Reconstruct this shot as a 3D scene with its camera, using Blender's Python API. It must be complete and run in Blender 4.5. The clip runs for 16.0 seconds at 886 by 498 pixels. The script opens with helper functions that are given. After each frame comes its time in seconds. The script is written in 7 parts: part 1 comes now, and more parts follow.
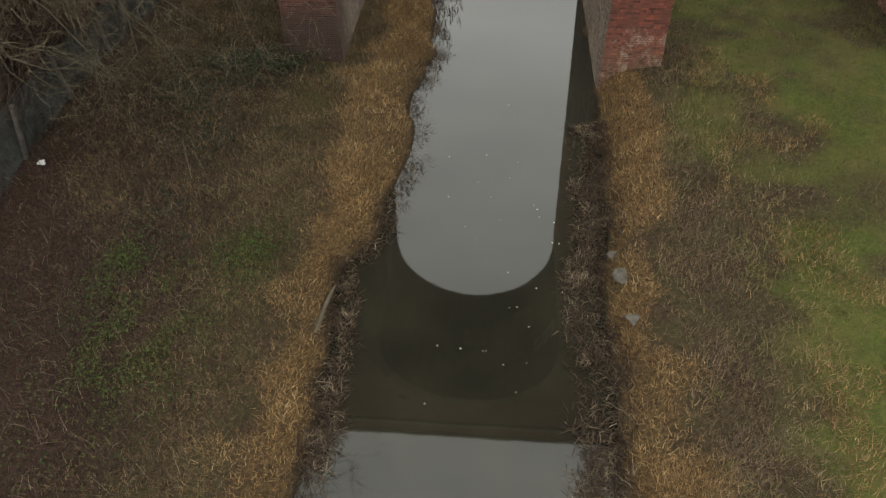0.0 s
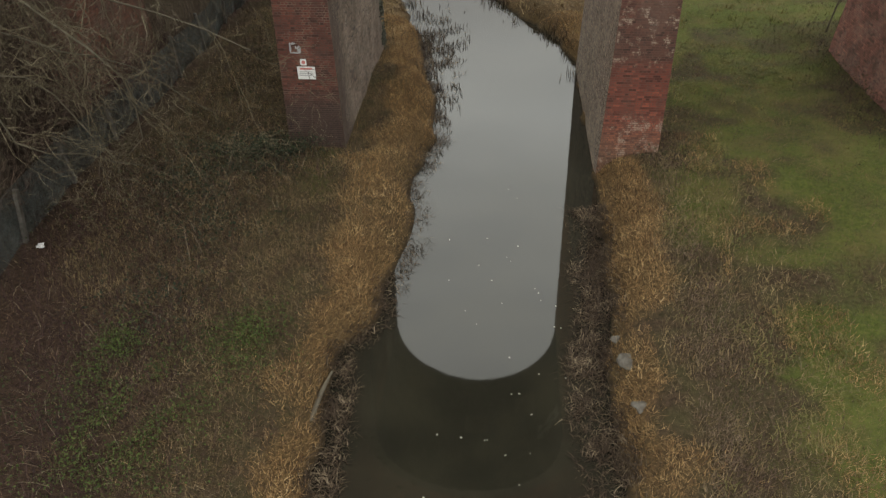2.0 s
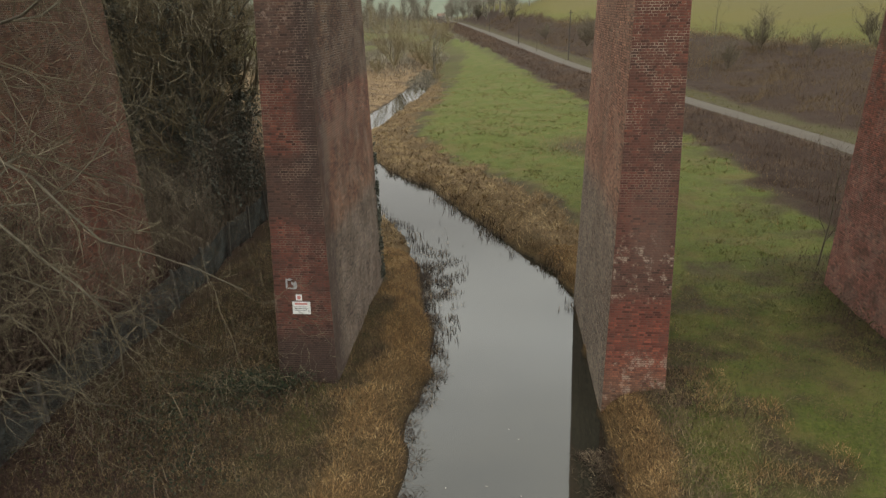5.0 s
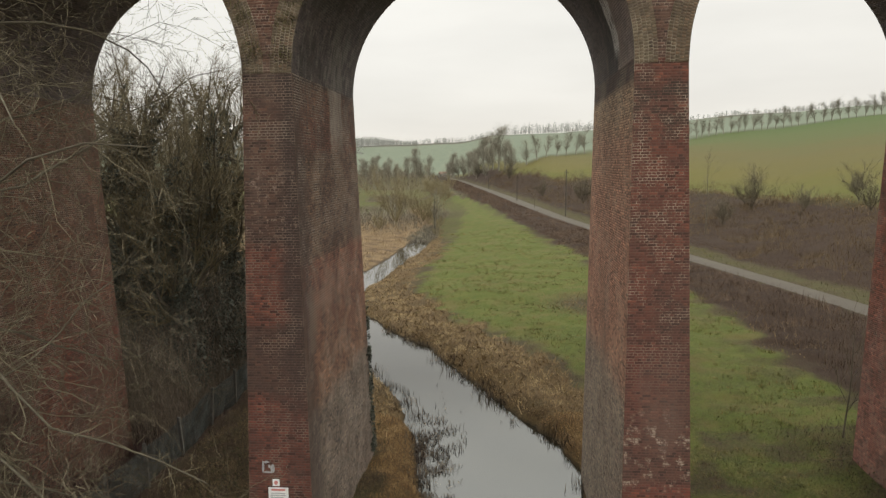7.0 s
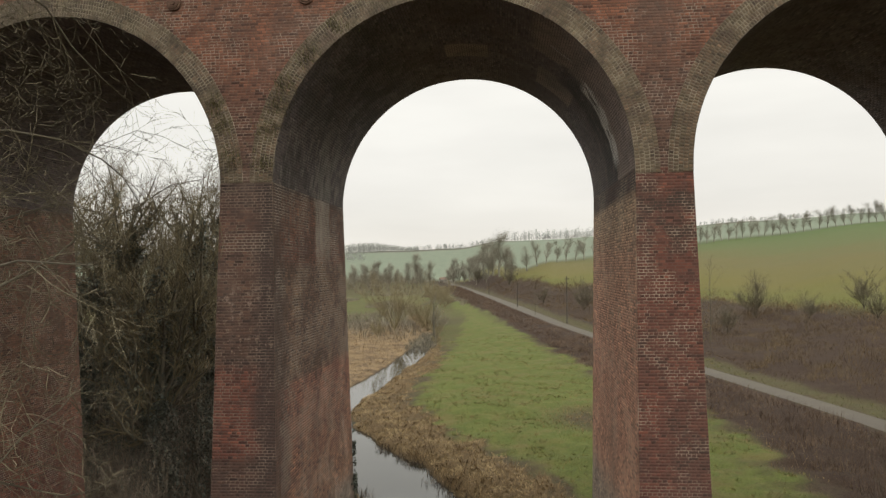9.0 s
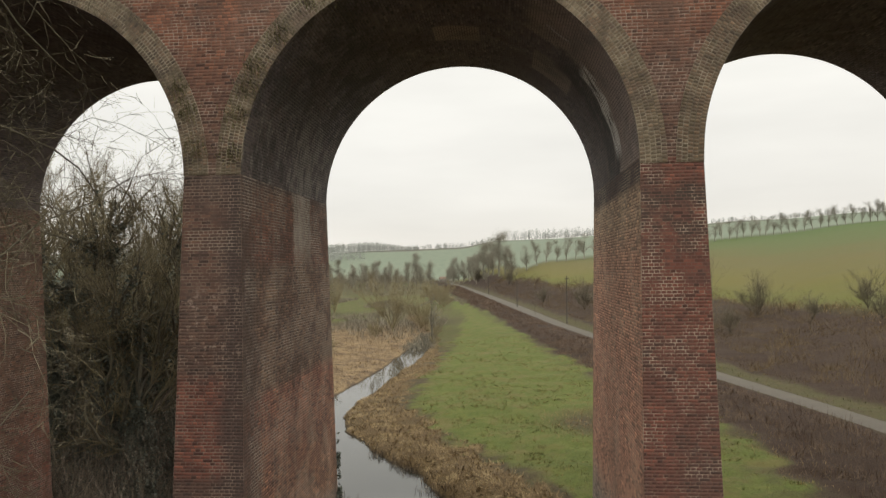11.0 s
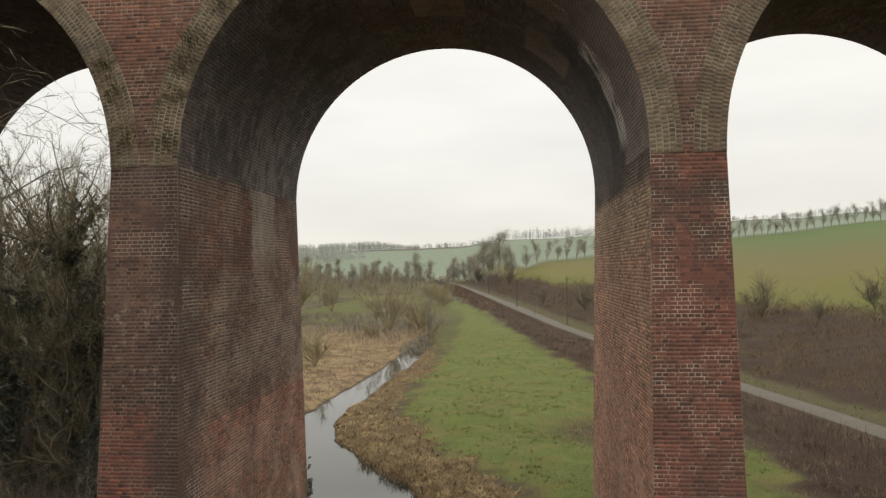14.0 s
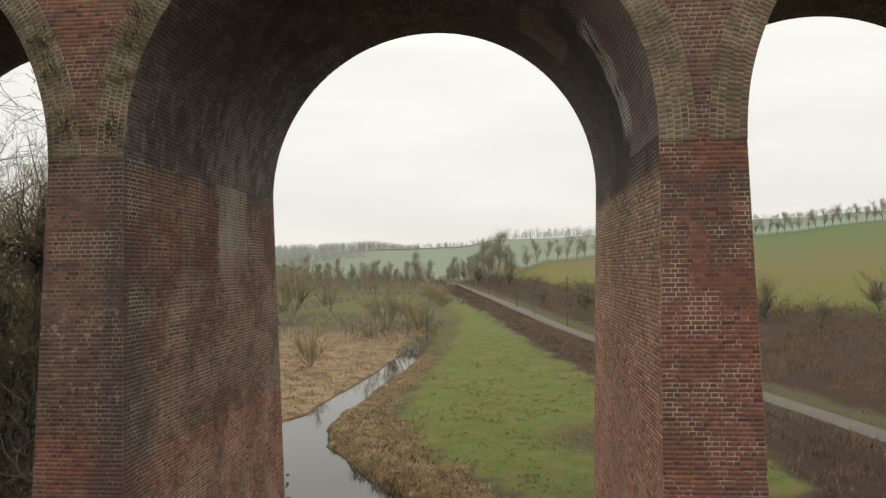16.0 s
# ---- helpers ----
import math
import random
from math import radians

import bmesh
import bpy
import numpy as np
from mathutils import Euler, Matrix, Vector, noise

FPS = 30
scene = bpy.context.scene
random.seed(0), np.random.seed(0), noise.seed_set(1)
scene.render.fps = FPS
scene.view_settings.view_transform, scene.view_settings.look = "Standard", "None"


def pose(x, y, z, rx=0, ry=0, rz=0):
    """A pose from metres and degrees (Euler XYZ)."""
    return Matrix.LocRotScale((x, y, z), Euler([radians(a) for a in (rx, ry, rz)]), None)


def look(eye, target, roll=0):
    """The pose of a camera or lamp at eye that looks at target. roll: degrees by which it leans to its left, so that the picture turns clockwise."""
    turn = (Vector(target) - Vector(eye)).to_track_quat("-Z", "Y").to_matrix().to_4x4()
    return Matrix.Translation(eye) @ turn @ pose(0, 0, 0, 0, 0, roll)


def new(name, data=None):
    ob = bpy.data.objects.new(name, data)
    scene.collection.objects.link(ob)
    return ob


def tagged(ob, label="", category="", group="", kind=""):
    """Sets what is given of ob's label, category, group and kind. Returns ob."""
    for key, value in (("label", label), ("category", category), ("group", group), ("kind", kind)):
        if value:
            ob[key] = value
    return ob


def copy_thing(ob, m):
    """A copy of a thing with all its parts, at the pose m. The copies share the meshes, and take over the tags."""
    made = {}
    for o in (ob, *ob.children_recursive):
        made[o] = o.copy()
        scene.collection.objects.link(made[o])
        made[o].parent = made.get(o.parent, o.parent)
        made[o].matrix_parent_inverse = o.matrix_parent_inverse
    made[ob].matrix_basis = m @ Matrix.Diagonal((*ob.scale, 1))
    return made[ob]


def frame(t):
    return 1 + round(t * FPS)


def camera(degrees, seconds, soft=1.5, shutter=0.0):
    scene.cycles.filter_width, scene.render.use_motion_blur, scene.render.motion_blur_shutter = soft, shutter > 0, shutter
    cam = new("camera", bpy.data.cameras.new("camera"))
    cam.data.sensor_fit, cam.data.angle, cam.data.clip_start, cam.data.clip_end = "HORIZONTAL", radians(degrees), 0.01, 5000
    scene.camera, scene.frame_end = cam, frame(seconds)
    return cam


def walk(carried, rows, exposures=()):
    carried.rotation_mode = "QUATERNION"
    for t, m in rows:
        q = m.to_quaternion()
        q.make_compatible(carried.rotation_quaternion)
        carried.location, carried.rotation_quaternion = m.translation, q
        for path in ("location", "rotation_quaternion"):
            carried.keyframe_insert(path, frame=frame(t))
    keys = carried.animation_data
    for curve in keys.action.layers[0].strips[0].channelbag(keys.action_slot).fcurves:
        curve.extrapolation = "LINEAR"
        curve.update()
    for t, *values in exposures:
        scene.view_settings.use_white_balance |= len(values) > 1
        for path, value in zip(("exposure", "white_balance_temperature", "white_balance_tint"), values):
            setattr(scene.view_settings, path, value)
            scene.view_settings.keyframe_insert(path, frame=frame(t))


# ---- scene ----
cam = camera(65.6, 16.0, soft=1.4)
METRES, EYE, TILT, LEAN, TURN = 10.0, 11.8, 0.3, -1.4, 6.8
ROWS = [
    (0.0, 0.0, 0.0, 0.0, -2.33, -44.97, 2.33),
    (0.5, -0.0001, 0.0019, -0.0014, -2.31, -44.25, 2.35),
    (1.0, 0.0005, 0.0062, -0.0037, -2.29, -43.04, 2.38),
    (1.5, 0.0005, 0.0103, -0.007, -2.29, -40.94, 2.35),
    (2.0, 0.0015, 0.0171, -0.0124, -2.27, -38.09, 2.34),
    (2.5, 0.0037, 0.024, -0.0169, -2.22, -35.2, 2.36),
    (3.0, 0.0049, 0.034, -0.0227, -2.21, -32.05, 2.34),
    (3.5, 0.0088, 0.0464, -0.0246, -2.19, -29.13, 2.37),
    (4.0, 0.013, 0.0655, -0.0218, -2.15, -25.99, 2.36),
    (6.5, 0.0456, 0.2113, 0.0089, -1.95, -10.64, 2.34),
    (7.0, 0.0536, 0.2496, 0.0167, -1.92, -7.4, 2.31),
    (7.5, 0.0609, 0.2866, 0.0229, -1.9, -4.39, 2.28),
    (8.0, 0.0701, 0.3267, 0.0292, -1.88, -1.19, 2.26),
    (8.5, 0.0787, 0.3624, 0.0347, -1.86, 0.77, 2.23),
    (9.0, 0.0881, 0.402, 0.0378, -1.84, 1.35, 2.22),
    (11.5, 0.1382, 0.5994, 0.0389, -1.81, 1.29, 2.25),
    (12.0, 0.1485, 0.641, 0.0408, -1.8, 1.28, 2.26),
    (12.5, 0.1587, 0.6803, 0.0432, -1.79, 1.26, 2.23),
    (13.0, 0.1696, 0.7225, 0.0475, -1.77, 1.25, 2.21),
    (13.5, 0.1798, 0.7606, 0.0512, -1.75, 1.24, 2.18),
    (14.0, 0.1902, 0.8016, 0.0546, -1.75, 1.23, 2.16),
    (14.5, 0.1998, 0.8392, 0.0575, -1.74, 1.22, 2.15),
    (15.0, 0.2099, 0.8802, 0.06, -1.73, 1.2, 2.14),
    (15.5, 0.2191, 0.9181, 0.0617, -1.73, 1.2, 2.14),
    (16.0, 0.2287, 0.959, 0.0606, -1.72, 1.2, 2.15),
]
walk(cam, [(t, pose(0, 0, EYE, TILT, LEAN, TURN) @ pose(METRES * x, METRES * y, METRES * z, 90 + pitch, roll, yaw)) for t, x, y, z, yaw, pitch, roll in ROWS],
     exposures=[(0.0, -0.38, 6580, 11), (4.0, -0.3, 6620, 11), (7.0, -0.25, 6660, 11), (16.0, -0.23, 6640, 10.8)])

# ---- world and light: a bright overcast winter sky ----
world = bpy.data.worlds.new("overcast_sky")
scene.world = world
world.use_nodes = True
wn, wl = world.node_tree.nodes, world.node_tree.links
for n in list(wn):
    wn.remove(n)


def wnode(kind, **kw):
    n = wn.new(kind)
    for k, v in kw.items():
        n.inputs[k].default_value = v
    return n


w_out = wn.new("ShaderNodeOutputWorld")
w_bg = wnode("ShaderNodeBackground", Strength=1.0)
w_co = wn.new("ShaderNodeTexCoord")
w_sep = wn.new("ShaderNodeSeparateXYZ")
wl.new(w_co.outputs["Generated"], w_sep.inputs[0])
w_ramp = wn.new("ShaderNodeValToRGB")
els = w_ramp.color_ramp.elements
els[0].position, els[0].color = 0.0, (0.93, 0.905, 0.845, 1)
els[1].position, els[1].color = 1.0, (1.92, 1.95, 1.82, 1)
e = els.new(0.12)
e.color = (0.975, 0.962, 0.9, 1)
e = els.new(0.3)
e.color = (1.1, 1.1, 1.03, 1)
e = els.new(0.45)
e.color = (2.46, 2.53, 2.37, 1)
wl.new(w_sep.outputs["Z"], w_ramp.inputs[0])
w_map = wn.new("ShaderNodeMapping")
w_map.inputs["Scale"].default_value = (2.0, 2.0, 9.0)
wl.new(w_co.outputs["Generated"], w_map.inputs[0])
w_noise = wnode("ShaderNodeTexNoise", Scale=1.6, Detail=5.0, Roughness=0.5)
wl.new(w_map.outputs[0], w_noise.inputs["Vector"])
w_cl = wn.new("ShaderNodeMapRange")
for k, v in (("From Min", 0.3), ("From Max", 0.7), ("To Min", 0.94), ("To Max", 1.05)):
    w_cl.inputs[k].default_value = v
wl.new(w_noise.outputs[0], w_cl.inputs[0])
w_mul = wn.new("ShaderNodeVectorMath")
w_mul.operation = "SCALE"
wl.new(w_ramp.outputs[0], w_mul.inputs[0])
wl.new(w_cl.outputs[0], w_mul.inputs["Scale"])
w_sky = wn.new("ShaderNodeTexSky")
w_sky.sky_type = "NISHITA"
w_sky.sun_disc = False
w_sky.sun_elevation, w_sky.sun_rotation = radians(38), radians(150)
w_sk = wn.new("ShaderNodeVectorMath")
w_sk.operation = "SCALE"
w_sk.inputs["Scale"].default_value = 0.01
wl.new(w_sky.outputs[0], w_sk.inputs[0])
w_add = wn.new("ShaderNodeVectorMath")
w_add.operation = "ADD"
wl.new(w_mul.outputs[0], w_add.inputs[0])
wl.new(w_sk.outputs[0], w_add.inputs[1])
wl.new(w_add.outputs[0], w_bg.inputs["Color"])
wl.new(w_bg.outputs[0], w_out.inputs[0])

sun_data = bpy.data.lights.new("sun", "SUN")
sun_data.energy, sun_data.angle, sun_data.color = 0.5, radians(25), (1.0, 0.96, 0.9)
sun = new("sun", sun_data)
sun.matrix_world = look((40, -60, 60), (0, 20, 5))

# ---- mesh helpers ----
LATTICE = np.random.default_rng(3).random((256, 256))


def vnoise(x, y, size, seed=0):
    """Smooth value noise from 0 to 1 with cells of that size in metres."""
    u, v = np.asarray(x) / size + seed * 17.31, np.asarray(y) / size + seed * 9.77
    iu, iv = np.floor(u).astype(int), np.floor(v).astype(int)
    fu, fv = u - iu, v - iv
    fu, fv = fu * fu * (3 - 2 * fu), fv * fv * (3 - 2 * fv)
    at = lambda a, b: LATTICE[a % 256, b % 256]
    return (at(iu, iv) * (1 - fu) + at(iu + 1, iv) * fu) * (1 - fv) + (at(iu, iv + 1) * (1 - fu) + at(iu + 1, iv + 1) * fu) * fv


def smooth(a, b, x):
    t = np.clip((np.asarray(x, float) - a) / (b - a), 0, 1)
    return t * t * (3 - 2 * t)


def mesh_np(name, verts, faces, materials, index=None):
    """A mesh from arrays; faces all with the same number of corners."""
    verts, faces = np.asarray(verts, np.float32), np.asarray(faces, np.int32)
    me = bpy.data.meshes.new(name)
    n, k = faces.shape
    me.vertices.add(len(verts))
    me.vertices.foreach_set("co", verts.ravel())
    me.loops.add(n * k)
    me.loops.foreach_set("vertex_index", faces.ravel())
    me.polygons.add(n)
    me.polygons.foreach_set("loop_start", np.arange(0, n * k, k, dtype=np.int32))
    me.polygons.foreach_set("loop_total", np.full(n, k, np.int32))
    for m in materials if isinstance(materials, (list, tuple)) else [materials]:
        me.materials.append(m)
    if index is not None:
        me.polygons.foreach_set("material_index", np.asarray(index, np.int32))
    me.update(calc_edges=True)
    return me


def put(name, me, parent=None, label="", category="", group="", kind=""):
    ob = new(name, me)
    ob.parent = parent
    return tagged(ob, label, category, group, kind)


def part(name, bm, material, parent, label=""):
    """A bmesh as one mesh object under a thing or a part."""
    me = bpy.data.meshes.new(name)
    bm.to_mesh(me)
    bm.free()
    me.materials.append(material)
    return put(name, me, parent, label)


def smooth_shade(ob):
    ob.data.polygons.foreach_set("use_smooth", np.ones(len(ob.data.polygons), bool))
    return ob


def box_bm(bm, lo, hi, bevel=0.0):
    r = bmesh.ops.create_cube(bm, size=1)
    c = [(a + b) / 2 for a, b in zip(lo, hi)]
    for v in r["verts"]:
        v.co = Vector([c[i] + v.co[i] * (hi[i] - lo[i]) for i in range(3)])
    if bevel:
        bmesh.ops.bevel(bm, geom=list({e for v in r["verts"] for e in v.link_edges}), offset=bevel, segments=2, affect="EDGES", profile=0.5)
    return r["verts"]


def tubes_np(paths):
    """Tapered tubes along paths: (points, radii, sides). Returns verts and quads."""
    vs, fs, base = [], [], 0
    for pts, rad, k in paths:
        pts = np.asarray(pts, float)
        n = len(pts)
        d = np.gradient(pts, axis=0)
        d /= np.linalg.norm(d, axis=1)[:, None] + 1e-9
        ref = np.array([0.0, 0.0, 1.0]) if abs(d[0, 2]) < 0.9 else np.array([1.0, 0.0, 0.0])
        u = np.cross(d, ref)
        u /= np.linalg.norm(u, axis=1)[:, None] + 1e-9
        w = np.cross(d, u)
        a = np.arange(k) * 2 * np.pi / k
        ring = pts[:, None] + np.asarray(rad)[:, None, None] * (np.cos(a)[None, :, None] * u[:, None] + np.sin(a)[None, :, None] * w[:, None])
        vs.append(ring.reshape(-1, 3))
        i = np.arange(n - 1)[:, None] * k
        j = np.arange(k)[None]
        jn = (j + 1) % k
        fs.append(np.stack([base + i + j, base + i + jn, base + i + k + jn, base + i + k + j], -1).reshape(-1, 4))
        base += n * k
    return np.concatenate(vs), np.concatenate(fs)


def blades_np(base, heading, length, width, lean, droop):
    """Bent tapering blades: arrays of N. Returns verts and triangles."""
    n = len(base)
    out = np.stack([np.cos(heading), np.sin(heading), np.zeros(n)], 1)
    side = np.stack([-np.sin(heading), np.cos(heading), np.zeros(n)], 1) * (width / 2)[:, None]
    up = np.array([0, 0, 1.0])
    mid = base + out * (length * lean * 0.45)[:, None] + up * (length * 0.55 * np.sqrt(np.clip(1 - lean ** 2, 0.02, 1)))[:, None]
    tip = base + out * (length * (lean * 0.95 + droop * 0.3))[:, None] + up * (length * (np.sqrt(np.clip(1 - lean ** 2, 0.02, 1)) * 0.95 - droop * 0.4))[:, None]
    v = np.stack([base - side, base + side, mid - side * 0.8, mid + side * 0.8, tip], 1).reshape(-1, 3)
    i = (np.arange(n) * 5)[:, None]
    t = np.stack([i + [0, 1, 3], i + [0, 3, 2], i + [2, 3, 4]], 1).reshape(-1, 3)
    return v, t


def slivers_np(base, heading, length, width, lean):
    """Thin pointed twigs, one face each: arrays of N."""
    n = len(base)
    out = np.stack([np.cos(heading), np.sin(heading), np.zeros(n)], 1)
    side = np.stack([-np.sin(heading), np.cos(heading), np.zeros(n)], 1) * (width / 2)[:, None]
    tip = base + out * (length * lean)[:, None] + np.array([0, 0, 1.0]) * (length * np.sqrt(np.clip(1 - lean ** 2, 0.0, 1)))[:, None]
    return np.stack([base - side, base + side, tip], 1).reshape(-1, 3), np.arange(3 * n).reshape(-1, 3)


# ---- materials ----
class Mat:
    """A node material with short helpers."""

    def __init__(self, name, rough=0.9, metal=0.0, spec=0.3):
        self.m = bpy.data.materials.new(name)
        self.m.use_nodes = True
        self.n, self.l = self.m.node_tree.nodes, self.m.node_tree.links
        self.b = self.n["Principled BSDF"]
        self.b.inputs["Roughness"].default_value = rough
        self.b.inputs["Metallic"].default_value = metal
        self.b.inputs["Specular IOR Level"].default_value = spec
        self.pos = self.n.new("ShaderNodeNewGeometry")

    def link(self, a, b):
        self.l.new(a, b)

    def noise(self, scale, detail=4.0, rough=0.6, stretch=None):
        t = self.n.new("ShaderNodeTexNoise")
        t.inputs["Scale"].default_value, t.inputs["Detail"].default_value, t.inputs["Roughness"].default_value = scale, detail, rough
        src = self.pos.outputs["Position"]
        if stretch:
            mp = self.n.new("ShaderNodeMapping")
            mp.inputs["Scale"].default_value = stretch
            self.link(src, mp.inputs[0])
            src = mp.outputs[0]
        self.link(src, t.inputs["Vector"])
        return t.outputs[0]

    def ramp(self, fac, stops, mode="LINEAR"):
        r = self.n.new("ShaderNodeValToRGB")
        r.color_ramp.interpolation = mode
        el = r.color_ramp.elements
        el[0].position, el[0].color = stops[0][0], (*stops[0][1], 1)
        el[1].position, el[1].color = stops[-1][0], (*stops[-1][1], 1)
        for p, c in stops[1:-1]:
            e = el.new(p)
            e.color = (*c, 1)
        self.link(fac, r.inputs[0])
        return r.outputs[0]

    def range(self, fac, a, b, c=0.0, d=1.0, step="SMOOTHSTEP"):
        r = self.n.new("ShaderNodeMapRange")
        r.interpolation_type = step
        for k, v in (("From Min", a), ("From Max", b), ("To Min", c), ("To Max", d)):
            r.inputs[k].default_value = v
        self.link(fac, r.inputs[0])
        return r.outputs[0]

    def math(self, op, a, b=0.0):
        r = self.n.new("ShaderNodeMath")
        r.operation = op
        for i, v in enumerate((a, b)):
            if isinstance(v, (int, float)):
                r.inputs[i].default_value = v
            else:
                self.link(v, r.inputs[i])
        return r.outputs[0]

    def mix(self, fac, a, b, mode="MIX"):
        r = self.n.new("ShaderNodeMix")
        r.data_type, r.blend_type = "RGBA", mode
        for sock, v in ((r.inputs[0], fac), (r.inputs[6], a), (r.inputs[7], b)):
            if isinstance(v, (int, float)):
                sock.default_value = v
            elif isinstance(v, tuple):
                sock.default_value = (*v, 1)
            else:
                self.link(v, sock)
        return r.outputs[2]

    def axis(self):
        s = self.n.new("ShaderNodeSeparateXYZ")
        self.link(self.pos.outputs["Position"], s.inputs[0])
        return s.outputs

    def attr(self, name):
        a = self.n.new("ShaderNodeAttribute")
        a.attribute_name = name
        return a.outputs["Fac"]

    def island(self, single=False):
        if single:
            return self.n.new("ShaderNodeObjectInfo").outputs["Random"]
        return self.pos.outputs["Random Per Island"]

    def color(self, c):
        if isinstance(c, tuple):
            self.b.inputs["Base Color"].default_value = (*c, 1)
        else:
            self.link(c, self.b.inputs["Base Color"])
        return self

    def rough(self, r):
        self.link(r, self.b.inputs["Roughness"])
        return self

    def bump(self, h, strength=0.4, dist=0.02):
        b = self.n.new("ShaderNodeBump")
        b.inputs["Strength"].default_value, b.inputs["Distance"].default_value = strength, dist
        self.link(h, b.inputs["Height"])
        self.link(b.outputs[0], self.b.inputs["Normal"])
        return self


def plant_material(name, stops, patch=0.0, patch_size=0.6, translucent=0.15):
    """Leaves, blades and stems: colour from piece to piece, and drifts of it over the ground."""
    m = Mat(name, 0.75, 0, 0.2)
    f = m.island()
    if patch:
        f = m.math("ADD", m.math("MULTIPLY", f, 1 - patch), m.math("MULTIPLY", m.range(m.noise(patch_size, 3), 0.3, 0.7), patch))
    m.color(m.ramp(f, stops))
    return m.m


def plain_material(name, c1, c2, scale=6.0, rough=0.8, metal=0.0, bump=0.2):
    m = Mat(name, rough, metal)
    a = m.noise(scale, 6)
    m.color(m.mix(m.range(a, 0.3, 0.7), c1, c2))
    if bump:
        m.bump(m.noise(scale * 8, 4), bump, 0.01)
    return m.m

# ---- the lie of the land ----
WATER = -0.8
BANK_Y = [-80, 6, 9.6, 11.8, 13.2, 16.2, 19.3, 23.2, 28.8, 33, 38.4, 42, 46, 52, 60, 69, 71.6, 79.7, 86.4, 101.7, 107.3, 117, 140, 175, 200]
BANK_L = [-3.9, -3.6, -3.7, -3.7, -3.05, -2.95, -2.65, -2.4, -3.0, -3.9, -5.3, -7.4, -10, -14, -17.3, -18.3, -16.8, -16.7, -15.9, -15.2, -15.1, -15.0, -14.3, -21, -27]
BANK_RY = [-80, 6.3, 9.7, 13.9, 16.3, 19.3, 21, 26, 30.3, 33.2, 35.7, 39.6, 45.7, 50.2, 54.7, 60.8, 66.2, 73, 80, 88.3, 107.2, 118, 140, 175, 200]
BANK_R = [2.7, 2.8, 3.0, 3.05, 3.1, 3.35, 3.4, 3.5, 3.5, 2.8, 1.1, -0.8, -3.2, -5.6, -9.0, -12.3, -13.8, -13.8, -13.3, -12.9, -11.7, -11.6, -13.9, -20.3, -26.5]
ROAD_Y = [-300, 0, 30, 57, 65, 74, 81.5, 122, 145, 220, 306, 432, 500, 545, 575, 640]
ROAD_X = [45, 34, 30.5, 27.3, 25.9, 24.1, 22.6, 15.2, 11.5, 1.9, -9.6, -25.8, -37.5, -44.0, -45.5, -43.5]
LANE_Y = [-300, 0, 60, 120, 200, 300, 480, 570, 650]
LANE_Z = [0.5, 0.5, 0.6, 0.78, 1.1, 1.45, 1.55, 1.7, 3.2]
AZ = [-180, -60, -18, -9, -4, 0, 4, 8, 20, 28, 40, 90, 180]
DIST = [0, 60, 120, 180, 250, 350, 480, 600, 750, 1000, 1200, 2500, 6000]
RELIEF = {
    -180: (0, 0, 0, 0, 0, 1, 3, 5, 8, 14, 18, 30, 40), -60: (0, 0, 0, 0, 0, 1, 2, 3, 8, 25, 35, 40, 40),
    -18: (0, 0, 0, 0, 0, 0, 1, 3, 11, 34, 40, 42, 42), -9: (0, 0, 0, 0, 0, 0.5, 1, 3, 15, 40, 46, 46, 46),
    -4: (0, 0, 0.3, 0.5, 0.6, 0.8, 1, 1.2, 17, 43, 46, 46, 46), 0: (0, 0, 0.5, 0.8, 3, 9, 15, 20, 31, 53, 55, 55, 55),
    4: (0, 0, 0.7, 1.5, 7.5, 16, 22, 30, 38, 54, 55, 55, 55), 8: (0, 0, 0.8, 3, 9.5, 16.5, 26, 34, 42, 57, 57, 57, 57),
    20: (0, 0.2, 1.6, 4.6, 11, 20.5, 32, 38, 46, 72, 72, 72, 72), 28: (0, 0.3, 3.4, 8.6, 15, 25, 37.5, 43, 52, 76, 76, 76, 76),
    40: (0, 1, 6, 12, 19, 29, 41, 47, 56, 80, 80, 80, 80), 90: (0, 0.8, 5, 10, 17, 27, 38, 46, 52, 60, 62, 62, 62),
    180: (0, 0, 0, 0, 0, 1, 3, 5, 8, 14, 18, 30, 40)}
TABLE = np.array([RELIEF[a] for a in AZ], float)


TOP_EDGE = [650, 330, 235, 215, 160, 128, 100, 75]


def polar(x, y):
    return np.degrees(np.arctan2(x - 1.0, y - 10.0)), np.hypot(x - 1.0, y - 10.0)


def relief(x, y):
    az, d = polar(x, y)
    fa = np.interp(az, AZ, np.arange(len(AZ)))
    fd = np.interp(d, DIST, np.arange(len(DIST)))
    ia, ib = np.minimum(fa.astype(int), len(AZ) - 2), np.minimum(fd.astype(int), len(DIST) - 2)
    ta, tb = fa - ia, fd - ib
    ta = ta * ta * (3 - 2 * ta)
    return (TABLE[ia, ib] * (1 - ta) + TABLE[ia + 1, ib] * ta) * (1 - tb) + (TABLE[ia, ib + 1] * (1 - ta) + TABLE[ia + 1, ib + 1] * ta) * tb


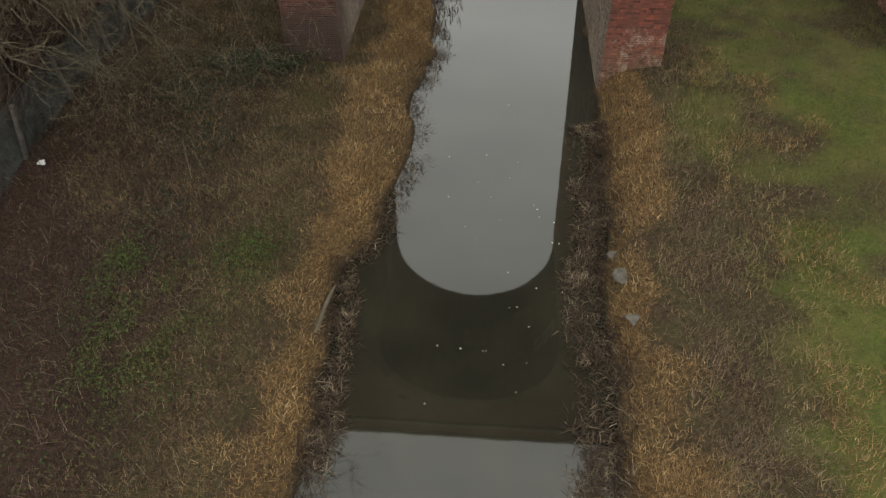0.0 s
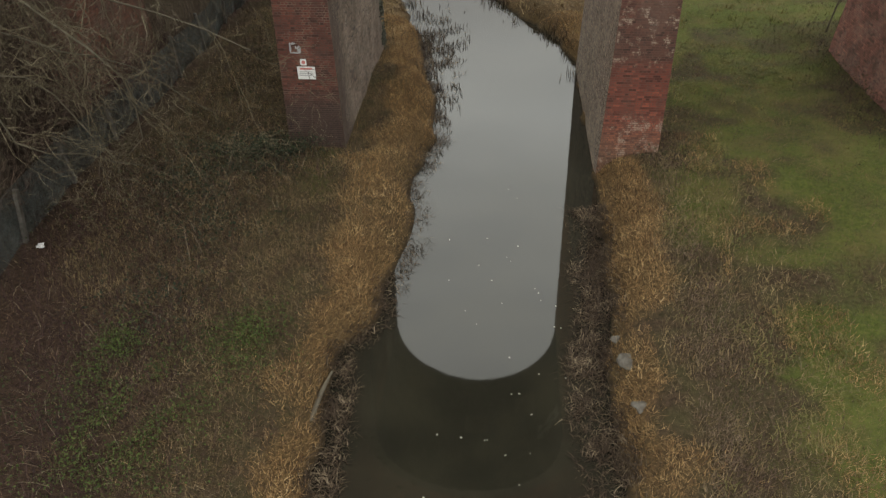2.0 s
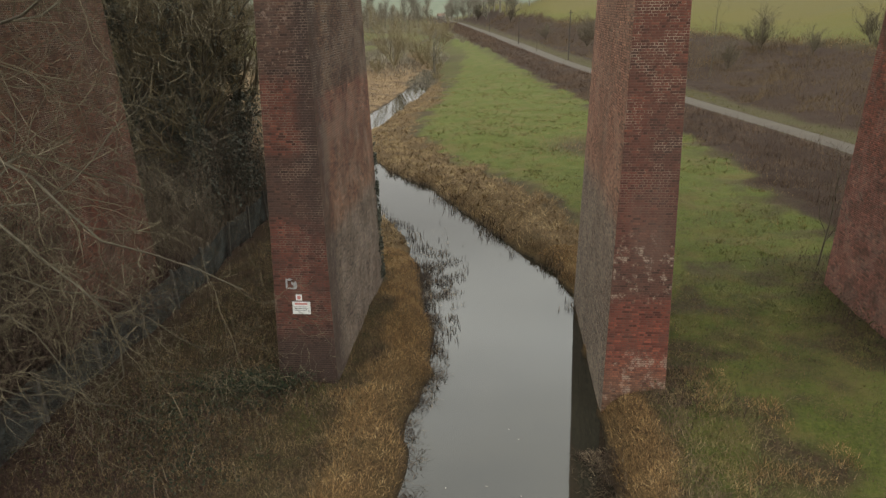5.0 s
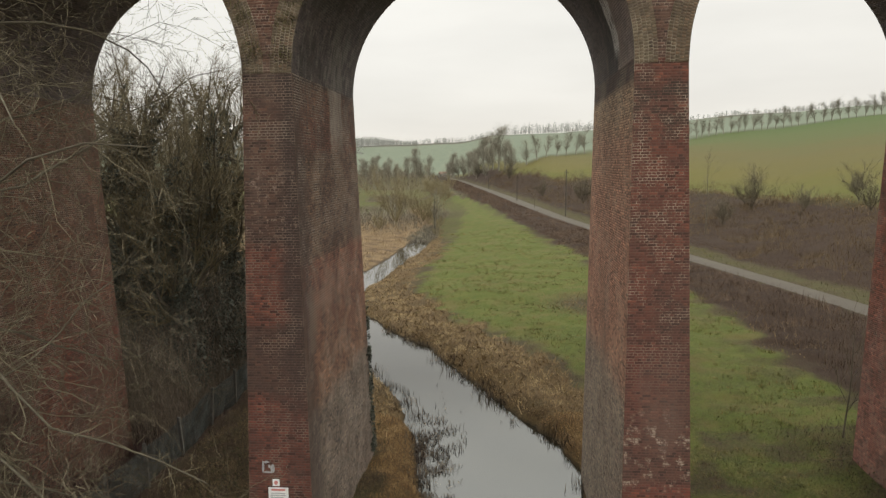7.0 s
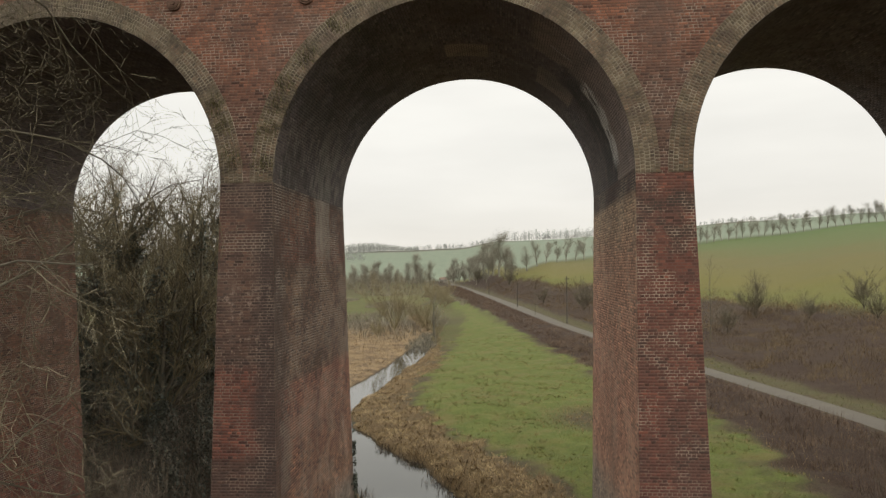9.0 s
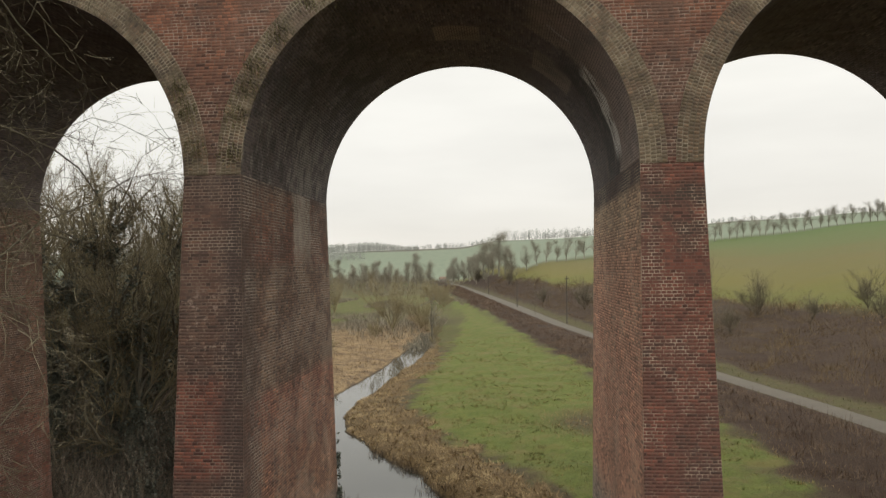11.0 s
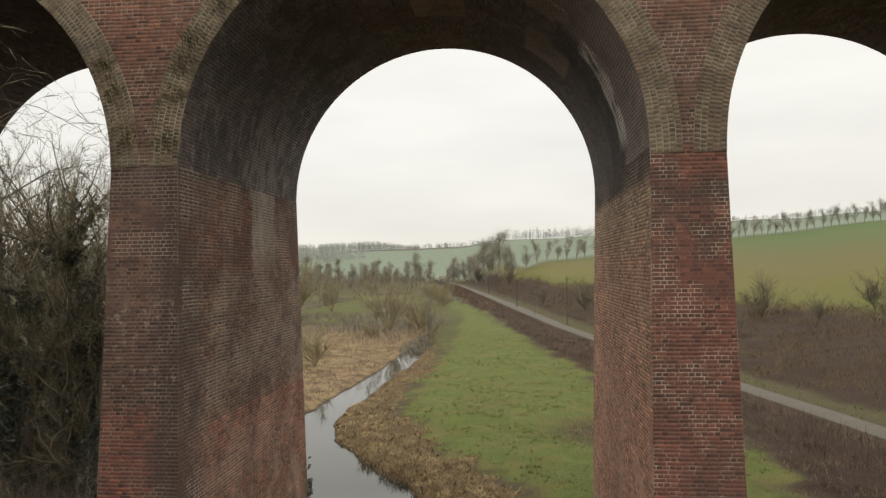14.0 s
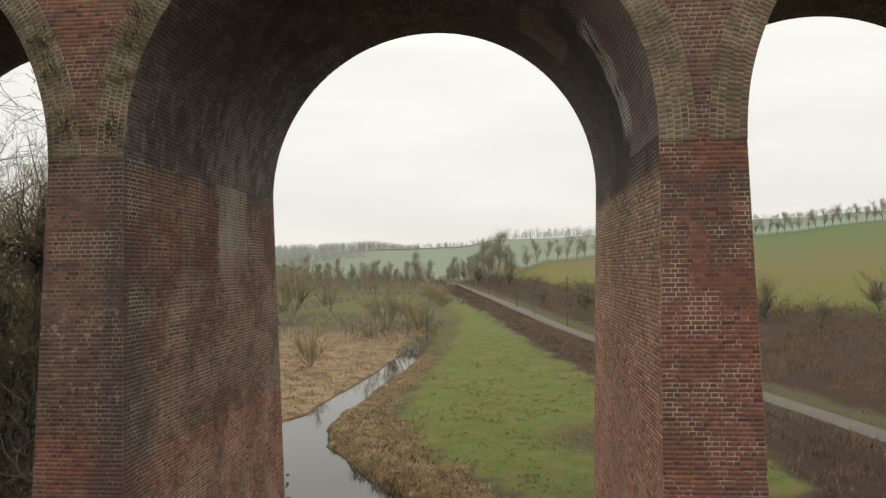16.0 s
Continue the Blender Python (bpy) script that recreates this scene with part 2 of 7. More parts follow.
def bank(x, y):
    """Metres outside the water's edge, negative over water."""
    wob = 0.35 * (vnoise(x * 0 + 5, y, 0.9, 1) - 0.5) + 0.5 * (vnoise(x * 0 + 9, y, 3.1, 2) - 0.5)
    wob2 = 0.35 * (vnoise(x * 0 + 5, y, 0.8, 4) - 0.5) + 0.5 * (vnoise(x * 0 + 9, y, 2.7, 5) - 0.5)
    far = smooth(30, 36, y) * 0.35
    s = np.maximum(np.interp(y, BANK_Y, BANK_L) + wob - x, x - np.interp(y, BANK_RY, BANK_R) - wob2) * (1 - far)
    return np.where((y > 196) | (y < -78), 50.0, s)


def road_off(x, y):
    """Metres to the right of the lane's middle line."""
    return (x - np.interp(y, ROAD_Y, ROAD_X)) * 0.985


def height(x, y):
    x, y = np.asarray(x, float), np.asarray(y, float)
    s, r = bank(x, y), road_off(x, y)
    near = 1 - smooth(60, 200, np.hypot(x, y - 20))
    z = relief(x, y) + near * (0.5 * (vnoise(x, y, 7, 3) - 0.5) + 0.22 * (vnoise(x, y, 1.7, 6) - 0.5) + 0.1 * (vnoise(x, y, 0.6, 8) - 0.5))
    lane = np.interp(y, LANE_Y, LANE_Z)
    reach = 5.5 + 10 * smooth(110, 260, y)
    z = z + (lane - 0.035 - z) * smooth(reach, 2.0, np.abs(r)) * smooth(665, 640, y)
    z = z + (WATER + 0.25 - z) * 0.85 * smooth(44, 58, y) * smooth(150, 130, y) * smooth(8, 2.5, s)
    edge = np.clip(s, 0, 3)
    top = np.where(s > 0, WATER + (z - WATER) * (1 - np.exp(-edge / 0.45)), WATER - 0.7 * (1 - np.exp(np.minimum(s, 0) / 0.8)))
    return np.where(s > 6, z, np.where(s > 3, top + (z - top) * smooth(3, 6, s), top))


# ---- what grows where: weights from 0 to 1 ----
def zones(x, y):
    x, y = np.asarray(x, float), np.asarray(y, float)
    s, r = bank(x, y), road_off(x, y)
    az, d = polar(x, y)
    n1, n2, n3 = vnoise(x, y, 2.2, 11), vnoise(x, y, 0.8, 12), vnoise(x, y, 5.5, 13)
    left, near = x < 0, 1 - smooth(29, 33, y)
    right_near = (x > 0) & (y < 33)
    strip = np.where(y < 31, np.where(x < 0, 1.05 + 0.5 * smooth(11, 16, y), 1.25), 3.7 - 1.3 * smooth(60, 80, y) - 1.4 * smooth(100, 120, y)) * (0.72 + 0.55 * n3)
    straw = smooth(strip + 0.5, strip - 0.4, s + (n2 - 0.5) * 1.3) * (s > -0.4) * (0.55 + 0.45 * smooth(0.2, 0.5, n1))
    reedbed = (x < np.interp(y, BANK_RY, BANK_R)) * smooth(44, 50, y) * smooth(166, 140, y + (n1 - 0.5) * 22 - 0.25 * (x + 18)) * smooth(-60, -52, x)
    straw = np.maximum(straw, np.where(reedbed > 0, reedbed * 0.9, 0))
    green = np.zeros_like(x)
    hedge_w = np.interp(y, [30, 45, 55, 63, 88, 110, 145, 180, 222], [-12.5, -11.2, -9.6, -9.6, -10.6, -9.8, -9.9, -9.0, -11.5])
    edge_near = np.interp(y, [-30, 0, 8, 13, 24, 33], [5.0, 5.4, 5.9, 6.3, 6.4, 5.0])
    green = np.where(right_near, smooth(edge_near - 2.2, edge_near + 2.4, x + (n1 - 0.5) * 4.6 + (n2 - 0.5) * 3.0) * (0.26 + 0.5 * smooth(0.3, 0.62, n1 * 0.4 + n3 * 0.2 + n2 * 0.4)), green)
    turf_edge = np.interp(y, [33, 44, 50, 55.6, 57.7, 64.6, 71, 80, 89, 101, 127, 156, 203, 233], [7.5, 3.2, 0.8, -2.6, -4.3, -6.9, -8.4, -9.1, -8.9, -8.6, -8.5, -8.4, -12, -17])
    meadow = (y >= 33) * smooth(-1.3, 1.3, x - turf_edge + (n1 - 0.5) * 2.4 + (n2 - 0.5) * 1.6) * (x > np.interp(y, BANK_RY, BANK_R)) * smooth(hedge_w + 0.6, hedge_w - 1.2, r + (n1 - 0.5) * 2.6) * (1 - 0.85 * np.exp(-(((x - 7.2) / 3.4) ** 2 + ((y - 61) / 5.0) ** 2)))
    green = np.maximum(green, meadow * (0.72 + 0.28 * n3) * (1 - 0.5 * smooth(hedge_w - 5, hedge_w - 0.5, r) * smooth(0.3, 0.6, n1 * 0.6 + n2 * 0.4)) * (1 - 0.2 * smooth(60, 36, y) * smooth(0.4, 0.65, n2 * 0.5 + n1 * 0.5)))
    leftgreen = left * (y < 33) * (x > -9) * smooth(0.6, 0.85, n1 * 0.6 + n3 * 0.4) * smooth(strip, strip + 1, s)
    green = np.maximum(green, leftgreen * 0.45)
    fieldl = (x < np.interp(y, BANK_Y, BANK_L)) * smooth(160, 178, y + (n3 - 0.5) * 20) * (0.66 - 0.25 * smooth(300, 350, y)) * (0.6 + 0.4 * n3) * smooth(600, 560, y)
    rough_far = (y > 105) * (x > np.interp(y, BANK_RY, BANK_R)) * (r < hedge_w) * smooth(105, 125, y) * (0.3 + 0.3 * n3)
    green = np.maximum(green, np.maximum(fieldl * (1 - straw), rough_far))
    verge = smooth(1.0, 1.3, r) * smooth(5.6, 4.6, r + (n1 - 0.5) * 1.6)
    green = np.maximum(green, verge * 0.3)
    bramble = left * smooth(-6.2, -10.0, x + (n1 - 0.5) * 4) * (y < 40) * (1 - 0.7 * (x > -13.2) * smooth(17, 21, y))
    bramble = np.maximum(bramble, (y < 33) * smooth(12.0, 13.6, x + (n1 - 0.5) * 2) * smooth(21, 25, y) * 0.4)
    bramble = np.maximum(bramble, smooth(hedge_w - 0.5, hedge_w + 0.7, r + (n1 - 0.5) * 2.2) * smooth(-1.1, -1.5, r) * (y > -50) * (d < 700))
    top = np.interp(az, [-5, 0, 4, 8, 20, 28, 40, 90], TOP_EDGE)
    scrub = smooth(4.9, 5.6, r + (n1 - 0.5) * 1.2) * smooth(top + 6, top - 6, d + (n3 - 0.5) * 12) * (az > -6) * (az < 120)
    bramble = np.maximum(bramble, scrub)
    hill = (r > 4) * smooth(top - 4, top + 4, d) * (az > -6) * (az < 130)
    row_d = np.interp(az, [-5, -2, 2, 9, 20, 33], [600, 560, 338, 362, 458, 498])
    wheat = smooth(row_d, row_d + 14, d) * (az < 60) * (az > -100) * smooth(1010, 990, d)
    pasture = hill * (1 - wheat)
    woods = np.maximum(smooth(990, 1010, d), left * smooth(-12.5, -14, x) * smooth(52, 46, y + 0.4 * (x + 18)) * (y > -60) * (x > -90))
    lane = smooth(1.4, 1.2, np.abs(r) / (1 + 0.55 * smooth(110, 220, y))) * (y < 640)
    upslope = np.clip((d - top) / (430 - 0.6 * top), 0, 1)
    return dict(reed=reedbed, upslope=upslope, straw=straw, green=green * (1 - lane), bramble=bramble, pasture=pasture, wheat=wheat, woods=woods)


# ---- ground ----
def spread(a, b, step, lo, hi, grow=1.13):
    mid = list(np.arange(a, b + step / 2, step))
    up, dn, s = [mid[-1]], [mid[0]], step
    while up[-1] < hi:
        s *= grow
        up.append(up[-1] + s)
    s = step
    while dn[-1] > lo:
        s *= grow
        dn.append(dn[-1] - s)
    return np.array(dn[:0:-1] + mid + up[1:])


def ground_material():
    m = Mat("meadow_ground", 0.95, 0, 0.15)
    fine, mid, big = m.noise(9, 6, 0.7), m.noise(1.3, 5), m.noise(0.16, 4)
    f = m.range(fine, 0.3, 0.7)
    g = m.range(mid, 0.3, 0.7)
    base = m.mix(f, (0.026, 0.017, 0.012), (0.088, 0.058, 0.036))
    base = m.mix(m.math("MULTIPLY", g, 0.5), base, (0.06, 0.062, 0.024))
    straw = m.mix(f, (0.05, 0.033, 0.017), (0.15, 0.097, 0.044))
    green = m.mix(f, (0.05, 0.066, 0.014), (0.104, 0.122, 0.027))
    green = m.mix(m.range(m.noise(2.3, 7, 0.75), 0.48, 0.64, 0, 0.55), green, (0.055, 0.065, 0.022))
    green = m.mix(m.range(m.noise(4.1, 6, 0.8), 0.52, 0.64, 0, 0.4), green, (0.14, 0.132, 0.045))
    green = m.mix(m.range(m.noise(0.5, 6, 0.75), 0.42, 0.66, 0, 0.6), green, (0.122, 0.124, 0.035))
    green = m.mix(m.range(m.noise(0.3, 7, 0.72), 0.47, 0.64, 0, 0.6), green, (0.13, 0.098, 0.042))
    bram = m.mix(f, (0.02, 0.012, 0.008), (0.06, 0.037, 0.025))
    wood = m.mix(f, (0.04, 0.028, 0.02), (0.1, 0.07, 0.05))
    broad = m.math("ADD", m.attr("upslope"), m.math("MULTIPLY", m.math("SUBTRACT", m.noise(0.02, 6, 0.65, (0.5, 1.4, 1)), 0.5), 0.45))
    past = m.ramp(broad, [(0.0, (0.098, 0.096, 0.019)), (0.14, (0.122, 0.1, 0.028)), (0.34, (0.118, 0.096, 0.039)), (0.55, (0.09, 0.104, 0.04)), (0.95, (0.068, 0.104, 0.034))])
    past = m.mix(m.range(m.noise(0.22, 7, 0.75, (0.35, 1.6, 1)), 0.42, 0.66, 0, 0.4), past, (0.088, 0.09, 0.033))
    past = m.mix(m.math("MULTIPLY", f, 0.25), past, (0.08, 0.09, 0.03))
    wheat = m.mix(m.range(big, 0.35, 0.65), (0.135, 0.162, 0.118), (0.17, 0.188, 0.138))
    c = base
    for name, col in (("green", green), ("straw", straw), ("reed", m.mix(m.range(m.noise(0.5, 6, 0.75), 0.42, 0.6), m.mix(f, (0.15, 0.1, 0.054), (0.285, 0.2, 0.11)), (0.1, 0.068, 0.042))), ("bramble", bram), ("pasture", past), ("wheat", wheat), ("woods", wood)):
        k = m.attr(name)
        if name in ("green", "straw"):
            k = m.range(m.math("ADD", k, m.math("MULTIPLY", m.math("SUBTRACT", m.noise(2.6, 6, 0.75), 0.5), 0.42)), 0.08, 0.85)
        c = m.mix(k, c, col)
    z = m.axis()["Z"]
    mud = m.range(z, WATER + 0.18, WATER - 0.05)
    c = m.mix(mud, c, (0.022, 0.018, 0.012))
    m.color(c).bump(m.math("ADD", fine, m.noise(40, 3)), 0.5, 0.05)
    return m.m


gx = spread(-20, 22, 0.32, -4600, 4600)
gy = spread(-10, 62, 0.36, -2500, 4600, 1.08)
gy = np.concatenate([gy[gy < 62], np.arange(62.2, 138, 0.8), gy[gy > 139.5]])
GX, GY = np.meshgrid(gx, gy)
GZ = height(GX, GY)
nx, ny = len(gx), len(gy)
ii = (np.arange(ny - 1)[:, None] * nx + np.arange(nx - 1)[None]).ravel()
ground_me = mesh_np("ground", np.stack([GX, GY, GZ], -1).reshape(-1, 3), np.stack([ii, ii + 1, ii + nx + 1, ii + nx], 1), ground_material())
for zname, zval in zones(GX, GY).items():
    ground_me.attributes.new(zname, "FLOAT", "POINT").data.foreach_set("value", zval.ravel().astype(np.float32))


def surface(x, y):
    """Height of the ground sheet as it is meshed."""
    x, y = np.asarray(x, float), np.asarray(y, float)
    i, j = np.clip(np.searchsorted(gx, x) - 1, 0, nx - 2), np.clip(np.searchsorted(gy, y) - 1, 0, ny - 2)
    u, v = (x - gx[i]) / (gx[i + 1] - gx[i]), (y - gy[j]) / (gy[j + 1] - gy[j])
    return (GZ[j, i] * (1 - u) + GZ[j, i + 1] * u) * (1 - v) + (GZ[j + 1, i] * (1 - u) + GZ[j + 1, i + 1] * u) * v


ground = smooth_shade(put("ground", ground_me, None, "river meadow ground with rough winter grass and far fields", "ground", kind="structure"))

# ---- river ----
def water_material():
    m = Mat("river_water", 0.03, 0, 0.5)
    m.b.inputs["IOR"].default_value = 1.66
    m.color(m.mix(m.range(m.noise(0.5, 3), 0.35, 0.65), (0.018, 0.017, 0.012), (0.026, 0.024, 0.016)))
    m.bump(m.noise(2.2, 3, 0.5), 0.015, 0.03)
    return m.m


wy = np.concatenate([np.arange(-76, 130, 1.0), np.arange(130, 199, 3.0)])
wxl, wxr = np.interp(wy, BANK_Y, BANK_L) - 1.6, np.interp(wy, BANK_RY, BANK_R) + 1.6
wv = np.concatenate([np.stack([wxl, wy, wy * 0 + WATER], 1), np.stack([wxr, wy, wy * 0 + WATER], 1)])
k = np.arange(len(wy) - 1)
water = put("water", mesh_np("water", wv, np.stack([k, k + len(wy), k + len(wy) + 1, k + 1], 1), water_material()), None,
            "still grey river water mirroring the sky and viaduct", "river", kind="structure")

# ---- lane ----
def asphalt_material():
    m = Mat("asphalt", 0.85)
    a = m.mix(m.range(m.noise(30, 4), 0.3, 0.7), (0.062, 0.051, 0.04), (0.1, 0.083, 0.065))
    m.color(m.mix(m.range(m.noise(0.6, 4), 0.45, 0.7), a, (0.095, 0.078, 0.06))).bump(m.noise(60, 3), 0.2, 0.01)
    return m.m


ry = np.concatenate([np.arange(-290, 0, 10), np.arange(0, 160, 1.5), np.arange(160, 640, 5)])
cx = np.interp(ry, ROAD_Y, ROAD_X)
cols = [-1.22, -0.6, 0.0, 0.6, 1.22]
rz = np.interp(ry, LANE_Y, LANE_Z) - 0.07
wide_ = 1 + 0.55 * smooth(110, 220, ry)
rv = np.concatenate([np.stack([cx + c * wide_, ry, rz + 0.09 - 0.02 * abs(c)], 1) for c in cols])
k = np.arange(len(ry) - 1)
n = len(ry)
road = put("road", mesh_np("road", rv, np.concatenate([np.stack([k + c * n, k + (c + 1) * n, k + (c + 1) * n + 1, k + c * n + 1], 1) for c in range(4)]), asphalt_material()),
           None, "narrow grey asphalt country lane between hedges", "road", kind="structure")

# ---- viaduct ----
PITCH, MID = 10.43, -0.885
FRONT, BACK = 21.1, 28.85
SPRING, RADIUS, TOP = 14.5, 4.53, 22.75
BATTER, FACE_BATTER = 0.0192, 0.042
PIER_X = [MID + PITCH * (i - 0.5) for i in range(-3, 5)]
COURSE, JOINT = 0.075, 0.011
PROUD = 0.0016


# the springing stands a little higher on one pier
PIER_LIFT = {4: 0.13}


def arch_lift(i, a):
    """Metres by which opening i rises at the angle a, between the springings of its two piers."""
    return PIER_LIFT.get(i, 0.0) * (1 - np.cos(a)) / 2 + PIER_LIFT.get(i + 1, 0.0) * (1 + np.cos(a)) / 2


def half_width(z):
    return (PITCH / 2 - RADIUS) + BATTER * np.maximum(SPRING - z, 0)


def face_y(z):
    return FRONT - FACE_BATTER * np.maximum(SPRING - z, 0)


def brick_material(name, zstops, zlo, zhi, single=False, mossy=0.0, extra=None, dirt=1.0):
    """Old stock brick; zstops give the courses' tone by height, since the piers were refaced in bands."""
    m = Mat(name, 0.88, 0, 0.25)
    x, y, z = m.axis()
    wob = m.math("MULTIPLY", m.math("SUBTRACT", m.noise(0.55, 4, 0.6), 0.5), 0.35)
    zz = m.math("DIVIDE", m.math("SUBTRACT", m.math("ADD", z, wob), zlo), zhi - zlo)
    c = m.ramp(zz, [((s[0] - zlo) / (zhi - zlo), s[1]) for s in zstops])
    r = m.island(single)
    tone = m.ramp(r, [(0.0, (0.4, 0.43, 0.46)), (0.16, (0.7, 0.72, 0.74)), (0.34, (0.9, 0.9, 0.9)), (0.6, (1.02, 1.0, 1.0)), (0.88, (1.2, 1.15, 1.1)), (1.0, (1.6, 1.5, 1.4))])
    c = m.mix(1.0, c, tone, "MULTIPLY")
    blotch = m.noise(0.9, 6, 0.65)
    c = m.mix(m.range(blotch, 0.46, 0.7, 0, 0.65 * dirt), c, (0.058, 0.038, 0.032))
    c = m.mix(m.range(m.noise(3.1, 5, 0.7), 0.52, 0.66, 0, 0.45 * dirt), c, (0.07, 0.047, 0.04))
    c = m.mix(m.range(m.noise(0.28, 5, 0.55, (1.2, 1.2, 0.4)), 0.46, 0.68, 0, 0.5 * dirt), c, (0.075, 0.05, 0.04))
    c = m.mix(m.range(m.noise(0.35, 5, 0.6, (1, 1, 0.5)), 0.55, 0.75, 0, 0.35), c, (0.2, 0.15, 0.12))
    if extra:
        c = extra(m, c, (x, y, z))
    if mossy:
        c = m.mix(m.math("MULTIPLY", m.range(m.noise(1.7, 7, 0.75), 0.42, 0.6), mossy), c, m.mix(m.range(m.noise(6, 5, 0.7), 0.4, 0.6), (0.115, 0.093, 0.052), (0.225, 0.18, 0.115)))
    g = m.noise(28, 6, 0.7)
    c = m.mix(m.math("MULTIPLY", m.range(g, 0.35, 0.75), 0.3), c, (0.06, 0.04, 0.035))
    m.color(c).bump(m.math("ADD", g, m.noise(90, 3)), 0.3, 0.008)
    return m.m


def mortar_material(name, light, dark, bias=0.0, band=None, low=None, inner=None):
    m = Mat(name, 0.95)
    k = m.range(m.noise(1.1, 7, 0.75), 0.41 + bias, 0.56 + bias)
    if low:
        k = m.math("MAXIMUM", k, m.range(m.axis()[2], low[1], low[0]))
    c = m.mix(k, light, dark)
    if inner:
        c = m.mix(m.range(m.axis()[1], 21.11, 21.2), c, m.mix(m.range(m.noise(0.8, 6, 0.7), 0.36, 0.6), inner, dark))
    if band:
        x, y, z = m.axis()
        k = m.math("MULTIPLY", m.math("MULTIPLY", m.range(x, band[0], band[0] + 0.1), m.range(x, band[1], band[1] - 0.1)), m.math("MULTIPLY", m.math("MULTIPLY", m.range(z, band[2], band[2] + 0.03), m.range(z, band[3], band[3] - 0.03)), m.range(y, 21.3, 21.2)))
        c = m.mix(k, c, (0.24, 0.185, 0.145))
    m.color(m.mix(m.math("MULTIPLY", m.range(m.noise(20, 5), 0.3, 0.7), 0.4), c, (0.1, 0.085, 0.07))).bump(m.noise(60, 4), 0.4, 0.01)
    return m.m


RED, DKRED, BROWN, SOOT = (0.235, 0.073, 0.045), (0.17, 0.052, 0.036), (0.155, 0.08, 0.053), (0.062, 0.047, 0.041)
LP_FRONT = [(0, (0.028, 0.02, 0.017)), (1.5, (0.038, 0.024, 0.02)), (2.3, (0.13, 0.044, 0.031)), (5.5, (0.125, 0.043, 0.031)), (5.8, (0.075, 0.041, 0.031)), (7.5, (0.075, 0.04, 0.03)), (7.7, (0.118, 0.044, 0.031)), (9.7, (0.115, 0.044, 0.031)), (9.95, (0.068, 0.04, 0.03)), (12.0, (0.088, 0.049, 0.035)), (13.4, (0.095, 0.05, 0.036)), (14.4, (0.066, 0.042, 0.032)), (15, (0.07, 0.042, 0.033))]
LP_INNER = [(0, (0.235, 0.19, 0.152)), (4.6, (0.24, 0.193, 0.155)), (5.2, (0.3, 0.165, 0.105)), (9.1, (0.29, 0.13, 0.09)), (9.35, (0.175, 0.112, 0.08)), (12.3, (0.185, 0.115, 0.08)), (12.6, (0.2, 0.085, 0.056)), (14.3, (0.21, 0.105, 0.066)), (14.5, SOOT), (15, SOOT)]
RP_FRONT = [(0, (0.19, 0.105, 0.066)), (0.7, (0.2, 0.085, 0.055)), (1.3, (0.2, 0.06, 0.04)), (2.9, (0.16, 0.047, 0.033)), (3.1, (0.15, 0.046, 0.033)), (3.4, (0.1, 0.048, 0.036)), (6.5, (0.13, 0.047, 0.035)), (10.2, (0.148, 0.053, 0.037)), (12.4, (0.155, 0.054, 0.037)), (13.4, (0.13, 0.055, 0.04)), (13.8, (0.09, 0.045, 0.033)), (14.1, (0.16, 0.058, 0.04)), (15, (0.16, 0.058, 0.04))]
PIER_LEFT = [(0, BROWN), (5, DKRED), (9, BROWN), (14.3, BROWN), (14.5, SOOT), (15, SOOT)]
PIER_FAR = [(0, (0.25, 0.11, 0.085)), (4, (0.24, 0.1, 0.08)), (9, RED), (14.3, DKRED), (14.5, SOOT), (15, SOOT)]
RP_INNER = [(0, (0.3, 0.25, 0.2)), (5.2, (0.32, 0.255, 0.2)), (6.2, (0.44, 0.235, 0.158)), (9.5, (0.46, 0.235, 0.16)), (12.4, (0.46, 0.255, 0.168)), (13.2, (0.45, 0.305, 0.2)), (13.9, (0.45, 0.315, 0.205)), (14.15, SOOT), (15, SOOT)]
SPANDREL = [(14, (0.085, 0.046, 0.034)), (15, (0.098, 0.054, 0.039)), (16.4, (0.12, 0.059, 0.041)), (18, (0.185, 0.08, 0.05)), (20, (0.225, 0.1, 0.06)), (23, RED)]


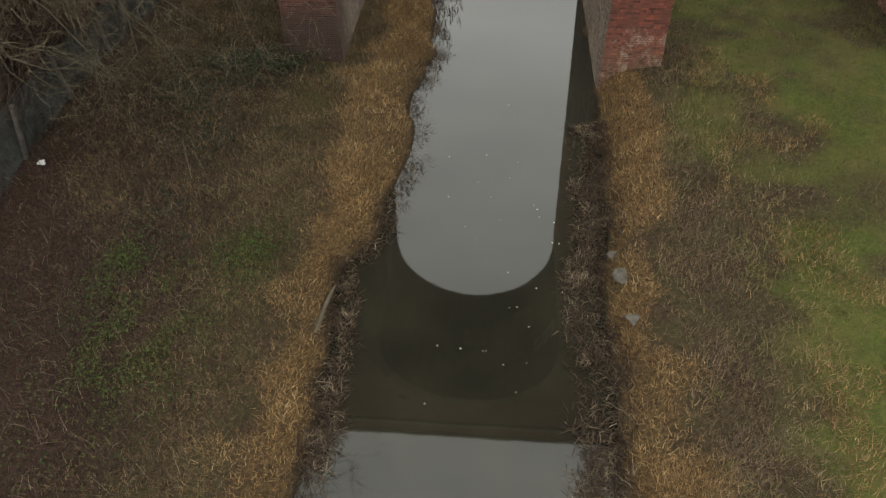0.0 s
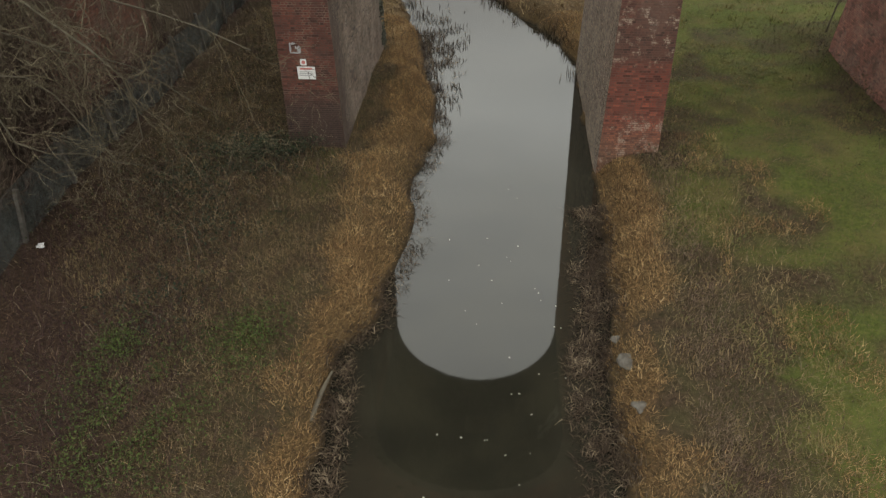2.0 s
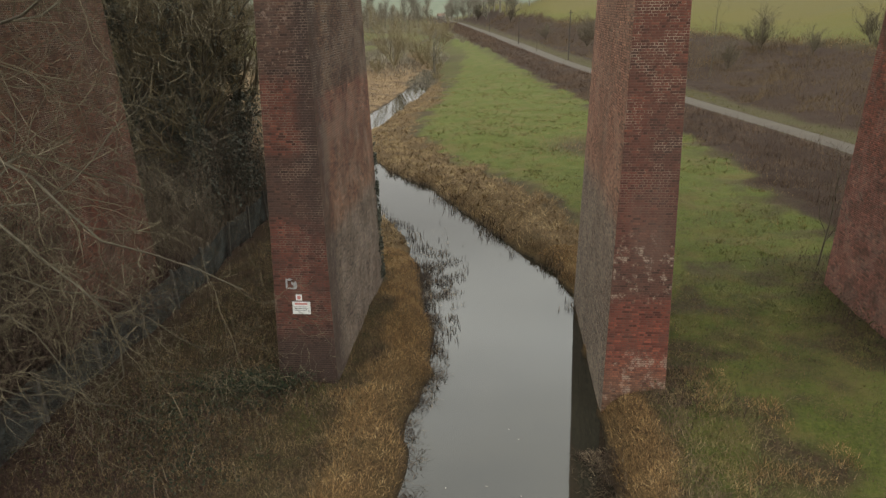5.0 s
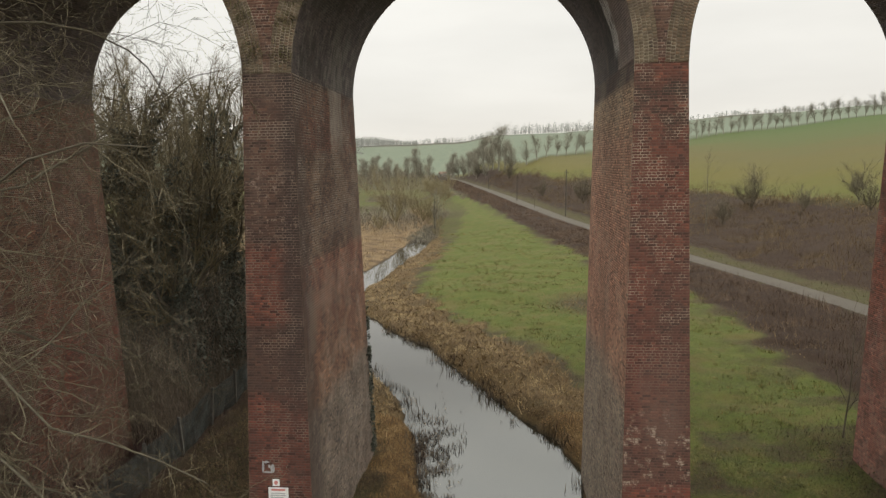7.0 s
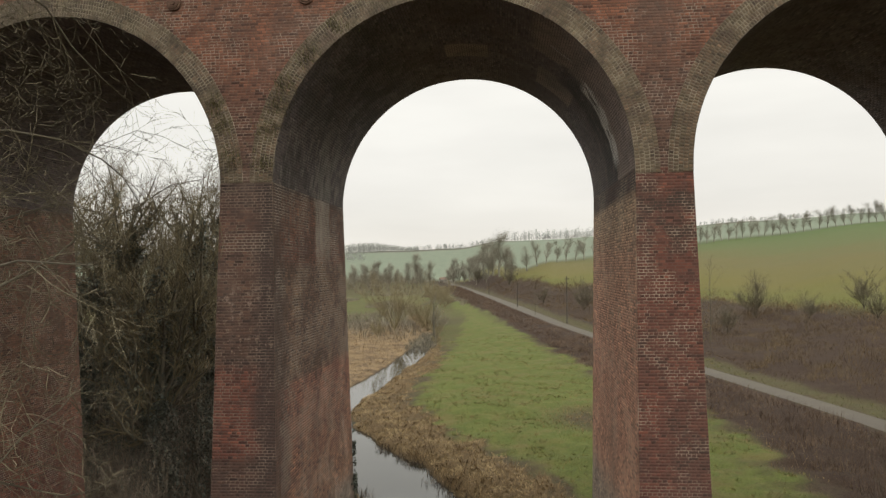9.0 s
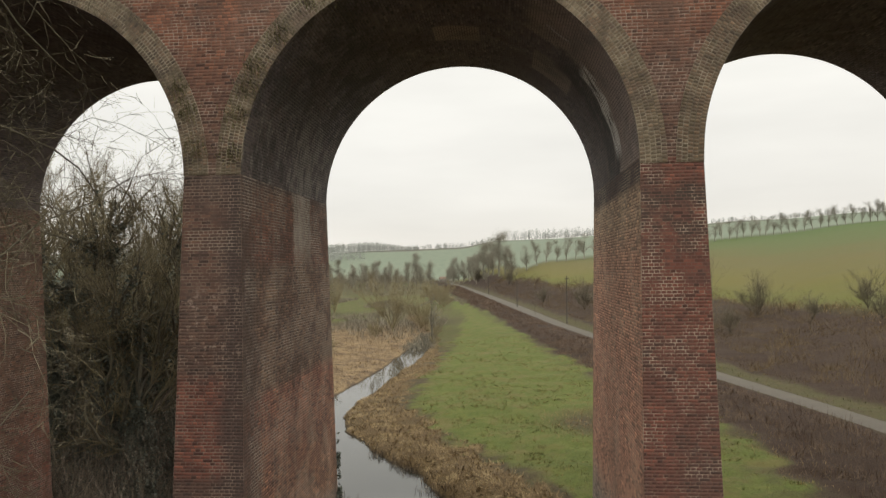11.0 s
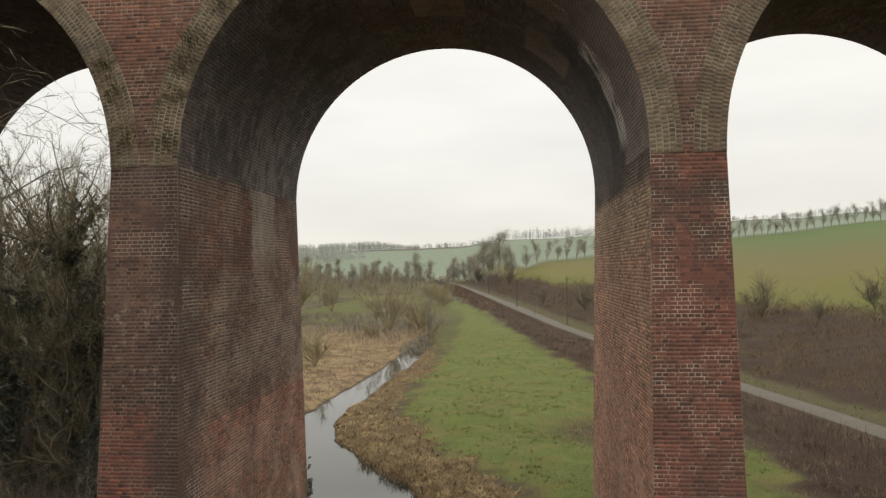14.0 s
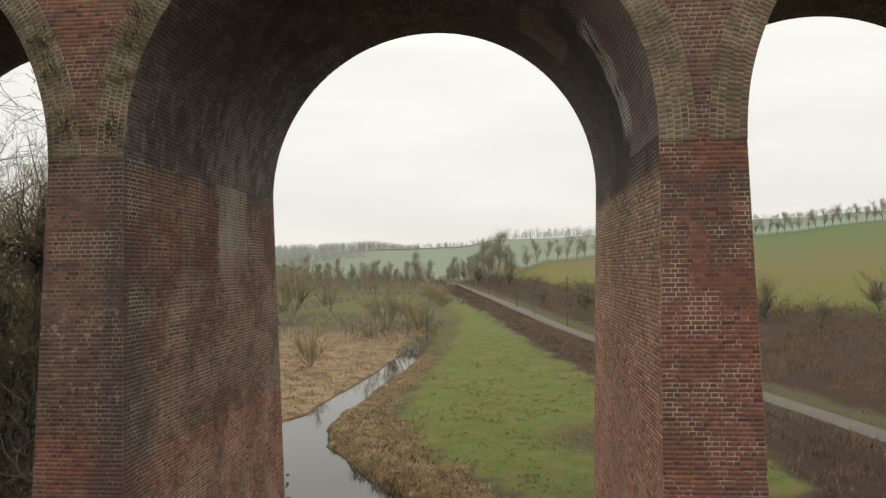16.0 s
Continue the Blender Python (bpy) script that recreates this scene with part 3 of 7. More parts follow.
def lp_extra(m, c, p):
    """A washed-out patch under the springing, drip streaks, and soot along the front corner."""
    rag = m.math("MULTIPLY", m.math("SUBTRACT", m.noise(2.6, 6, 0.75), 0.5), 1.1)
    yy, zz = m.math("ADD", p[1], rag), m.math("ADD", p[2], m.math("MULTIPLY", rag, 0.6))
    pale = m.math("MULTIPLY", m.math("MULTIPLY", m.range(yy, 24.9, 25.15), m.range(yy, 27.0, 26.6)), m.math("MULTIPLY", m.range(zz, 12.2, 13.2), m.range(p[2], 14.52, 14.46)))
    pale = m.math("MULTIPLY", pale, m.math("MULTIPLY", m.range(p[0], -7, -6.9), m.range(m.noise(4.5, 6, 0.8), 0.3, 0.55, 0.35, 1.0)))
    c = m.mix(m.math("MULTIPLY", pale, 0.9), c, (0.35, 0.3, 0.25))
    dark = m.math("MULTIPLY", m.range(yy, 26.7, 27.1), m.range(p[2], 11.5, 13.6))
    c = m.mix(m.math("MULTIPLY", dark, 0.55), c, (0.075, 0.05, 0.04))
    streak = m.math("MULTIPLY", m.range(m.noise(1.5, 5, 0.65, (1, 1.6, 0.16)), 0.52, 0.66), m.range(p[2], 5.0, 8.0))
    c = m.mix(m.math("MULTIPLY", streak, 0.55), c, (0.075, 0.052, 0.043))
    edge = m.math("MULTIPLY", m.range(m.math("ADD", p[1], m.math("MULTIPLY", m.noise(0.8, 5, 0.7), 1.6)), 23.2, 22.2), 0.75)
    return m.mix(edge, c, (0.06, 0.043, 0.036))


def lp_front_extra(m, c, p):
    soot = m.math("MULTIPLY", m.range(m.math("ADD", p[0], m.math("MULTIPLY", m.noise(1.1, 4), 0.7)), -5.75, -5.2), m.range(p[2], 3.0, 9.0, 0.25, 0.88))
    c = m.mix(soot, c, (0.042, 0.03, 0.026))
    salt = m.math("MULTIPLY", m.math("MULTIPLY", m.range(p[2], 9.9, 10.3), m.range(p[2], 12.3, 11.6)), m.math("MULTIPLY", m.range(m.noise(6.5, 3, 0.6), 0.57, 0.62), m.range(m.noise(0.9, 3), 0.4, 0.55)))
    return m.mix(m.math("MULTIPLY", salt, 0.6), c, (0.26, 0.19, 0.15))


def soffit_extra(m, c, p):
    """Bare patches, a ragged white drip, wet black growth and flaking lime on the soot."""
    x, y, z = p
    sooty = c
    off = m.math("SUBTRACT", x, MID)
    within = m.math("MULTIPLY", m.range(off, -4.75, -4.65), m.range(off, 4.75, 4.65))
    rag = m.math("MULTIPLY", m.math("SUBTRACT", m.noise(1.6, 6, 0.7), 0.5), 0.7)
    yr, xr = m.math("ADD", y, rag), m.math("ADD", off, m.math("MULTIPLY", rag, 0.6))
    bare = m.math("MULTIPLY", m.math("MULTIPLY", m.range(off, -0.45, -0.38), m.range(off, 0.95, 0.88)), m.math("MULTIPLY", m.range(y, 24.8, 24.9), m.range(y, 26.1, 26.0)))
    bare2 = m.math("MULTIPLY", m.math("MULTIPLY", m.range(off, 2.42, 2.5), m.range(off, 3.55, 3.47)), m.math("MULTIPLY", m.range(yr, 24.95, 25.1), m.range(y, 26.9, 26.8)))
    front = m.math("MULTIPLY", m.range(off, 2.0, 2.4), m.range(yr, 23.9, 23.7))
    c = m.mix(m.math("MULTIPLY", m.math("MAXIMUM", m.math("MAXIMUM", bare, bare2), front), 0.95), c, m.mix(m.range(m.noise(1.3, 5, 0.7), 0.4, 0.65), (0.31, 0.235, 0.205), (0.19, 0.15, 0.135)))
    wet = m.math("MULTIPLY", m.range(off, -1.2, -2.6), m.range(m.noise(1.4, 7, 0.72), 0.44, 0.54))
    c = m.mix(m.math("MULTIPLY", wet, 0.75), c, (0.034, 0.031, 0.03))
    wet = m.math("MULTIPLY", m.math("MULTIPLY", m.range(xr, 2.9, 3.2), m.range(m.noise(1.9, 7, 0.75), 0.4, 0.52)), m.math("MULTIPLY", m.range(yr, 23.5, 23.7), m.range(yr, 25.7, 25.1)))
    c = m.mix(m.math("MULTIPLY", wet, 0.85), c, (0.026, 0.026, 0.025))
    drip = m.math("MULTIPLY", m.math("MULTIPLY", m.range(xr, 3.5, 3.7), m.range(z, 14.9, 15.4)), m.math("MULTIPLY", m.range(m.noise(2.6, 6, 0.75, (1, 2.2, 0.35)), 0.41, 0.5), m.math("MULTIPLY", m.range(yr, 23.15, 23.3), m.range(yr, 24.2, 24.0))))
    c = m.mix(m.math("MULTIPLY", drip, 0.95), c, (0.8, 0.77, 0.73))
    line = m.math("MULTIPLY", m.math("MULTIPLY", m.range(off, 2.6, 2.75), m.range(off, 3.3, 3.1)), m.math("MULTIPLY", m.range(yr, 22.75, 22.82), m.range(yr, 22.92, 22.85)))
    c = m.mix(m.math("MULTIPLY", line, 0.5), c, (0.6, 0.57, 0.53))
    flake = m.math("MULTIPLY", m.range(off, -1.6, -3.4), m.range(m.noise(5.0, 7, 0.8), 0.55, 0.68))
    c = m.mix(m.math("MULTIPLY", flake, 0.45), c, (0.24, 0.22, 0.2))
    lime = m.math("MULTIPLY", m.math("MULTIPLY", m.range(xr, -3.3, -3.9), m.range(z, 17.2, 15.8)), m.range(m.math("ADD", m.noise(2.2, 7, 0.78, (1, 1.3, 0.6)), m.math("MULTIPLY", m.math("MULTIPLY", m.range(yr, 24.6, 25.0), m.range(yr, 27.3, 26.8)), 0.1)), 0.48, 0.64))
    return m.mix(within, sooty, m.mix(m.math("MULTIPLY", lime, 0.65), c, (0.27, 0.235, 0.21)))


def rp_front_extra(m, c, p):
    salt = m.math("MULTIPLY", m.math("MULTIPLY", m.range(p[2], 2.9, 3.4), m.range(p[2], 5.6, 4.6)), m.range(m.noise(3.2, 6, 0.7), 0.52, 0.66))
    low = m.math("MULTIPLY", m.range(p[2], 1.7, 1.2), m.range(m.noise(2.7, 6, 0.7), 0.5, 0.64))
    black = m.math("MULTIPLY", m.math("MULTIPLY", m.range(p[2], 12.0, 12.8), m.range(p[2], 14.35, 14.1)), m.math("MULTIPLY", m.range(m.noise(1.35, 6, 0.7), 0.47, 0.56), m.range(p[2], 13.9, 14.2, 1.0, 0.35)))
    c = m.mix(m.math("MULTIPLY", black, 0.8), c, (0.05, 0.038, 0.03))
    return m.mix(m.math("ADD", m.math("MULTIPLY", salt, 0.8), m.math("MULTIPLY", low, 0.65)), c, (0.4, 0.32, 0.25))


def ring_extra(m, c, p):
    """Black algae down the joints, thickest on the shaded rings."""
    k = m.math("MULTIPLY", m.range(m.noise(2.4, 7, 0.75), 0.42, 0.58), m.range(p[0], 0.5, -2.5, 0.45, 0.9))
    return m.mix(k, c, (0.05, 0.039, 0.028))


MAT_BRICK = {}
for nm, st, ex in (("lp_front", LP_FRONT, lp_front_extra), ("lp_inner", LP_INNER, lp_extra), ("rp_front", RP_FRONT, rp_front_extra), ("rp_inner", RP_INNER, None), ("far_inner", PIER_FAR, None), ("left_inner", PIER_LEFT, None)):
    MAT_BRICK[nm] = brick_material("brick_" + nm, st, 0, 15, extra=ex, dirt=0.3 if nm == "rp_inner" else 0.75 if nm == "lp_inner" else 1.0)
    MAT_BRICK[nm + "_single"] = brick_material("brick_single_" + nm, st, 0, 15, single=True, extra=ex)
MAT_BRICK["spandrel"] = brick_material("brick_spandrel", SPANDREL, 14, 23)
MAT_BRICK["ring"] = brick_material("brick_ring", [(14, (0.15, 0.098, 0.064)), (17, (0.14, 0.094, 0.062)), (20, (0.105, 0.076, 0.053))], 14, 20, mossy=0.5, extra=ring_extra)
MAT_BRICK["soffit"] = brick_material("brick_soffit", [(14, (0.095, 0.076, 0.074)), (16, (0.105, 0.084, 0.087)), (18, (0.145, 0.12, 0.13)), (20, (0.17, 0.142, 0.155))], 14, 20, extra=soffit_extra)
MORTAR = mortar_material("mortar", (0.31, 0.235, 0.185), (0.13, 0.068, 0.048), 0.0)
MORTAR_LP = mortar_material("mortar_dark_pointing", (0.19, 0.135, 0.105), (0.082, 0.045, 0.034), low=(1.2, 2.6), inner=(0.46, 0.38, 0.315), band=(-6.78, -5.5, 12.72, 13.22))
MORTAR_RP = mortar_material("mortar_pale_pointing", (0.36, 0.28, 0.215), (0.125, 0.06, 0.044), -0.015, low=(5.0, 9.5), inner=(0.46, 0.35, 0.25))
MORTAR_RING = mortar_material("lichened_ring_mortar", (0.27, 0.225, 0.165), (0.09, 0.07, 0.048))
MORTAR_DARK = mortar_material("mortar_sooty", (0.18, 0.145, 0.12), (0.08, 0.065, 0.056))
COPING = plain_material("weathered_coping_stone", (0.16, 0.15, 0.13), (0.26, 0.25, 0.22), 3.0, 0.9)

viaduct = tagged(new("viaduct"), "tall red-brick railway viaduct with weathered piers over a river", "viaduct")


def brick_set(cells, frame_of, rng):
    """Brick faces with bevelled sides from cells (u0, u1, v0, v1); frame_of maps (u, v, depth) arrays to places."""
    c = np.asarray(cells, float)
    j = JOINT / 2
    u0, u1, v0, v1 = c[:, 0] + j, c[:, 1] - j, c[:, 2] + j, c[:, 3] - j
    n = len(c)
    d = PROUD * (0.55 + 0.9 * rng.random(n))
    jit = (rng.random((n, 4)) - 0.5) * 0.005
    e = 0.003
    out = [frame_of(u0, v0, 0 * d - 0.002), frame_of(u1, v0, 0 * d - 0.002), frame_of(u1, v1, 0 * d - 0.002), frame_of(u0, v1, 0 * d - 0.002),
           frame_of(u0 + e + jit[:, 0], v0 + e, d), frame_of(u1 - e, v0 + e + jit[:, 1], d), frame_of(u1 - e + jit[:, 2], v1 - e, d), frame_of(u0 + e, v1 - e + jit[:, 3], d)]
    v = np.stack(out, 1).reshape(-1, 3)
    i = (np.arange(n) * 8)[:, None]
    f = np.stack([i + q for q in ([4, 5, 6, 7], [0, 1, 5, 4], [1, 2, 6, 5], [2, 3, 7, 6])], 1).reshape(-1, 4)
    return v, f


def bond(u_of, z0, z1, rng):
    """English bond: cells of stretcher and header courses between the edges u_of(z) = (left, right)."""
    cells = []
    k = 0
    z = z0
    while z < z1 - 0.02:
        a, b = u_of(z + COURSE / 2)
        w = 0.2285 if k % 2 == 0 else 0.1145
        if k % 7 == 5:
            w = 0.2285 if rng.random() < 0.5 else w
        off = (0.0 if k % 2 == 0 else -0.057) + rng.normal() * 0.01
        cuts = np.arange(a + off + w, b - 0.04, w)
        cuts = np.concatenate([[a], cuts[cuts > a + 0.04], [b]])
        for q in range(len(cuts) - 1):
            cells.append((cuts[q], cuts[q + 1], z, min(z + COURSE, z1)))
        z += COURSE
        k += 1
    return cells


def pier_core(bm, x, lift):
    """The tapered pier from below the ground to the springing."""
    zs = [-1.6, SPRING] + ([SPRING + lift] if lift else [])
    rings = []
    for z in zs:
        hw, yf = float(half_width(z)), float(face_y(z))
        yb = FRONT + BACK - yf
        rings.append([bm.verts.new((x + sx * hw, yy, z)) for sx, yy in ((-1, yf), (1, yf), (1, yb), (-1, yb))])
    for lo, hi in zip(rings, rings[1:]):
        for i in range(4):
            bm.faces.new((lo[i], lo[(i + 1) % 4], hi[(i + 1) % 4], hi[i]))
    bm.faces.new(rings[-1])
    bm.faces.new(rings[0][::-1])


def pier_front_frame(x, side):
    """side 0: the front face; -1, 1: the faces towards the openings."""
    if side == 0:
        return lambda u, v, d: np.stack([x + u, face_y(v) - d, v], 1)
    return lambda u, v, d: np.stack([x + side * (half_width(v) + d), u, v], 1)


PIER_PARTS = {}
for i, px_ in enumerate(PIER_X):
    bm = bmesh.new()
    pier_core(bm, px_, PIER_LIFT.get(i, 0.0))
    pier = part("pier", bm, {3: MORTAR_LP, 4: MORTAR_RP}.get(i, MORTAR), viaduct, "tapering brick pier with weathered bands and patched facing")
    PIER_PARTS[i] = pier
LP, RP = 3, 4
brick_rng = np.random.default_rng(21)


def face_edges(z):
    return -float(half_width(z)), float(half_width(z))


def depth_edges(z):
    yf = float(face_y(z))
    return yf, FRONT + BACK - yf


SINGLE_CELLS = {}
FRONT_CELLS = bond(face_edges, -0.75, SPRING, brick_rng)
SIDE_CELLS = bond(depth_edges, -0.75, SPRING, brick_rng)
for i in range(2, 6):
    x = PIER_X[i]
    nm = "lp" if i <= LP else "rp"
    front_cells, side_cells = FRONT_CELLS, SIDE_CELLS
    if i in PIER_LIFT:
        front_cells = bond(face_edges, -0.75, SPRING + PIER_LIFT[i], np.random.default_rng(23))
        side_cells = bond(depth_edges, -0.75, SPRING + PIER_LIFT[i], np.random.default_rng(24))
    single = [c for c in front_cells if i in (LP, RP) and 11.6 < c[2] < 13.9][:300]
    SINGLE_CELLS[i] = single
    taken = set(single)
    v, f = brick_set([c for c in front_cells if c not in taken], pier_front_frame(x, 0), brick_rng)
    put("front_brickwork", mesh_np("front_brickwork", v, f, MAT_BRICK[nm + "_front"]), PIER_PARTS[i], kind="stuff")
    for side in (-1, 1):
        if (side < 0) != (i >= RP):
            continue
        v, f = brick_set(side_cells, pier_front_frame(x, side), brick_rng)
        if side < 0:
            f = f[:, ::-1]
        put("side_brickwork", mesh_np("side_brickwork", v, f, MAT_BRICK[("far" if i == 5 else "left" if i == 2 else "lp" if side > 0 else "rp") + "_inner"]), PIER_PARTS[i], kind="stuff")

# arches: core barrel and spandrel walls, one per opening
NA = 132
ANG = np.linspace(np.pi, 0, NA + 1)


def arch_core(xc, wall_mat, i):
    bm = bmesh.new()
    f_lo, b_lo, f_hi, b_hi = [], [], [], []
    for a in ANG:
        xx, zz = xc + RADIUS * math.cos(a), SPRING + RADIUS * math.sin(a) + float(arch_lift(i, a))
        xt = xc - PITCH / 2 + PITCH * (1 - (a / math.pi))
        f_lo.append(bm.verts.new((xx, FRONT, zz)))
        b_lo.append(bm.verts.new((xx, BACK, zz)))
        f_hi.append(bm.verts.new((xt, FRONT, TOP)))
        b_hi.append(bm.verts.new((xt, BACK, TOP)))
    zl, zr = SPRING + PIER_LIFT.get(i, 0.0), SPRING + PIER_LIFT.get(i + 1, 0.0)
    fl, fr = bm.verts.new((xc - PITCH / 2, FRONT, zl)), bm.verts.new((xc + PITCH / 2, FRONT, zr))
    bl, br = bm.verts.new((xc - PITCH / 2, BACK, zl)), bm.verts.new((xc + PITCH / 2, BACK, zr))
    for q in range(NA):
        bm.faces.new((f_lo[q], f_lo[q + 1], f_hi[q + 1], f_hi[q]))
        bm.faces.new((b_lo[q + 1], b_lo[q], b_hi[q], b_hi[q + 1]))
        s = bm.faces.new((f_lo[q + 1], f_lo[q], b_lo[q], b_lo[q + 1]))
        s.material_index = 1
        bm.faces.new((f_hi[q], f_hi[q + 1], b_hi[q + 1], b_hi[q]))
    bm.faces.new((fl, f_lo[0], f_hi[0]))
    bm.faces.new((f_lo[-1], fr, f_hi[-1]))
    bm.faces.new((b_lo[0], bl, b_hi[0]))
    bm.faces.new((br, b_lo[-1], b_hi[-1]))
    ob = part("arch", bm, wall_mat, viaduct, "round brick arch with a soot-blackened underside")
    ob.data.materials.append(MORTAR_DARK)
    return ob


RINGS, RING_T = 5, 0.118
RING_OUT = RADIUS + RINGS * RING_T
ARCH_X = [MID + PITCH * i for i in range(-3, 4)]
for i, xc in enumerate(ARCH_X):
    arch = arch_core(xc, MORTAR, i)
    if not 1 <= i <= 5:
        continue
    # ring voussoirs on the front, proud of the spandrel
    cells = []
    for r in range(RINGS):
        rad = RADIUS + (r + 0.5) * RING_T
        n = int(math.pi * rad / COURSE)
        th = np.linspace(0, math.pi, n + 1) + (r % 2) * 0.004
        th[0], th[-1] = 0, math.pi
        cells += [(RADIUS + r * RING_T, RADIUS + (r + 1) * RING_T, th[q] * rad, th[q + 1] * rad, rad) for q in range(n)]
    c = np.array(cells)
    rad = c[:, 4]
    fr = lambda u, v, d, xc=xc, rad=rad, i=i: np.stack([xc + u * np.cos(v / rad), FRONT - 0.02 - d, SPRING + arch_lift(i, v / rad) * np.clip(v / rad * (np.pi - v / rad) * 2, 0, 1) + u * np.sin(v / rad)], 1)
    v, f = brick_set(c[:, :4], fr, brick_rng)
    put("ring_brickwork", mesh_np("ring_brickwork", v, f[:, ::-1], MAT_BRICK["ring"]), arch, "lichen-yellowed brick arch ring", kind="stuff")
    # backing of the ring, standing 2 cm out from the wall
    bm = bmesh.new()
    prev = None
    for a in ANG:
        row = [bm.verts.new((xc + rr * math.cos(a), yy, SPRING + float(arch_lift(i, a)) * min(a * (math.pi - a) * 2, 1) + rr * math.sin(a))) for rr, yy in ((RADIUS - 0.001, FRONT + 0.05), (RADIUS - 0.001, FRONT - 0.02), (RING_OUT, FRONT - 0.02), (RING_OUT, FRONT + 0.05))]
        if prev:
            for q in range(3):
                bm.faces.new((prev[q], prev[q + 1], row[q + 1], row[q]))
        prev = row
    part("arch_ring", bm, MORTAR_RING, arch, "yellow-grey lichened arch ring mortar")
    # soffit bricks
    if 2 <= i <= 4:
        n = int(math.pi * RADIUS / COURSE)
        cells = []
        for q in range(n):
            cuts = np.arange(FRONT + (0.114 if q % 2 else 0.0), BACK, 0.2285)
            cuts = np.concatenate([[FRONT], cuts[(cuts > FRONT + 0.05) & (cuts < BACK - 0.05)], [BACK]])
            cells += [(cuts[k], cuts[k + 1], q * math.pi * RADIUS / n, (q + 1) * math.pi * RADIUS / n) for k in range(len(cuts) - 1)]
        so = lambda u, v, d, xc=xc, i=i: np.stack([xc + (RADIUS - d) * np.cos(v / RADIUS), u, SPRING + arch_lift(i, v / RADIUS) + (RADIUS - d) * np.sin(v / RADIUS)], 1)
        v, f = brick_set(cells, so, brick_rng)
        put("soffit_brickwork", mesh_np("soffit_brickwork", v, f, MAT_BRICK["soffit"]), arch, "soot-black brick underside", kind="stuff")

# spandrel bricks over each pier, outside the rings
for i in range(2, 6):
    x = PIER_X[i]
    cells = []
    k = 0
    z = SPRING + PIER_LIFT.get(i, 0.0)
    while z < TOP - 0.06:
        zc = z + COURSE / 2 - SPRING
        reach = math.sqrt(max(RING_OUT ** 2 - zc ** 2, 0))
        a = -(PITCH / 2 - reach) if reach > 0 else -PITCH / 2
        b = -a
        if b - a > 0.03:
            w = 0.2285 if k % 2 == 0 else 0.1145
            cuts = np.arange(a + (0.0 if k % 2 else -0.05) + w, b - 0.04, w)
            cuts = np.concatenate([[a], cuts[cuts > a + 0.04], [b]])
            cells += [(cuts[q], cuts[q + 1], z, z + COURSE) for q in range(len(cuts) - 1)]
        z += COURSE
        k += 1
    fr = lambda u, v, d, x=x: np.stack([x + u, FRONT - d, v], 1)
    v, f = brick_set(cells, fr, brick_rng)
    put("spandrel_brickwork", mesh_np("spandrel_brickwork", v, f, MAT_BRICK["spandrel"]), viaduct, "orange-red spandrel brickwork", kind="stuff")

# string course, parapet and coping
xa, xb = ARCH_X[0] - PITCH / 2, ARCH_X[-1] + PITCH / 2
for yy, sgn in ((FRONT, -1), (BACK, 1)):
    bm = bmesh.new()
    box_bm(bm, (xa, min(yy, yy + sgn * 0.16), 21.45), (xb, max(yy, yy + sgn * 0.16), 21.7), 0.02)
    part("string_course", bm, COPING, viaduct, "weathered stone string course")
    bm = bmesh.new()
    box_bm(bm, (xa, min(yy + sgn * 0.14, yy - sgn * 0.4), TOP), (xb, max(yy + sgn * 0.14, yy - sgn * 0.4), TOP + 0.2), 0.03)
    part("coping", bm, COPING, viaduct, "weathered stone coping")
# end abutments
for x0, x1 in ((xa - 7, xa + 0.4), (xb - 0.4, xb + 7)):
    bm = bmesh.new()
    box_bm(bm, (x0, FRONT - 0.3, -1.5), (x1, BACK + 0.3, TOP + 0.1), 0.03)
    part("abutment", bm, MORTAR, viaduct, "plain brick end abutment")

# ---- ground cover ----
VEG = np.random.default_rng(77)


def scatter(n, x0, x1, y0, y1, weight):
    """Points of the ground, as thick as weight(x, y) from 0 to 1 says."""
    x, y = VEG.uniform(x0, x1, n), VEG.uniform(y0, y1, n)
    keep = VEG.random(n) < weight(x, y)
    x, y = x[keep], y[keep]
    return np.stack([x, y, surface(x, y) - 0.02], 1)


def tuft_heading(p, size, seed, loose=0.9):
    """Headings that run together in each tuft."""
    return vnoise(p[:, 0], p[:, 1], size, seed) * 14 + VEG.normal(0, loose, len(p))


def cover(name, pts, material, length, width, lean, droop, label, category, size=0.5, seed=31, loose=0.9):
    n = len(pts)
    u = lambda ab: VEG.uniform(ab[0], ab[1], n)
    if droop is None:
        v, f = slivers_np(pts, tuft_heading(pts, size, seed, loose), u(length), u(width), u(lean))
        return put(name, mesh_np(name, v, f, material), None, label, category, kind="stuff")
    v, f = blades_np(pts, tuft_heading(pts, size, seed, loose), u(length), u(width), u(lean), u(droop))
    return put(name, mesh_np(name, v, f, material), None, label, category, kind="stuff")


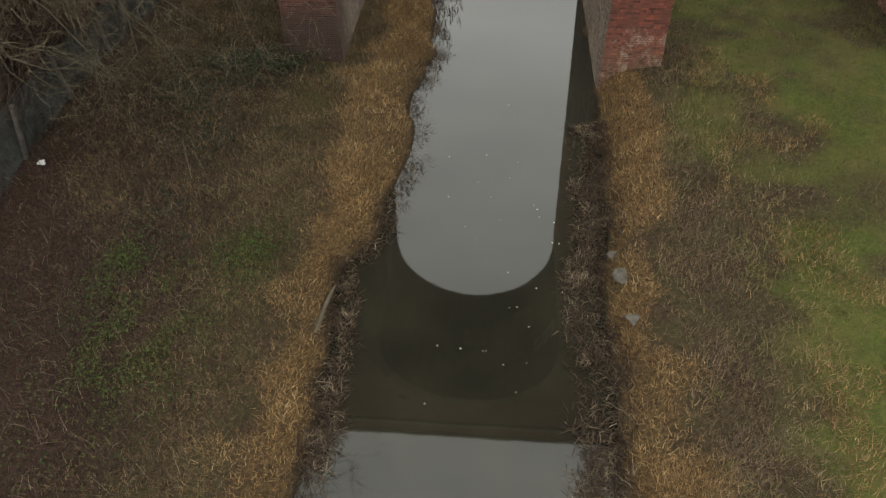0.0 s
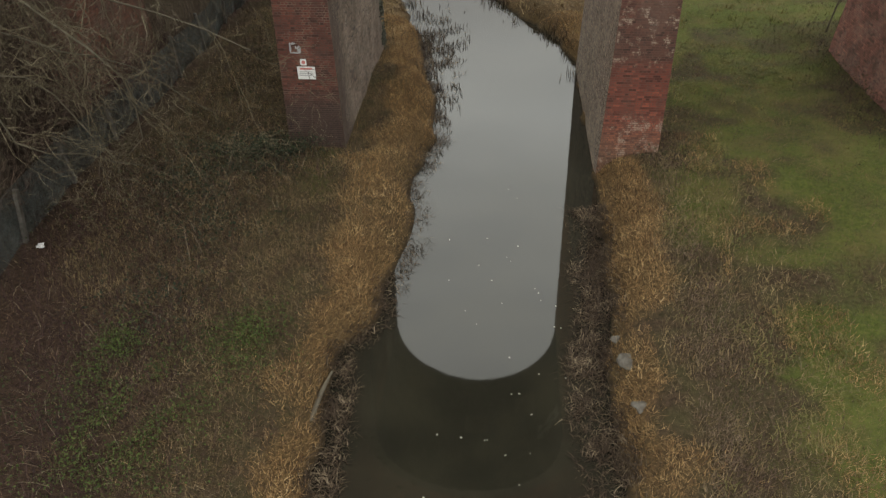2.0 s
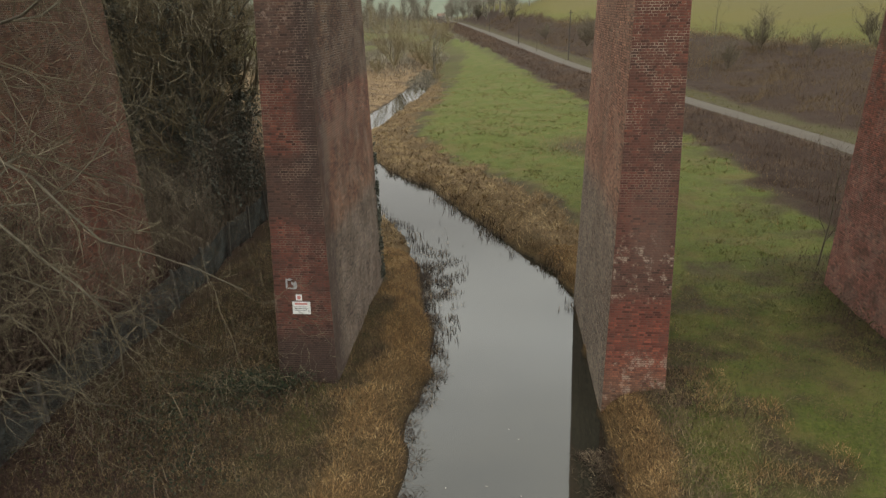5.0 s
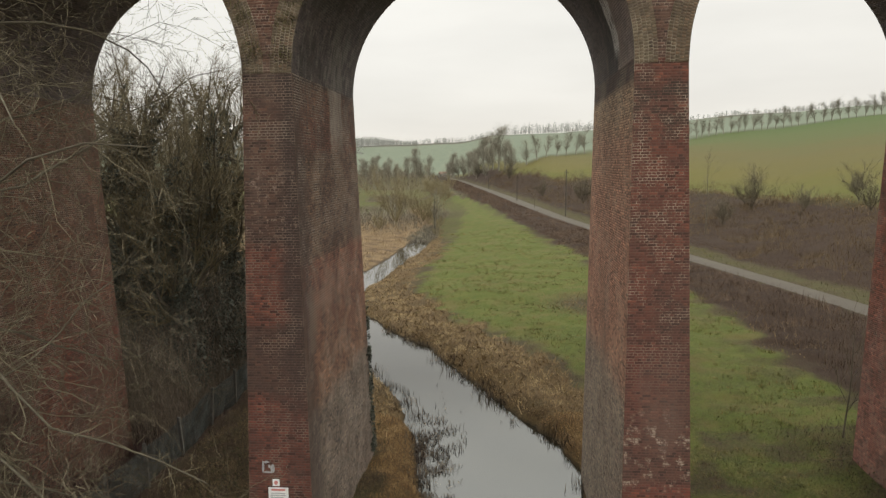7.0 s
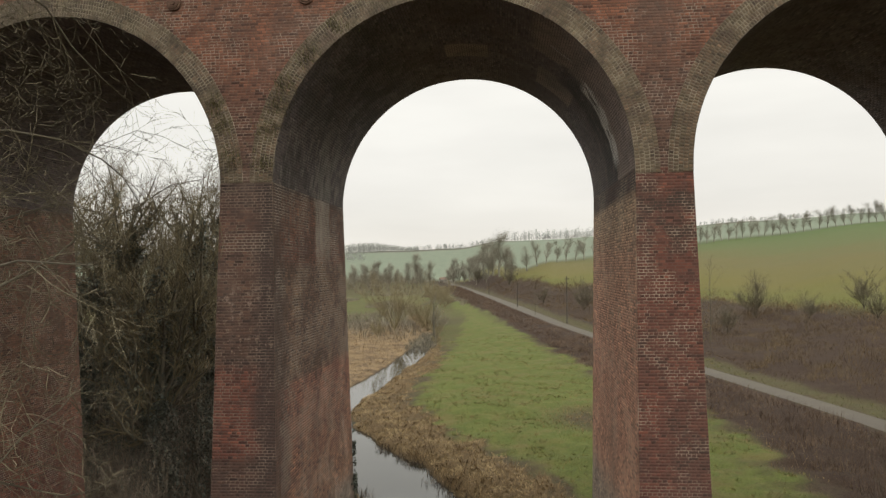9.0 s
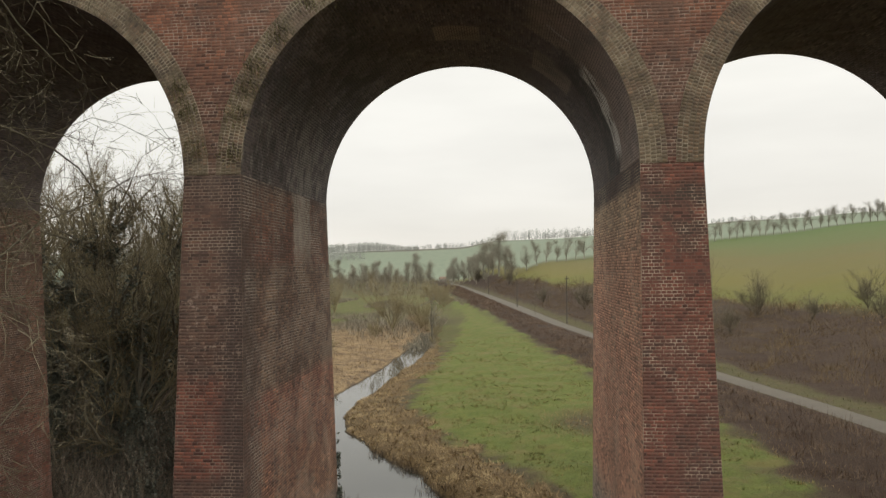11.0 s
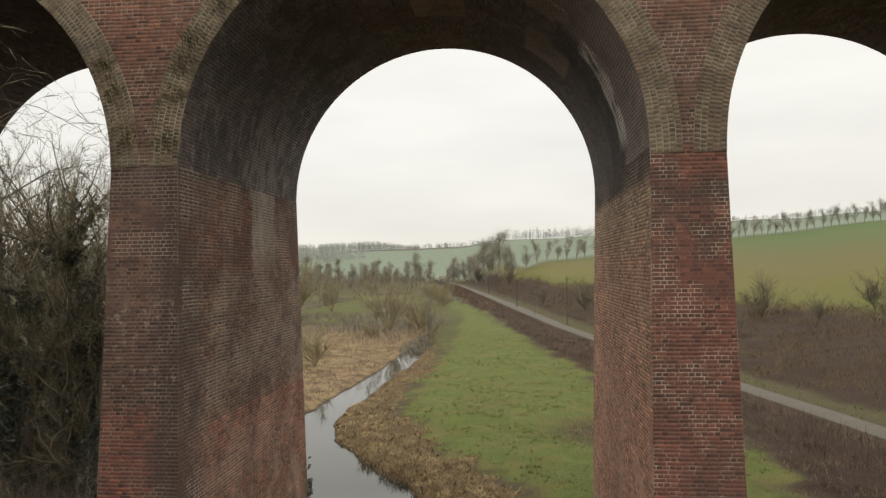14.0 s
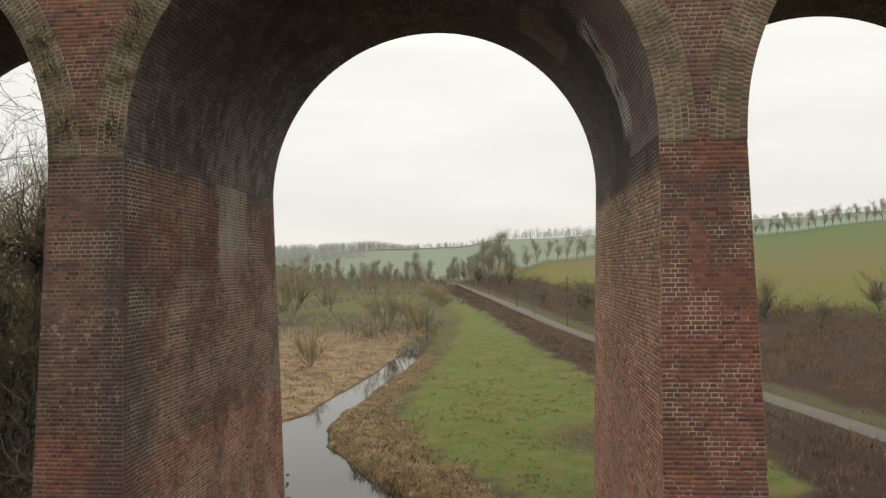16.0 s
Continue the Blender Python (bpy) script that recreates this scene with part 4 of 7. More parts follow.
STRAW = plant_material("straw", [(0, (0.045, 0.025, 0.013)), (0.3, (0.15, 0.086, 0.038)), (0.65, (0.3, 0.185, 0.08)), (0.88, (0.46, 0.31, 0.15)), (1, (0.72, 0.55, 0.32))], 0.25, 1.1)
ROUGH = plant_material("rough_grass", [(0, (0.018, 0.011, 0.009)), (0.25, (0.065, 0.04, 0.027)), (0.5, (0.064, 0.053, 0.024)), (0.75, (0.125, 0.08, 0.046)), (0.92, (0.22, 0.15, 0.085)), (1, (0.42, 0.31, 0.19))], 0.22, 0.8)
FAR_STRAW = plant_material("bleached_grass", [(0, (0.09, 0.06, 0.033)), (0.3, (0.15, 0.1, 0.052)), (0.6, (0.23, 0.16, 0.08)), (1, (0.4, 0.295, 0.16))], 0.6, 0.7)
PALE_STRAW = plant_material("pale_reed", [(0, (0.11, 0.075, 0.042)), (0.35, (0.19, 0.128, 0.07)), (0.65, (0.27, 0.188, 0.108)), (1, (0.4, 0.295, 0.18))], 0.6, 0.35)
GREEN = plant_material("green_grass", [(0, (0.042, 0.06, 0.014)), (0.35, (0.083, 0.108, 0.023)), (0.62, (0.12, 0.13, 0.033)), (0.8, (0.16, 0.126, 0.043)), (1, (0.29, 0.2, 0.086))], 0.45, 0.8)
NEAR_GREEN = plant_material("bank_turf", [(0, (0.035, 0.044, 0.018)), (0.35, (0.08, 0.09, 0.03)), (0.58, (0.125, 0.12, 0.04)), (0.76, (0.15, 0.11, 0.048)), (1, (0.3, 0.2, 0.095))], 0.6, 0.55)
BRAMBLE = plant_material("bramble_stem", [(0, (0.014, 0.008, 0.008)), (0.45, (0.038, 0.02, 0.019)), (0.82, (0.068, 0.037, 0.033)), (0.94, (0.13, 0.085, 0.066)), (1, (0.3, 0.22, 0.16))], 0.2, 0.7)
BRAMBLE_LEAF = plant_material("bramble_leaf", [(0, (0.02, 0.028, 0.012)), (0.5, (0.04, 0.055, 0.02)), (0.8, (0.07, 0.06, 0.028)), (1, (0.1, 0.065, 0.035))], 0.3, 0.8)
SEDGE = plant_material("dead_sedge", [(0, (0.02, 0.013, 0.009)), (0.5, (0.05, 0.033, 0.022)), (0.8, (0.13, 0.095, 0.062)), (1, (0.36, 0.29, 0.2))], 0.25, 1.6)
SCRUB = plant_material("winter_scrub", [(0, (0.032, 0.02, 0.011)), (0.35, (0.082, 0.053, 0.028)), (0.6, (0.122, 0.082, 0.041)), (0.82, (0.165, 0.117, 0.055)), (1, (0.27, 0.2, 0.1))], 0.5, 0.22)
IVY = plant_material("ivy_leaf", [(0, (0.042, 0.047, 0.037)), (0.6, (0.078, 0.084, 0.066)), (0.9, (0.128, 0.133, 0.104)), (1, (0.2, 0.202, 0.16))], 0.25, 0.5)
IVY.node_tree.nodes["Principled BSDF"].inputs["Roughness"].default_value = 0.5


def dry_strip(x, y):
    s = bank(x, y)
    return np.clip(zones(x, y)["straw"] + 0.05 * smooth(4.5, 1.0, s) * smooth(0.35, 0.6, vnoise(x, y, 1.0, 47)), 0, 1) * smooth(-0.05, 0.25, s)


cover("dry_grass", scatter(620000, -9, 8.5, 3.5, 35, dry_strip), STRAW, (0.08, 0.27), (0.009, 0.018), (0.55, 0.995), None,
      "matted straw-coloured grass and litter along the river banks", "dry grass", 0.42, 31, 2.6)
cover("reed_bed", scatter(70000, -60, -10, 44, 165, lambda x, y: zones(x, y)["reed"] * (bank(x, y) > 0.2)), PALE_STRAW, (0.25, 0.7), (0.04, 0.08), (0.7, 0.99), None,
      "flattened pale reed bed across the river bend", "reeds", 0.9, 37, 0.9)
cover("dry_grass", scatter(130000, -20, 6, 35, 125, lambda x, y: dry_strip(x, y) * (zones(x, y)["reed"] < 0.4) * np.where(y > 75, 0.5, 1)), FAR_STRAW, (0.2, 0.5), (0.025, 0.05), (0.5, 0.97), (0.1, 0.7),
      "long dead grass and sedge on the river bend", "dry grass", 0.9, 32, 0.9)
cover("rough_grass", scatter(250000, -14, 17, 3.5, 52, lambda x, y: np.clip(1 - zones(x, y)["straw"] * 0.7 - zones(x, y)["green"] * 0.95, 0.03, 1) * (bank(x, y) > 0.15) * (0.35 + 0.65 * vnoise(x, y, 1.2, 41)) * smooth(52, 38, y)), ROUGH,
      (0.08, 0.27), (0.01, 0.022), (0.5, 0.99), None, "rough brown and olive winter grass", "rough grass", 0.4, 33, 2.4)
cover("rough_grass", scatter(170000, -13.4, -4, 4, 31, lambda x, y: np.clip(1 - zones(x, y)["straw"], 0.1, 1) * (bank(x, y) > 0.6) * smooth(-9.0, -6.1, x + 3.5 * smooth(10, 16, y) + (vnoise(x, y, 1.3, 78) - 0.5) * 3)), ROUGH,
      (0.07, 0.25), (0.009, 0.02), (0.55, 0.99), None, "matted brown and olive grass beside the brambles", "rough grass", 0.3, 40, 1.6)
OLIVE = plant_material("olive_tan_grass", [(0, (0.044, 0.033, 0.019)), (0.35, (0.12, 0.088, 0.044)), (0.6, (0.17, 0.128, 0.062)), (0.8, (0.235, 0.17, 0.088)), (1, (0.43, 0.32, 0.18))], 0.35, 0.9)
cover("rough_grass", scatter(260000, -13.2, -3, 4, 40, lambda x, y: smooth(-7.8, -4.9, x + 5.6 * smooth(9, 15, y) + (vnoise(x, y, 1.6, 49) - 0.5) * 3) * smooth(0.9, 1.9, bank(x, y) + (vnoise(x, y, 0.8, 76) - 0.5)) * (0.45 + 0.55 * vnoise(x, y, 0.9, 50))), OLIVE,
      (0.07, 0.24), (0.009, 0.019), (0.5, 0.99), None, "olive and tan matted grass above the river bank", "rough grass", 0.35, 70, 2.4)
MAUVE = plant_material("faded_mauve_grass", [(0, (0.04, 0.025, 0.018)), (0.4, (0.1, 0.066, 0.046)), (0.75, (0.155, 0.108, 0.075)), (1, (0.34, 0.26, 0.185))], 0.3, 0.8)
cover("rough_grass", scatter(120000, 3.8, 7.6, 4, 22, lambda x, y: smooth(6.6, 5.0, x + (vnoise(x, y, 1.4, 46) - 0.5) * 2.4) * smooth(1.2, 2.2, bank(x, y) + (vnoise(x, y, 0.8, 76) - 0.5)) * (0.3 + 0.7 * vnoise(x, y, 0.9, 50))), MAUVE,
      (0.07, 0.24), (0.009, 0.018), (0.5, 0.99), None, "faded mauve-brown dead grass beside the straw strip", "rough grass", 0.35, 72, 2.4)
cover("tussock", scatter(60000, 6.0, 9.5, 4, 22, lambda x, y: smooth(0.6, 0.8, vnoise(x, y, 1.1, 73)) * 0.4), STRAW,
      (0.1, 0.26), (0.01, 0.02), (0.5, 0.97), None, "golden patches of dead grass in the turf", "tussock grass", 0.3, 74, 1.4)
cover("rough_grass", scatter(36000, 4, 8.5, 4, 22, lambda x, y: smooth(9, 6.0, x + (vnoise(x, y, 1.6, 49) - 0.5) * 3) * (bank(x, y) > 1.2) * (0.15 + 0.6 * vnoise(x, y, 0.9, 50))), OLIVE,
      (0.1, 0.32), (0.012, 0.024), (0.5, 0.98), None, "olive and tan matted grass above the river bank", "rough grass", 0.35, 71, 1.4)
cover("green_grass", scatter(170000, 5, 16, 4, 31, lambda x, y: 0.3 + zones(x, y)["green"] * 0.6), NEAR_GREEN,
      (0.05, 0.17), (0.009, 0.02), (0.5, 0.99), None, "short green turf with faded patches beside the river", "grass", 0.3, 42, 1.6)
cover("green_grass", scatter(100000, -9, 21, 20, 62, lambda x, y: zones(x, y)["green"] * (bank(x, y) > 0.3) * smooth(64, 24, y) * smooth(22, 31, y)), GREEN,
      (0.06, 0.18), (0.014, 0.028), (0.6, 0.98), None, "short green winter turf with faded patches", "grass", 0.3, 34, 1.6)
cover("green_grass", scatter(60000, -20, 24, 50, 130, lambda x, y: zones(x, y)["green"] * np.clip(45 / y, 0.2, 1)), GREEN,
      (0.06, 0.18), (0.03, 0.06), (0.5, 0.97), None, "green water-meadow turf", "grass", 0.6, 35, 1.6)
# brambles by the fence, under the trees, and at the foot of the piers
def pier_foot(x, y):
    d1 = np.exp(-(((x + 7.6) / 2.2) ** 2 + ((y - 19.4) / 1.5) ** 2))
    d2 = np.exp(-(((x - 5.6) / 1.2) ** 2 + ((y - 20.6) / 2.0) ** 2)) * 0.5 + 0.6 * np.exp(-(((x - 13.6) / 1.1) ** 2 + ((y - 25) / 4.5) ** 2))
    return np.clip(d1 + d2, 0, 1)


cover("bramble", scatter(190000, -26, 16, 3, 46, lambda x, y: np.clip(zones(x, y)["bramble"] * (y < 46)  + pier_foot(x, y), 0, 1) * (bank(x, y) > 0.4) * np.where(x < -13.5, 0.6, 1)), BRAMBLE,
      (0.2, 0.8), (0.008, 0.018), (0.45, 0.99), None, "tangled leafless bramble stems", "bramble", 0.4, 36, 2.6)


def leaves_np(p, size, flat=0.6):
    """Small pointed leaf quads at p, facing every way, more or less flat."""
    n = len(p)
    nrm = VEG.normal(size=(n, 3)) * np.array([1, 1, 1.0]) + np.array([0, 0, flat])
    nrm /= np.linalg.norm(nrm, axis=1)[:, None]
    a = np.cross(nrm, VEG.normal(size=(n, 3)))
    a /= np.linalg.norm(a, axis=1)[:, None] + 1e-9
    b = np.cross(nrm, a)
    s = VEG.uniform(size[0], size[1], n)[:, None]
    v = np.stack([p - a * s * 0.6, p - b * s * 0.38 + nrm * s * 0.08, p + a * s * 0.6, p + b * s * 0.38 + nrm * s * 0.08], 1).reshape(-1, 3)
    return v, np.arange(4 * n).reshape(-1, 4)


lp = scatter(130000, -14, 16, 3, 36, lambda x, y: np.clip(0.25 * zones(x, y)["bramble"] * smooth(0.4, 0.7, vnoise(x, y, 1.4, 43)) + pier_foot(x, y) * 0.7 + 0.45 * (x < -4.5) * (x > -11.5) * smooth(0.45, 0.75, vnoise(x, y, 1.8, 44) * 0.65 + vnoise(x, y, 0.45, 79) * 0.35), 0, 1) * (bank(x, y) > 1.2))
lp[:, 2] += 0.1 + VEG.random(len(lp)) * (0.2 + 0.75 * pier_foot(lp[:, 0], lp[:, 1]))
v, f = leaves_np(lp, (0.03, 0.075))
NETTLE = plant_material("fresh_weed_leaf", [(0, (0.035, 0.05, 0.014)), (0.6, (0.06, 0.088, 0.022)), (1, (0.1, 0.12, 0.035))])
nt = VEG.normal(0, 1, (7000, 2)) * np.array([0.95, 1.25]) + np.array([-7.5, 8.7])
nt = np.concatenate([nt, VEG.normal(0, 1, (2500, 2)) * np.array([0.5, 0.6]) + np.array([-5.6, 11.4]), VEG.normal(0, 1, (1500, 2)) * np.array([0.4, 0.5]) + np.array([-8.8, 11.0])])
nt = nt[vnoise(nt[:, 0], nt[:, 1], 0.5, 57) + 0.3 * VEG.random(len(nt)) > 0.6]
nv, nf = leaves_np(np.stack([nt[:, 0], nt[:, 1], surface(nt[:, 0], nt[:, 1]) + VEG.random(len(nt)) * 0.3], 1), (0.025, 0.06), 0.9)
# a bramble bush still in leaf at the foot of the pier, and lower ones near it
bb = np.concatenate([VEG.normal(0, 1, (c, 2)) * np.array(s) + np.array(p) for c, p, s in ((2600, (-8.1, 19.6), (0.9, 0.6)), (800, (-6.9, 20.0), (0.6, 0.3)), (1100, (-9.6, 18.0), (0.9, 0.7)), (800, (-8.2, 15.8), (1.0, 0.7)), (600, (-8.6, 12.6), (0.9, 0.8)))])
dome = np.where(bb[:, 1] > 19, 0.7, 0.35) * (0.5 + 0.6 * vnoise(bb[:, 0], bb[:, 1], 0.5, 59))
bv, bf = leaves_np(np.stack([bb[:, 0], bb[:, 1], surface(bb[:, 0], bb[:, 1]) + dome * np.sqrt(VEG.random(len(bb)))], 1), (0.04, 0.09), 0.6)
put("bramble_bush", mesh_np("bramble_bush", bv, bf, plant_material("bramble_bush_leaf", [(0, (0.016, 0.024, 0.014)), (0.5, (0.034, 0.044, 0.026)), (0.8, (0.06, 0.062, 0.036)), (1, (0.12, 0.085, 0.055))])), None, "dark leafy brambles against the foot of the pier", "bramble", kind="stuff")
bs = bb[:5500:60]
cover("dead_stems", np.stack([bs[:, 0], bs[:, 1], surface(bs[:, 0], bs[:, 1]) + 0.15], 1), plant_material("pale_bramble_stem", [(0, (0.14, 0.105, 0.07)), (1, (0.32, 0.25, 0.17))]), (0.6, 1.5), (0.01, 0.018), (0.4, 0.95), (0.4, 1.2), "arching pale dead stems over the brambles", "dead stems", 0.8, 60, 2.0)
put("weed_patch", mesh_np("weed_patch", nv, nf, NETTLE), None, "patches of fresh green weeds in the brown grass", "weeds", kind="stuff")
put("bramble_leaves", mesh_np("bramble_leaves", v, f, BRAMBLE_LEAF), None, "dark green and bronze bramble leaves in low patches", "bramble", kind="stuff")

PALE_STEM = plant_material("pale_dead_stem", [(0, (0.12, 0.09, 0.06)), (0.6, (0.22, 0.17, 0.115)), (1, (0.34, 0.28, 0.2))])
ps = scatter(7500, -14, 13, 3.5, 34, lambda x, y: np.clip(zones(x, y)["bramble"] + 0.25 * (1 - zones(x, y)["green"]), 0, 1) * (bank(x, y) > 1.3))
cover("dead_stems", ps, PALE_STEM, (0.2, 0.7), (0.005, 0.01), (0.6, 0.99), (0.2, 1.0), "pale dead stems lying through the brambles", "dead stems", 0.8, 38, 2.0)
TUFT = plant_material("meadow_tuft", [(0, (0.055, 0.065, 0.024)), (0.3, (0.1, 0.112, 0.036)), (0.6, (0.17, 0.155, 0.055)), (0.85, (0.22, 0.16, 0.065)), (1, (0.32, 0.23, 0.11))], 0.6, 1.3)
# orange tufts of dead tussock grass in the turf
tc = scatter(1900, 4.0, 18, 4, 31, lambda x, y: (0.25 + zones(x, y)["green"]) * smooth(0.42, 0.65, vnoise(x, y, 2.2, 45)) * (bank(x, y) > 1.5))
tt = np.repeat(tc, 30, 0) + VEG.normal(0, 0.13, (len(tc) * 30, 3)) * np.array([1, 1, 0])
tt[:, 2] = surface(tt[:, 0], tt[:, 1]) - 0.02
cover("tussock", tt, TUFT, (0.1, 0.3), (0.01, 0.02), (0.5, 0.97), (0.1, 0.9), "faded orange tussocks in the green turf", "tussock grass", 0.2, 39, 3.0)

# uneven tufts all over the water meadow
tc = scatter(15000, -14, 26, 30, 125, lambda x, y: zones(x, y)["green"] * (0.15 + 0.85 * smooth(0.4, 0.7, vnoise(x, y, 2.4, 48))) * np.clip(50 / y, 0.3, 1) * (bank(x, y) > 0.5))
tt = np.repeat(tc, 16, 0) + VEG.normal(0, 0.13, (len(tc) * 16, 3)) * np.array([1, 1, 0])
tt[:, 2] = surface(tt[:, 0], tt[:, 1]) - 0.02
v, f = slivers_np(tt, VEG.uniform(0, 6.3, len(tt)), VEG.uniform(0.1, 0.28, len(tt)) * (0.5 + np.repeat(VEG.random(len(tc)), 16)), VEG.uniform(0.02, 0.045, len(tt)), VEG.uniform(0.2, 0.97, len(tt)))
put("meadow_tufts", mesh_np("meadow_tufts", v, f, TUFT), None, "uneven olive and straw tufts in the water meadow", "grass", kind="stuff")

# dead brown grass in a hollow of the meadow, and along the foot of the lane hedge
dp = scatter(30000, 0, 22, 44, 110, lambda x, y: np.clip(np.exp(-(((x - 6.8) / 2.8) ** 2 + ((y - 61) / 4.5) ** 2)) + 0.35 * np.exp(-((road_off(x, y) - np.interp(y, [45, 55, 63, 88, 110], [-11.4, -9.8, -9.8, -10.8, -10.0])) / 1.3) ** 2) * (0.2 + 0.8 * vnoise(x, y, 1.6, 90)), 0, 1))
cover("dry_grass", dp, FAR_STRAW, (0.15, 0.45), (0.025, 0.05), (0.4, 0.97), None, "tan dead grass in a hollow of the meadow", "dry grass", 0.7, 91, 2.0)

# dead sedge standing in the margins of the river
def margin(x, y):
    s = bank(x, y)
    clump = 0.2 + 0.8 * smooth(0.25, 0.5, vnoise(x, y, 0.6, 51))
    right = (x > 0) * smooth(-1.15, -0.5, s) * smooth(0.35, 0.05, s) * np.where(y < 18.5, 1, 0)
    left = (x < 0) * smooth(-0.75, -0.3, s) * smooth(0.3, 0.0, s) * np.where(y < 15, 1, 0.35)
    return clump * (right + left) * (y < 34)


sp = scatter(420000, -6, 5, 3, 34, margin)
sp[:, 2] = np.maximum(sp[:, 2], WATER - 0.05)
cover("sedge", sp, SEDGE, (0.15, 0.42), (0.01, 0.022), (0.6, 0.995), (0.1, 1.0), "dead grey-brown sedge lying in the shallow margins", "sedge", 0.3, 52, 1.6)
sp = scatter(26000, -9, 5, 28, 60, lambda x, y: smooth(-0.9, -0.2, bank(x, y)) * smooth(0.4, 0.1, bank(x, y)) * smooth(0.45, 0.6, vnoise(x, y, 0.9, 53)))
sp[:, 2] = np.maximum(sp[:, 2], WATER - 0.05)
cover("sedge", sp, SEDGE, (0.3, 0.7), (0.018, 0.035), (0.1, 0.75), (0.0, 0.6), "dead brown sedge at the edge of the water", "sedge", 0.5, 54, 1.2)
sp = scatter(9000, -19, -9, 112, 140, lambda x, y: smooth(-2.5, -0.3, bank(x, y)) * smooth(0.9, 0.2, bank(x, y)) * np.clip((y - 110) / 14, 0.1, 1))
sp[:, 2] = np.maximum(sp[:, 2], WATER - 0.05)
cover("sedge", sp, plant_material("grey_reed", [(0, (0.08, 0.068, 0.05)), (0.6, (0.16, 0.14, 0.105)), (1, (0.3, 0.265, 0.2))]), (0.4, 1.3), (0.03, 0.06), (0.1, 0.8), (0.0, 0.7), "grey dead reeds choking the narrow water", "reeds", 0.6, 87, 1.2)
# water plants beside the far-off foot of the pier
wp = np.stack([VEG.normal(-3.0, 0.7, 2600), VEG.normal(29.5, 3.6, 2600), np.full(2600, WATER)], 1)
wp = wp[(bank(wp[:, 0], wp[:, 1]) < 0.2) & (vnoise(wp[:, 0], wp[:, 1], 0.6, 55) > 0.5) & (wp[:, 0] < -1.5)]
cover("water_plant", wp, SEDGE, (0.15, 0.4), (0.02, 0.04), (0.3, 0.95), (0, 0.8), "broken dead water plants on the surface", "water plant", 0.4, 56, 2.0)

# hedges along the lane and scrub on the slope above it
def hedge_mask(x, y):
    r = road_off(x, y)
    w = np.interp(y, [30, 45, 55, 63, 88, 110, 145, 180, 222], [-12.5, -11.2, -9.6, -9.6, -10.6, -9.8, -9.9, -9.0, -11.5])
    return smooth(w - 0.3, w + 0.7, r + (vnoise(x, y, 3, 61) - 0.5) * 2.2) * smooth(-1.35, -1.8, r / (1 + 0.7 * smooth(110, 220, y)))


def dist_gain(y):
    return np.clip(60 / np.maximum(y, 40), 0.12, 1)


hp = scatter(900000, -50, 32, 26, 420, lambda x, y: hedge_mask(x, y) * np.where(y < 120, 1, 0.45))
hp[:, 2] += np.sqrt(VEG.random(len(hp))) * 0.9 * smooth(0.35, 0.7, vnoise(hp[:, 0], hp[:, 1], 2.0, 89)) * smooth(-1.8, -4.5, road_off(hp[:, 0], hp[:, 1]))
v, f = slivers_np(hp, VEG.uniform(0, 6.3, len(hp)), VEG.uniform(0.3, 0.9, len(hp)) * (0.5 + 1.1 * vnoise(hp[:, 0], hp[:, 1], 3, 62)) * (0.35 + 0.65 * smooth(-1.4, -4.0, road_off(hp[:, 0], hp[:, 1]))), VEG.uniform(0.012, 0.03, len(hp)) * (0.7 + hp[:, 1] / 110), VEG.uniform(0.3, 0.99, len(hp)))
HEDGE = plant_material("hedge_twig", [(0, (0.04, 0.026, 0.019)), (0.4, (0.09, 0.058, 0.04)), (0.75, (0.135, 0.09, 0.06)), (1, (0.23, 0.165, 0.105))], 0.5, 0.3)
VERGE = plant_material("verge_grass", [(0, (0.045, 0.05, 0.02)), (0.4, (0.085, 0.085, 0.03)), (0.75, (0.12, 0.105, 0.04)), (1, (0.22, 0.17, 0.08))], 0.45, 0.5)
vp = scatter(60000, -20, 34, 30, 240, lambda x, y: (smooth(1.0, 1.3, road_off(x, y)) * smooth(6.0, 4.6, road_off(x, y)) + 0.5 * smooth(-2.2, -1.8, road_off(x, y)) * smooth(-0.95, -1.2, road_off(x, y))) * np.clip(60 / y, 0.3, 1))
cover("verge_grass", vp, VERGE, (0.12, 0.4), (0.03, 0.07), (0.4, 0.97), None, "rough olive grass on the verges of the lane", "grass", 0.8, 80, 1.6)
put("lane_hedge", mesh_np("lane_hedge", v, f, HEDGE), None, "low brown leafless hedge along the lane", "hedge", kind="stuff")


def scrub_mask(x, y):
    return (zones(x, y)["bramble"]) * (road_off(x, y) > 5) * dist_gain(y) * (0.5 + 0.5 * vnoise(x, y, 3, 63))


hp = scatter(1100000, -10, 110, 30, 340, scrub_mask)
lump = smooth(0.3, 0.75, vnoise(hp[:, 0], hp[:, 1], 3.2, 65)) * (0.5 + 0.8 * vnoise(hp[:, 0], hp[:, 1], 9, 88))
hp[:, 2] += np.sqrt(VEG.random(len(hp))) * 2.3 * lump
tall = 0.6 + 2.0 * smooth(0.45, 0.8, vnoise(hp[:, 0], hp[:, 1], 6, 64)) * smooth(0.3, 0.7, vnoise(hp[:, 0], hp[:, 1], 2, 65))
v, f = slivers_np(hp, VEG.uniform(0, 6.3, len(hp)), VEG.uniform(0.3, 1.0, len(hp)) * tall, VEG.uniform(0.012, 0.028, len(hp)) * (0.6 + hp[:, 1] / 100), VEG.uniform(0.3, 0.99, len(hp)))
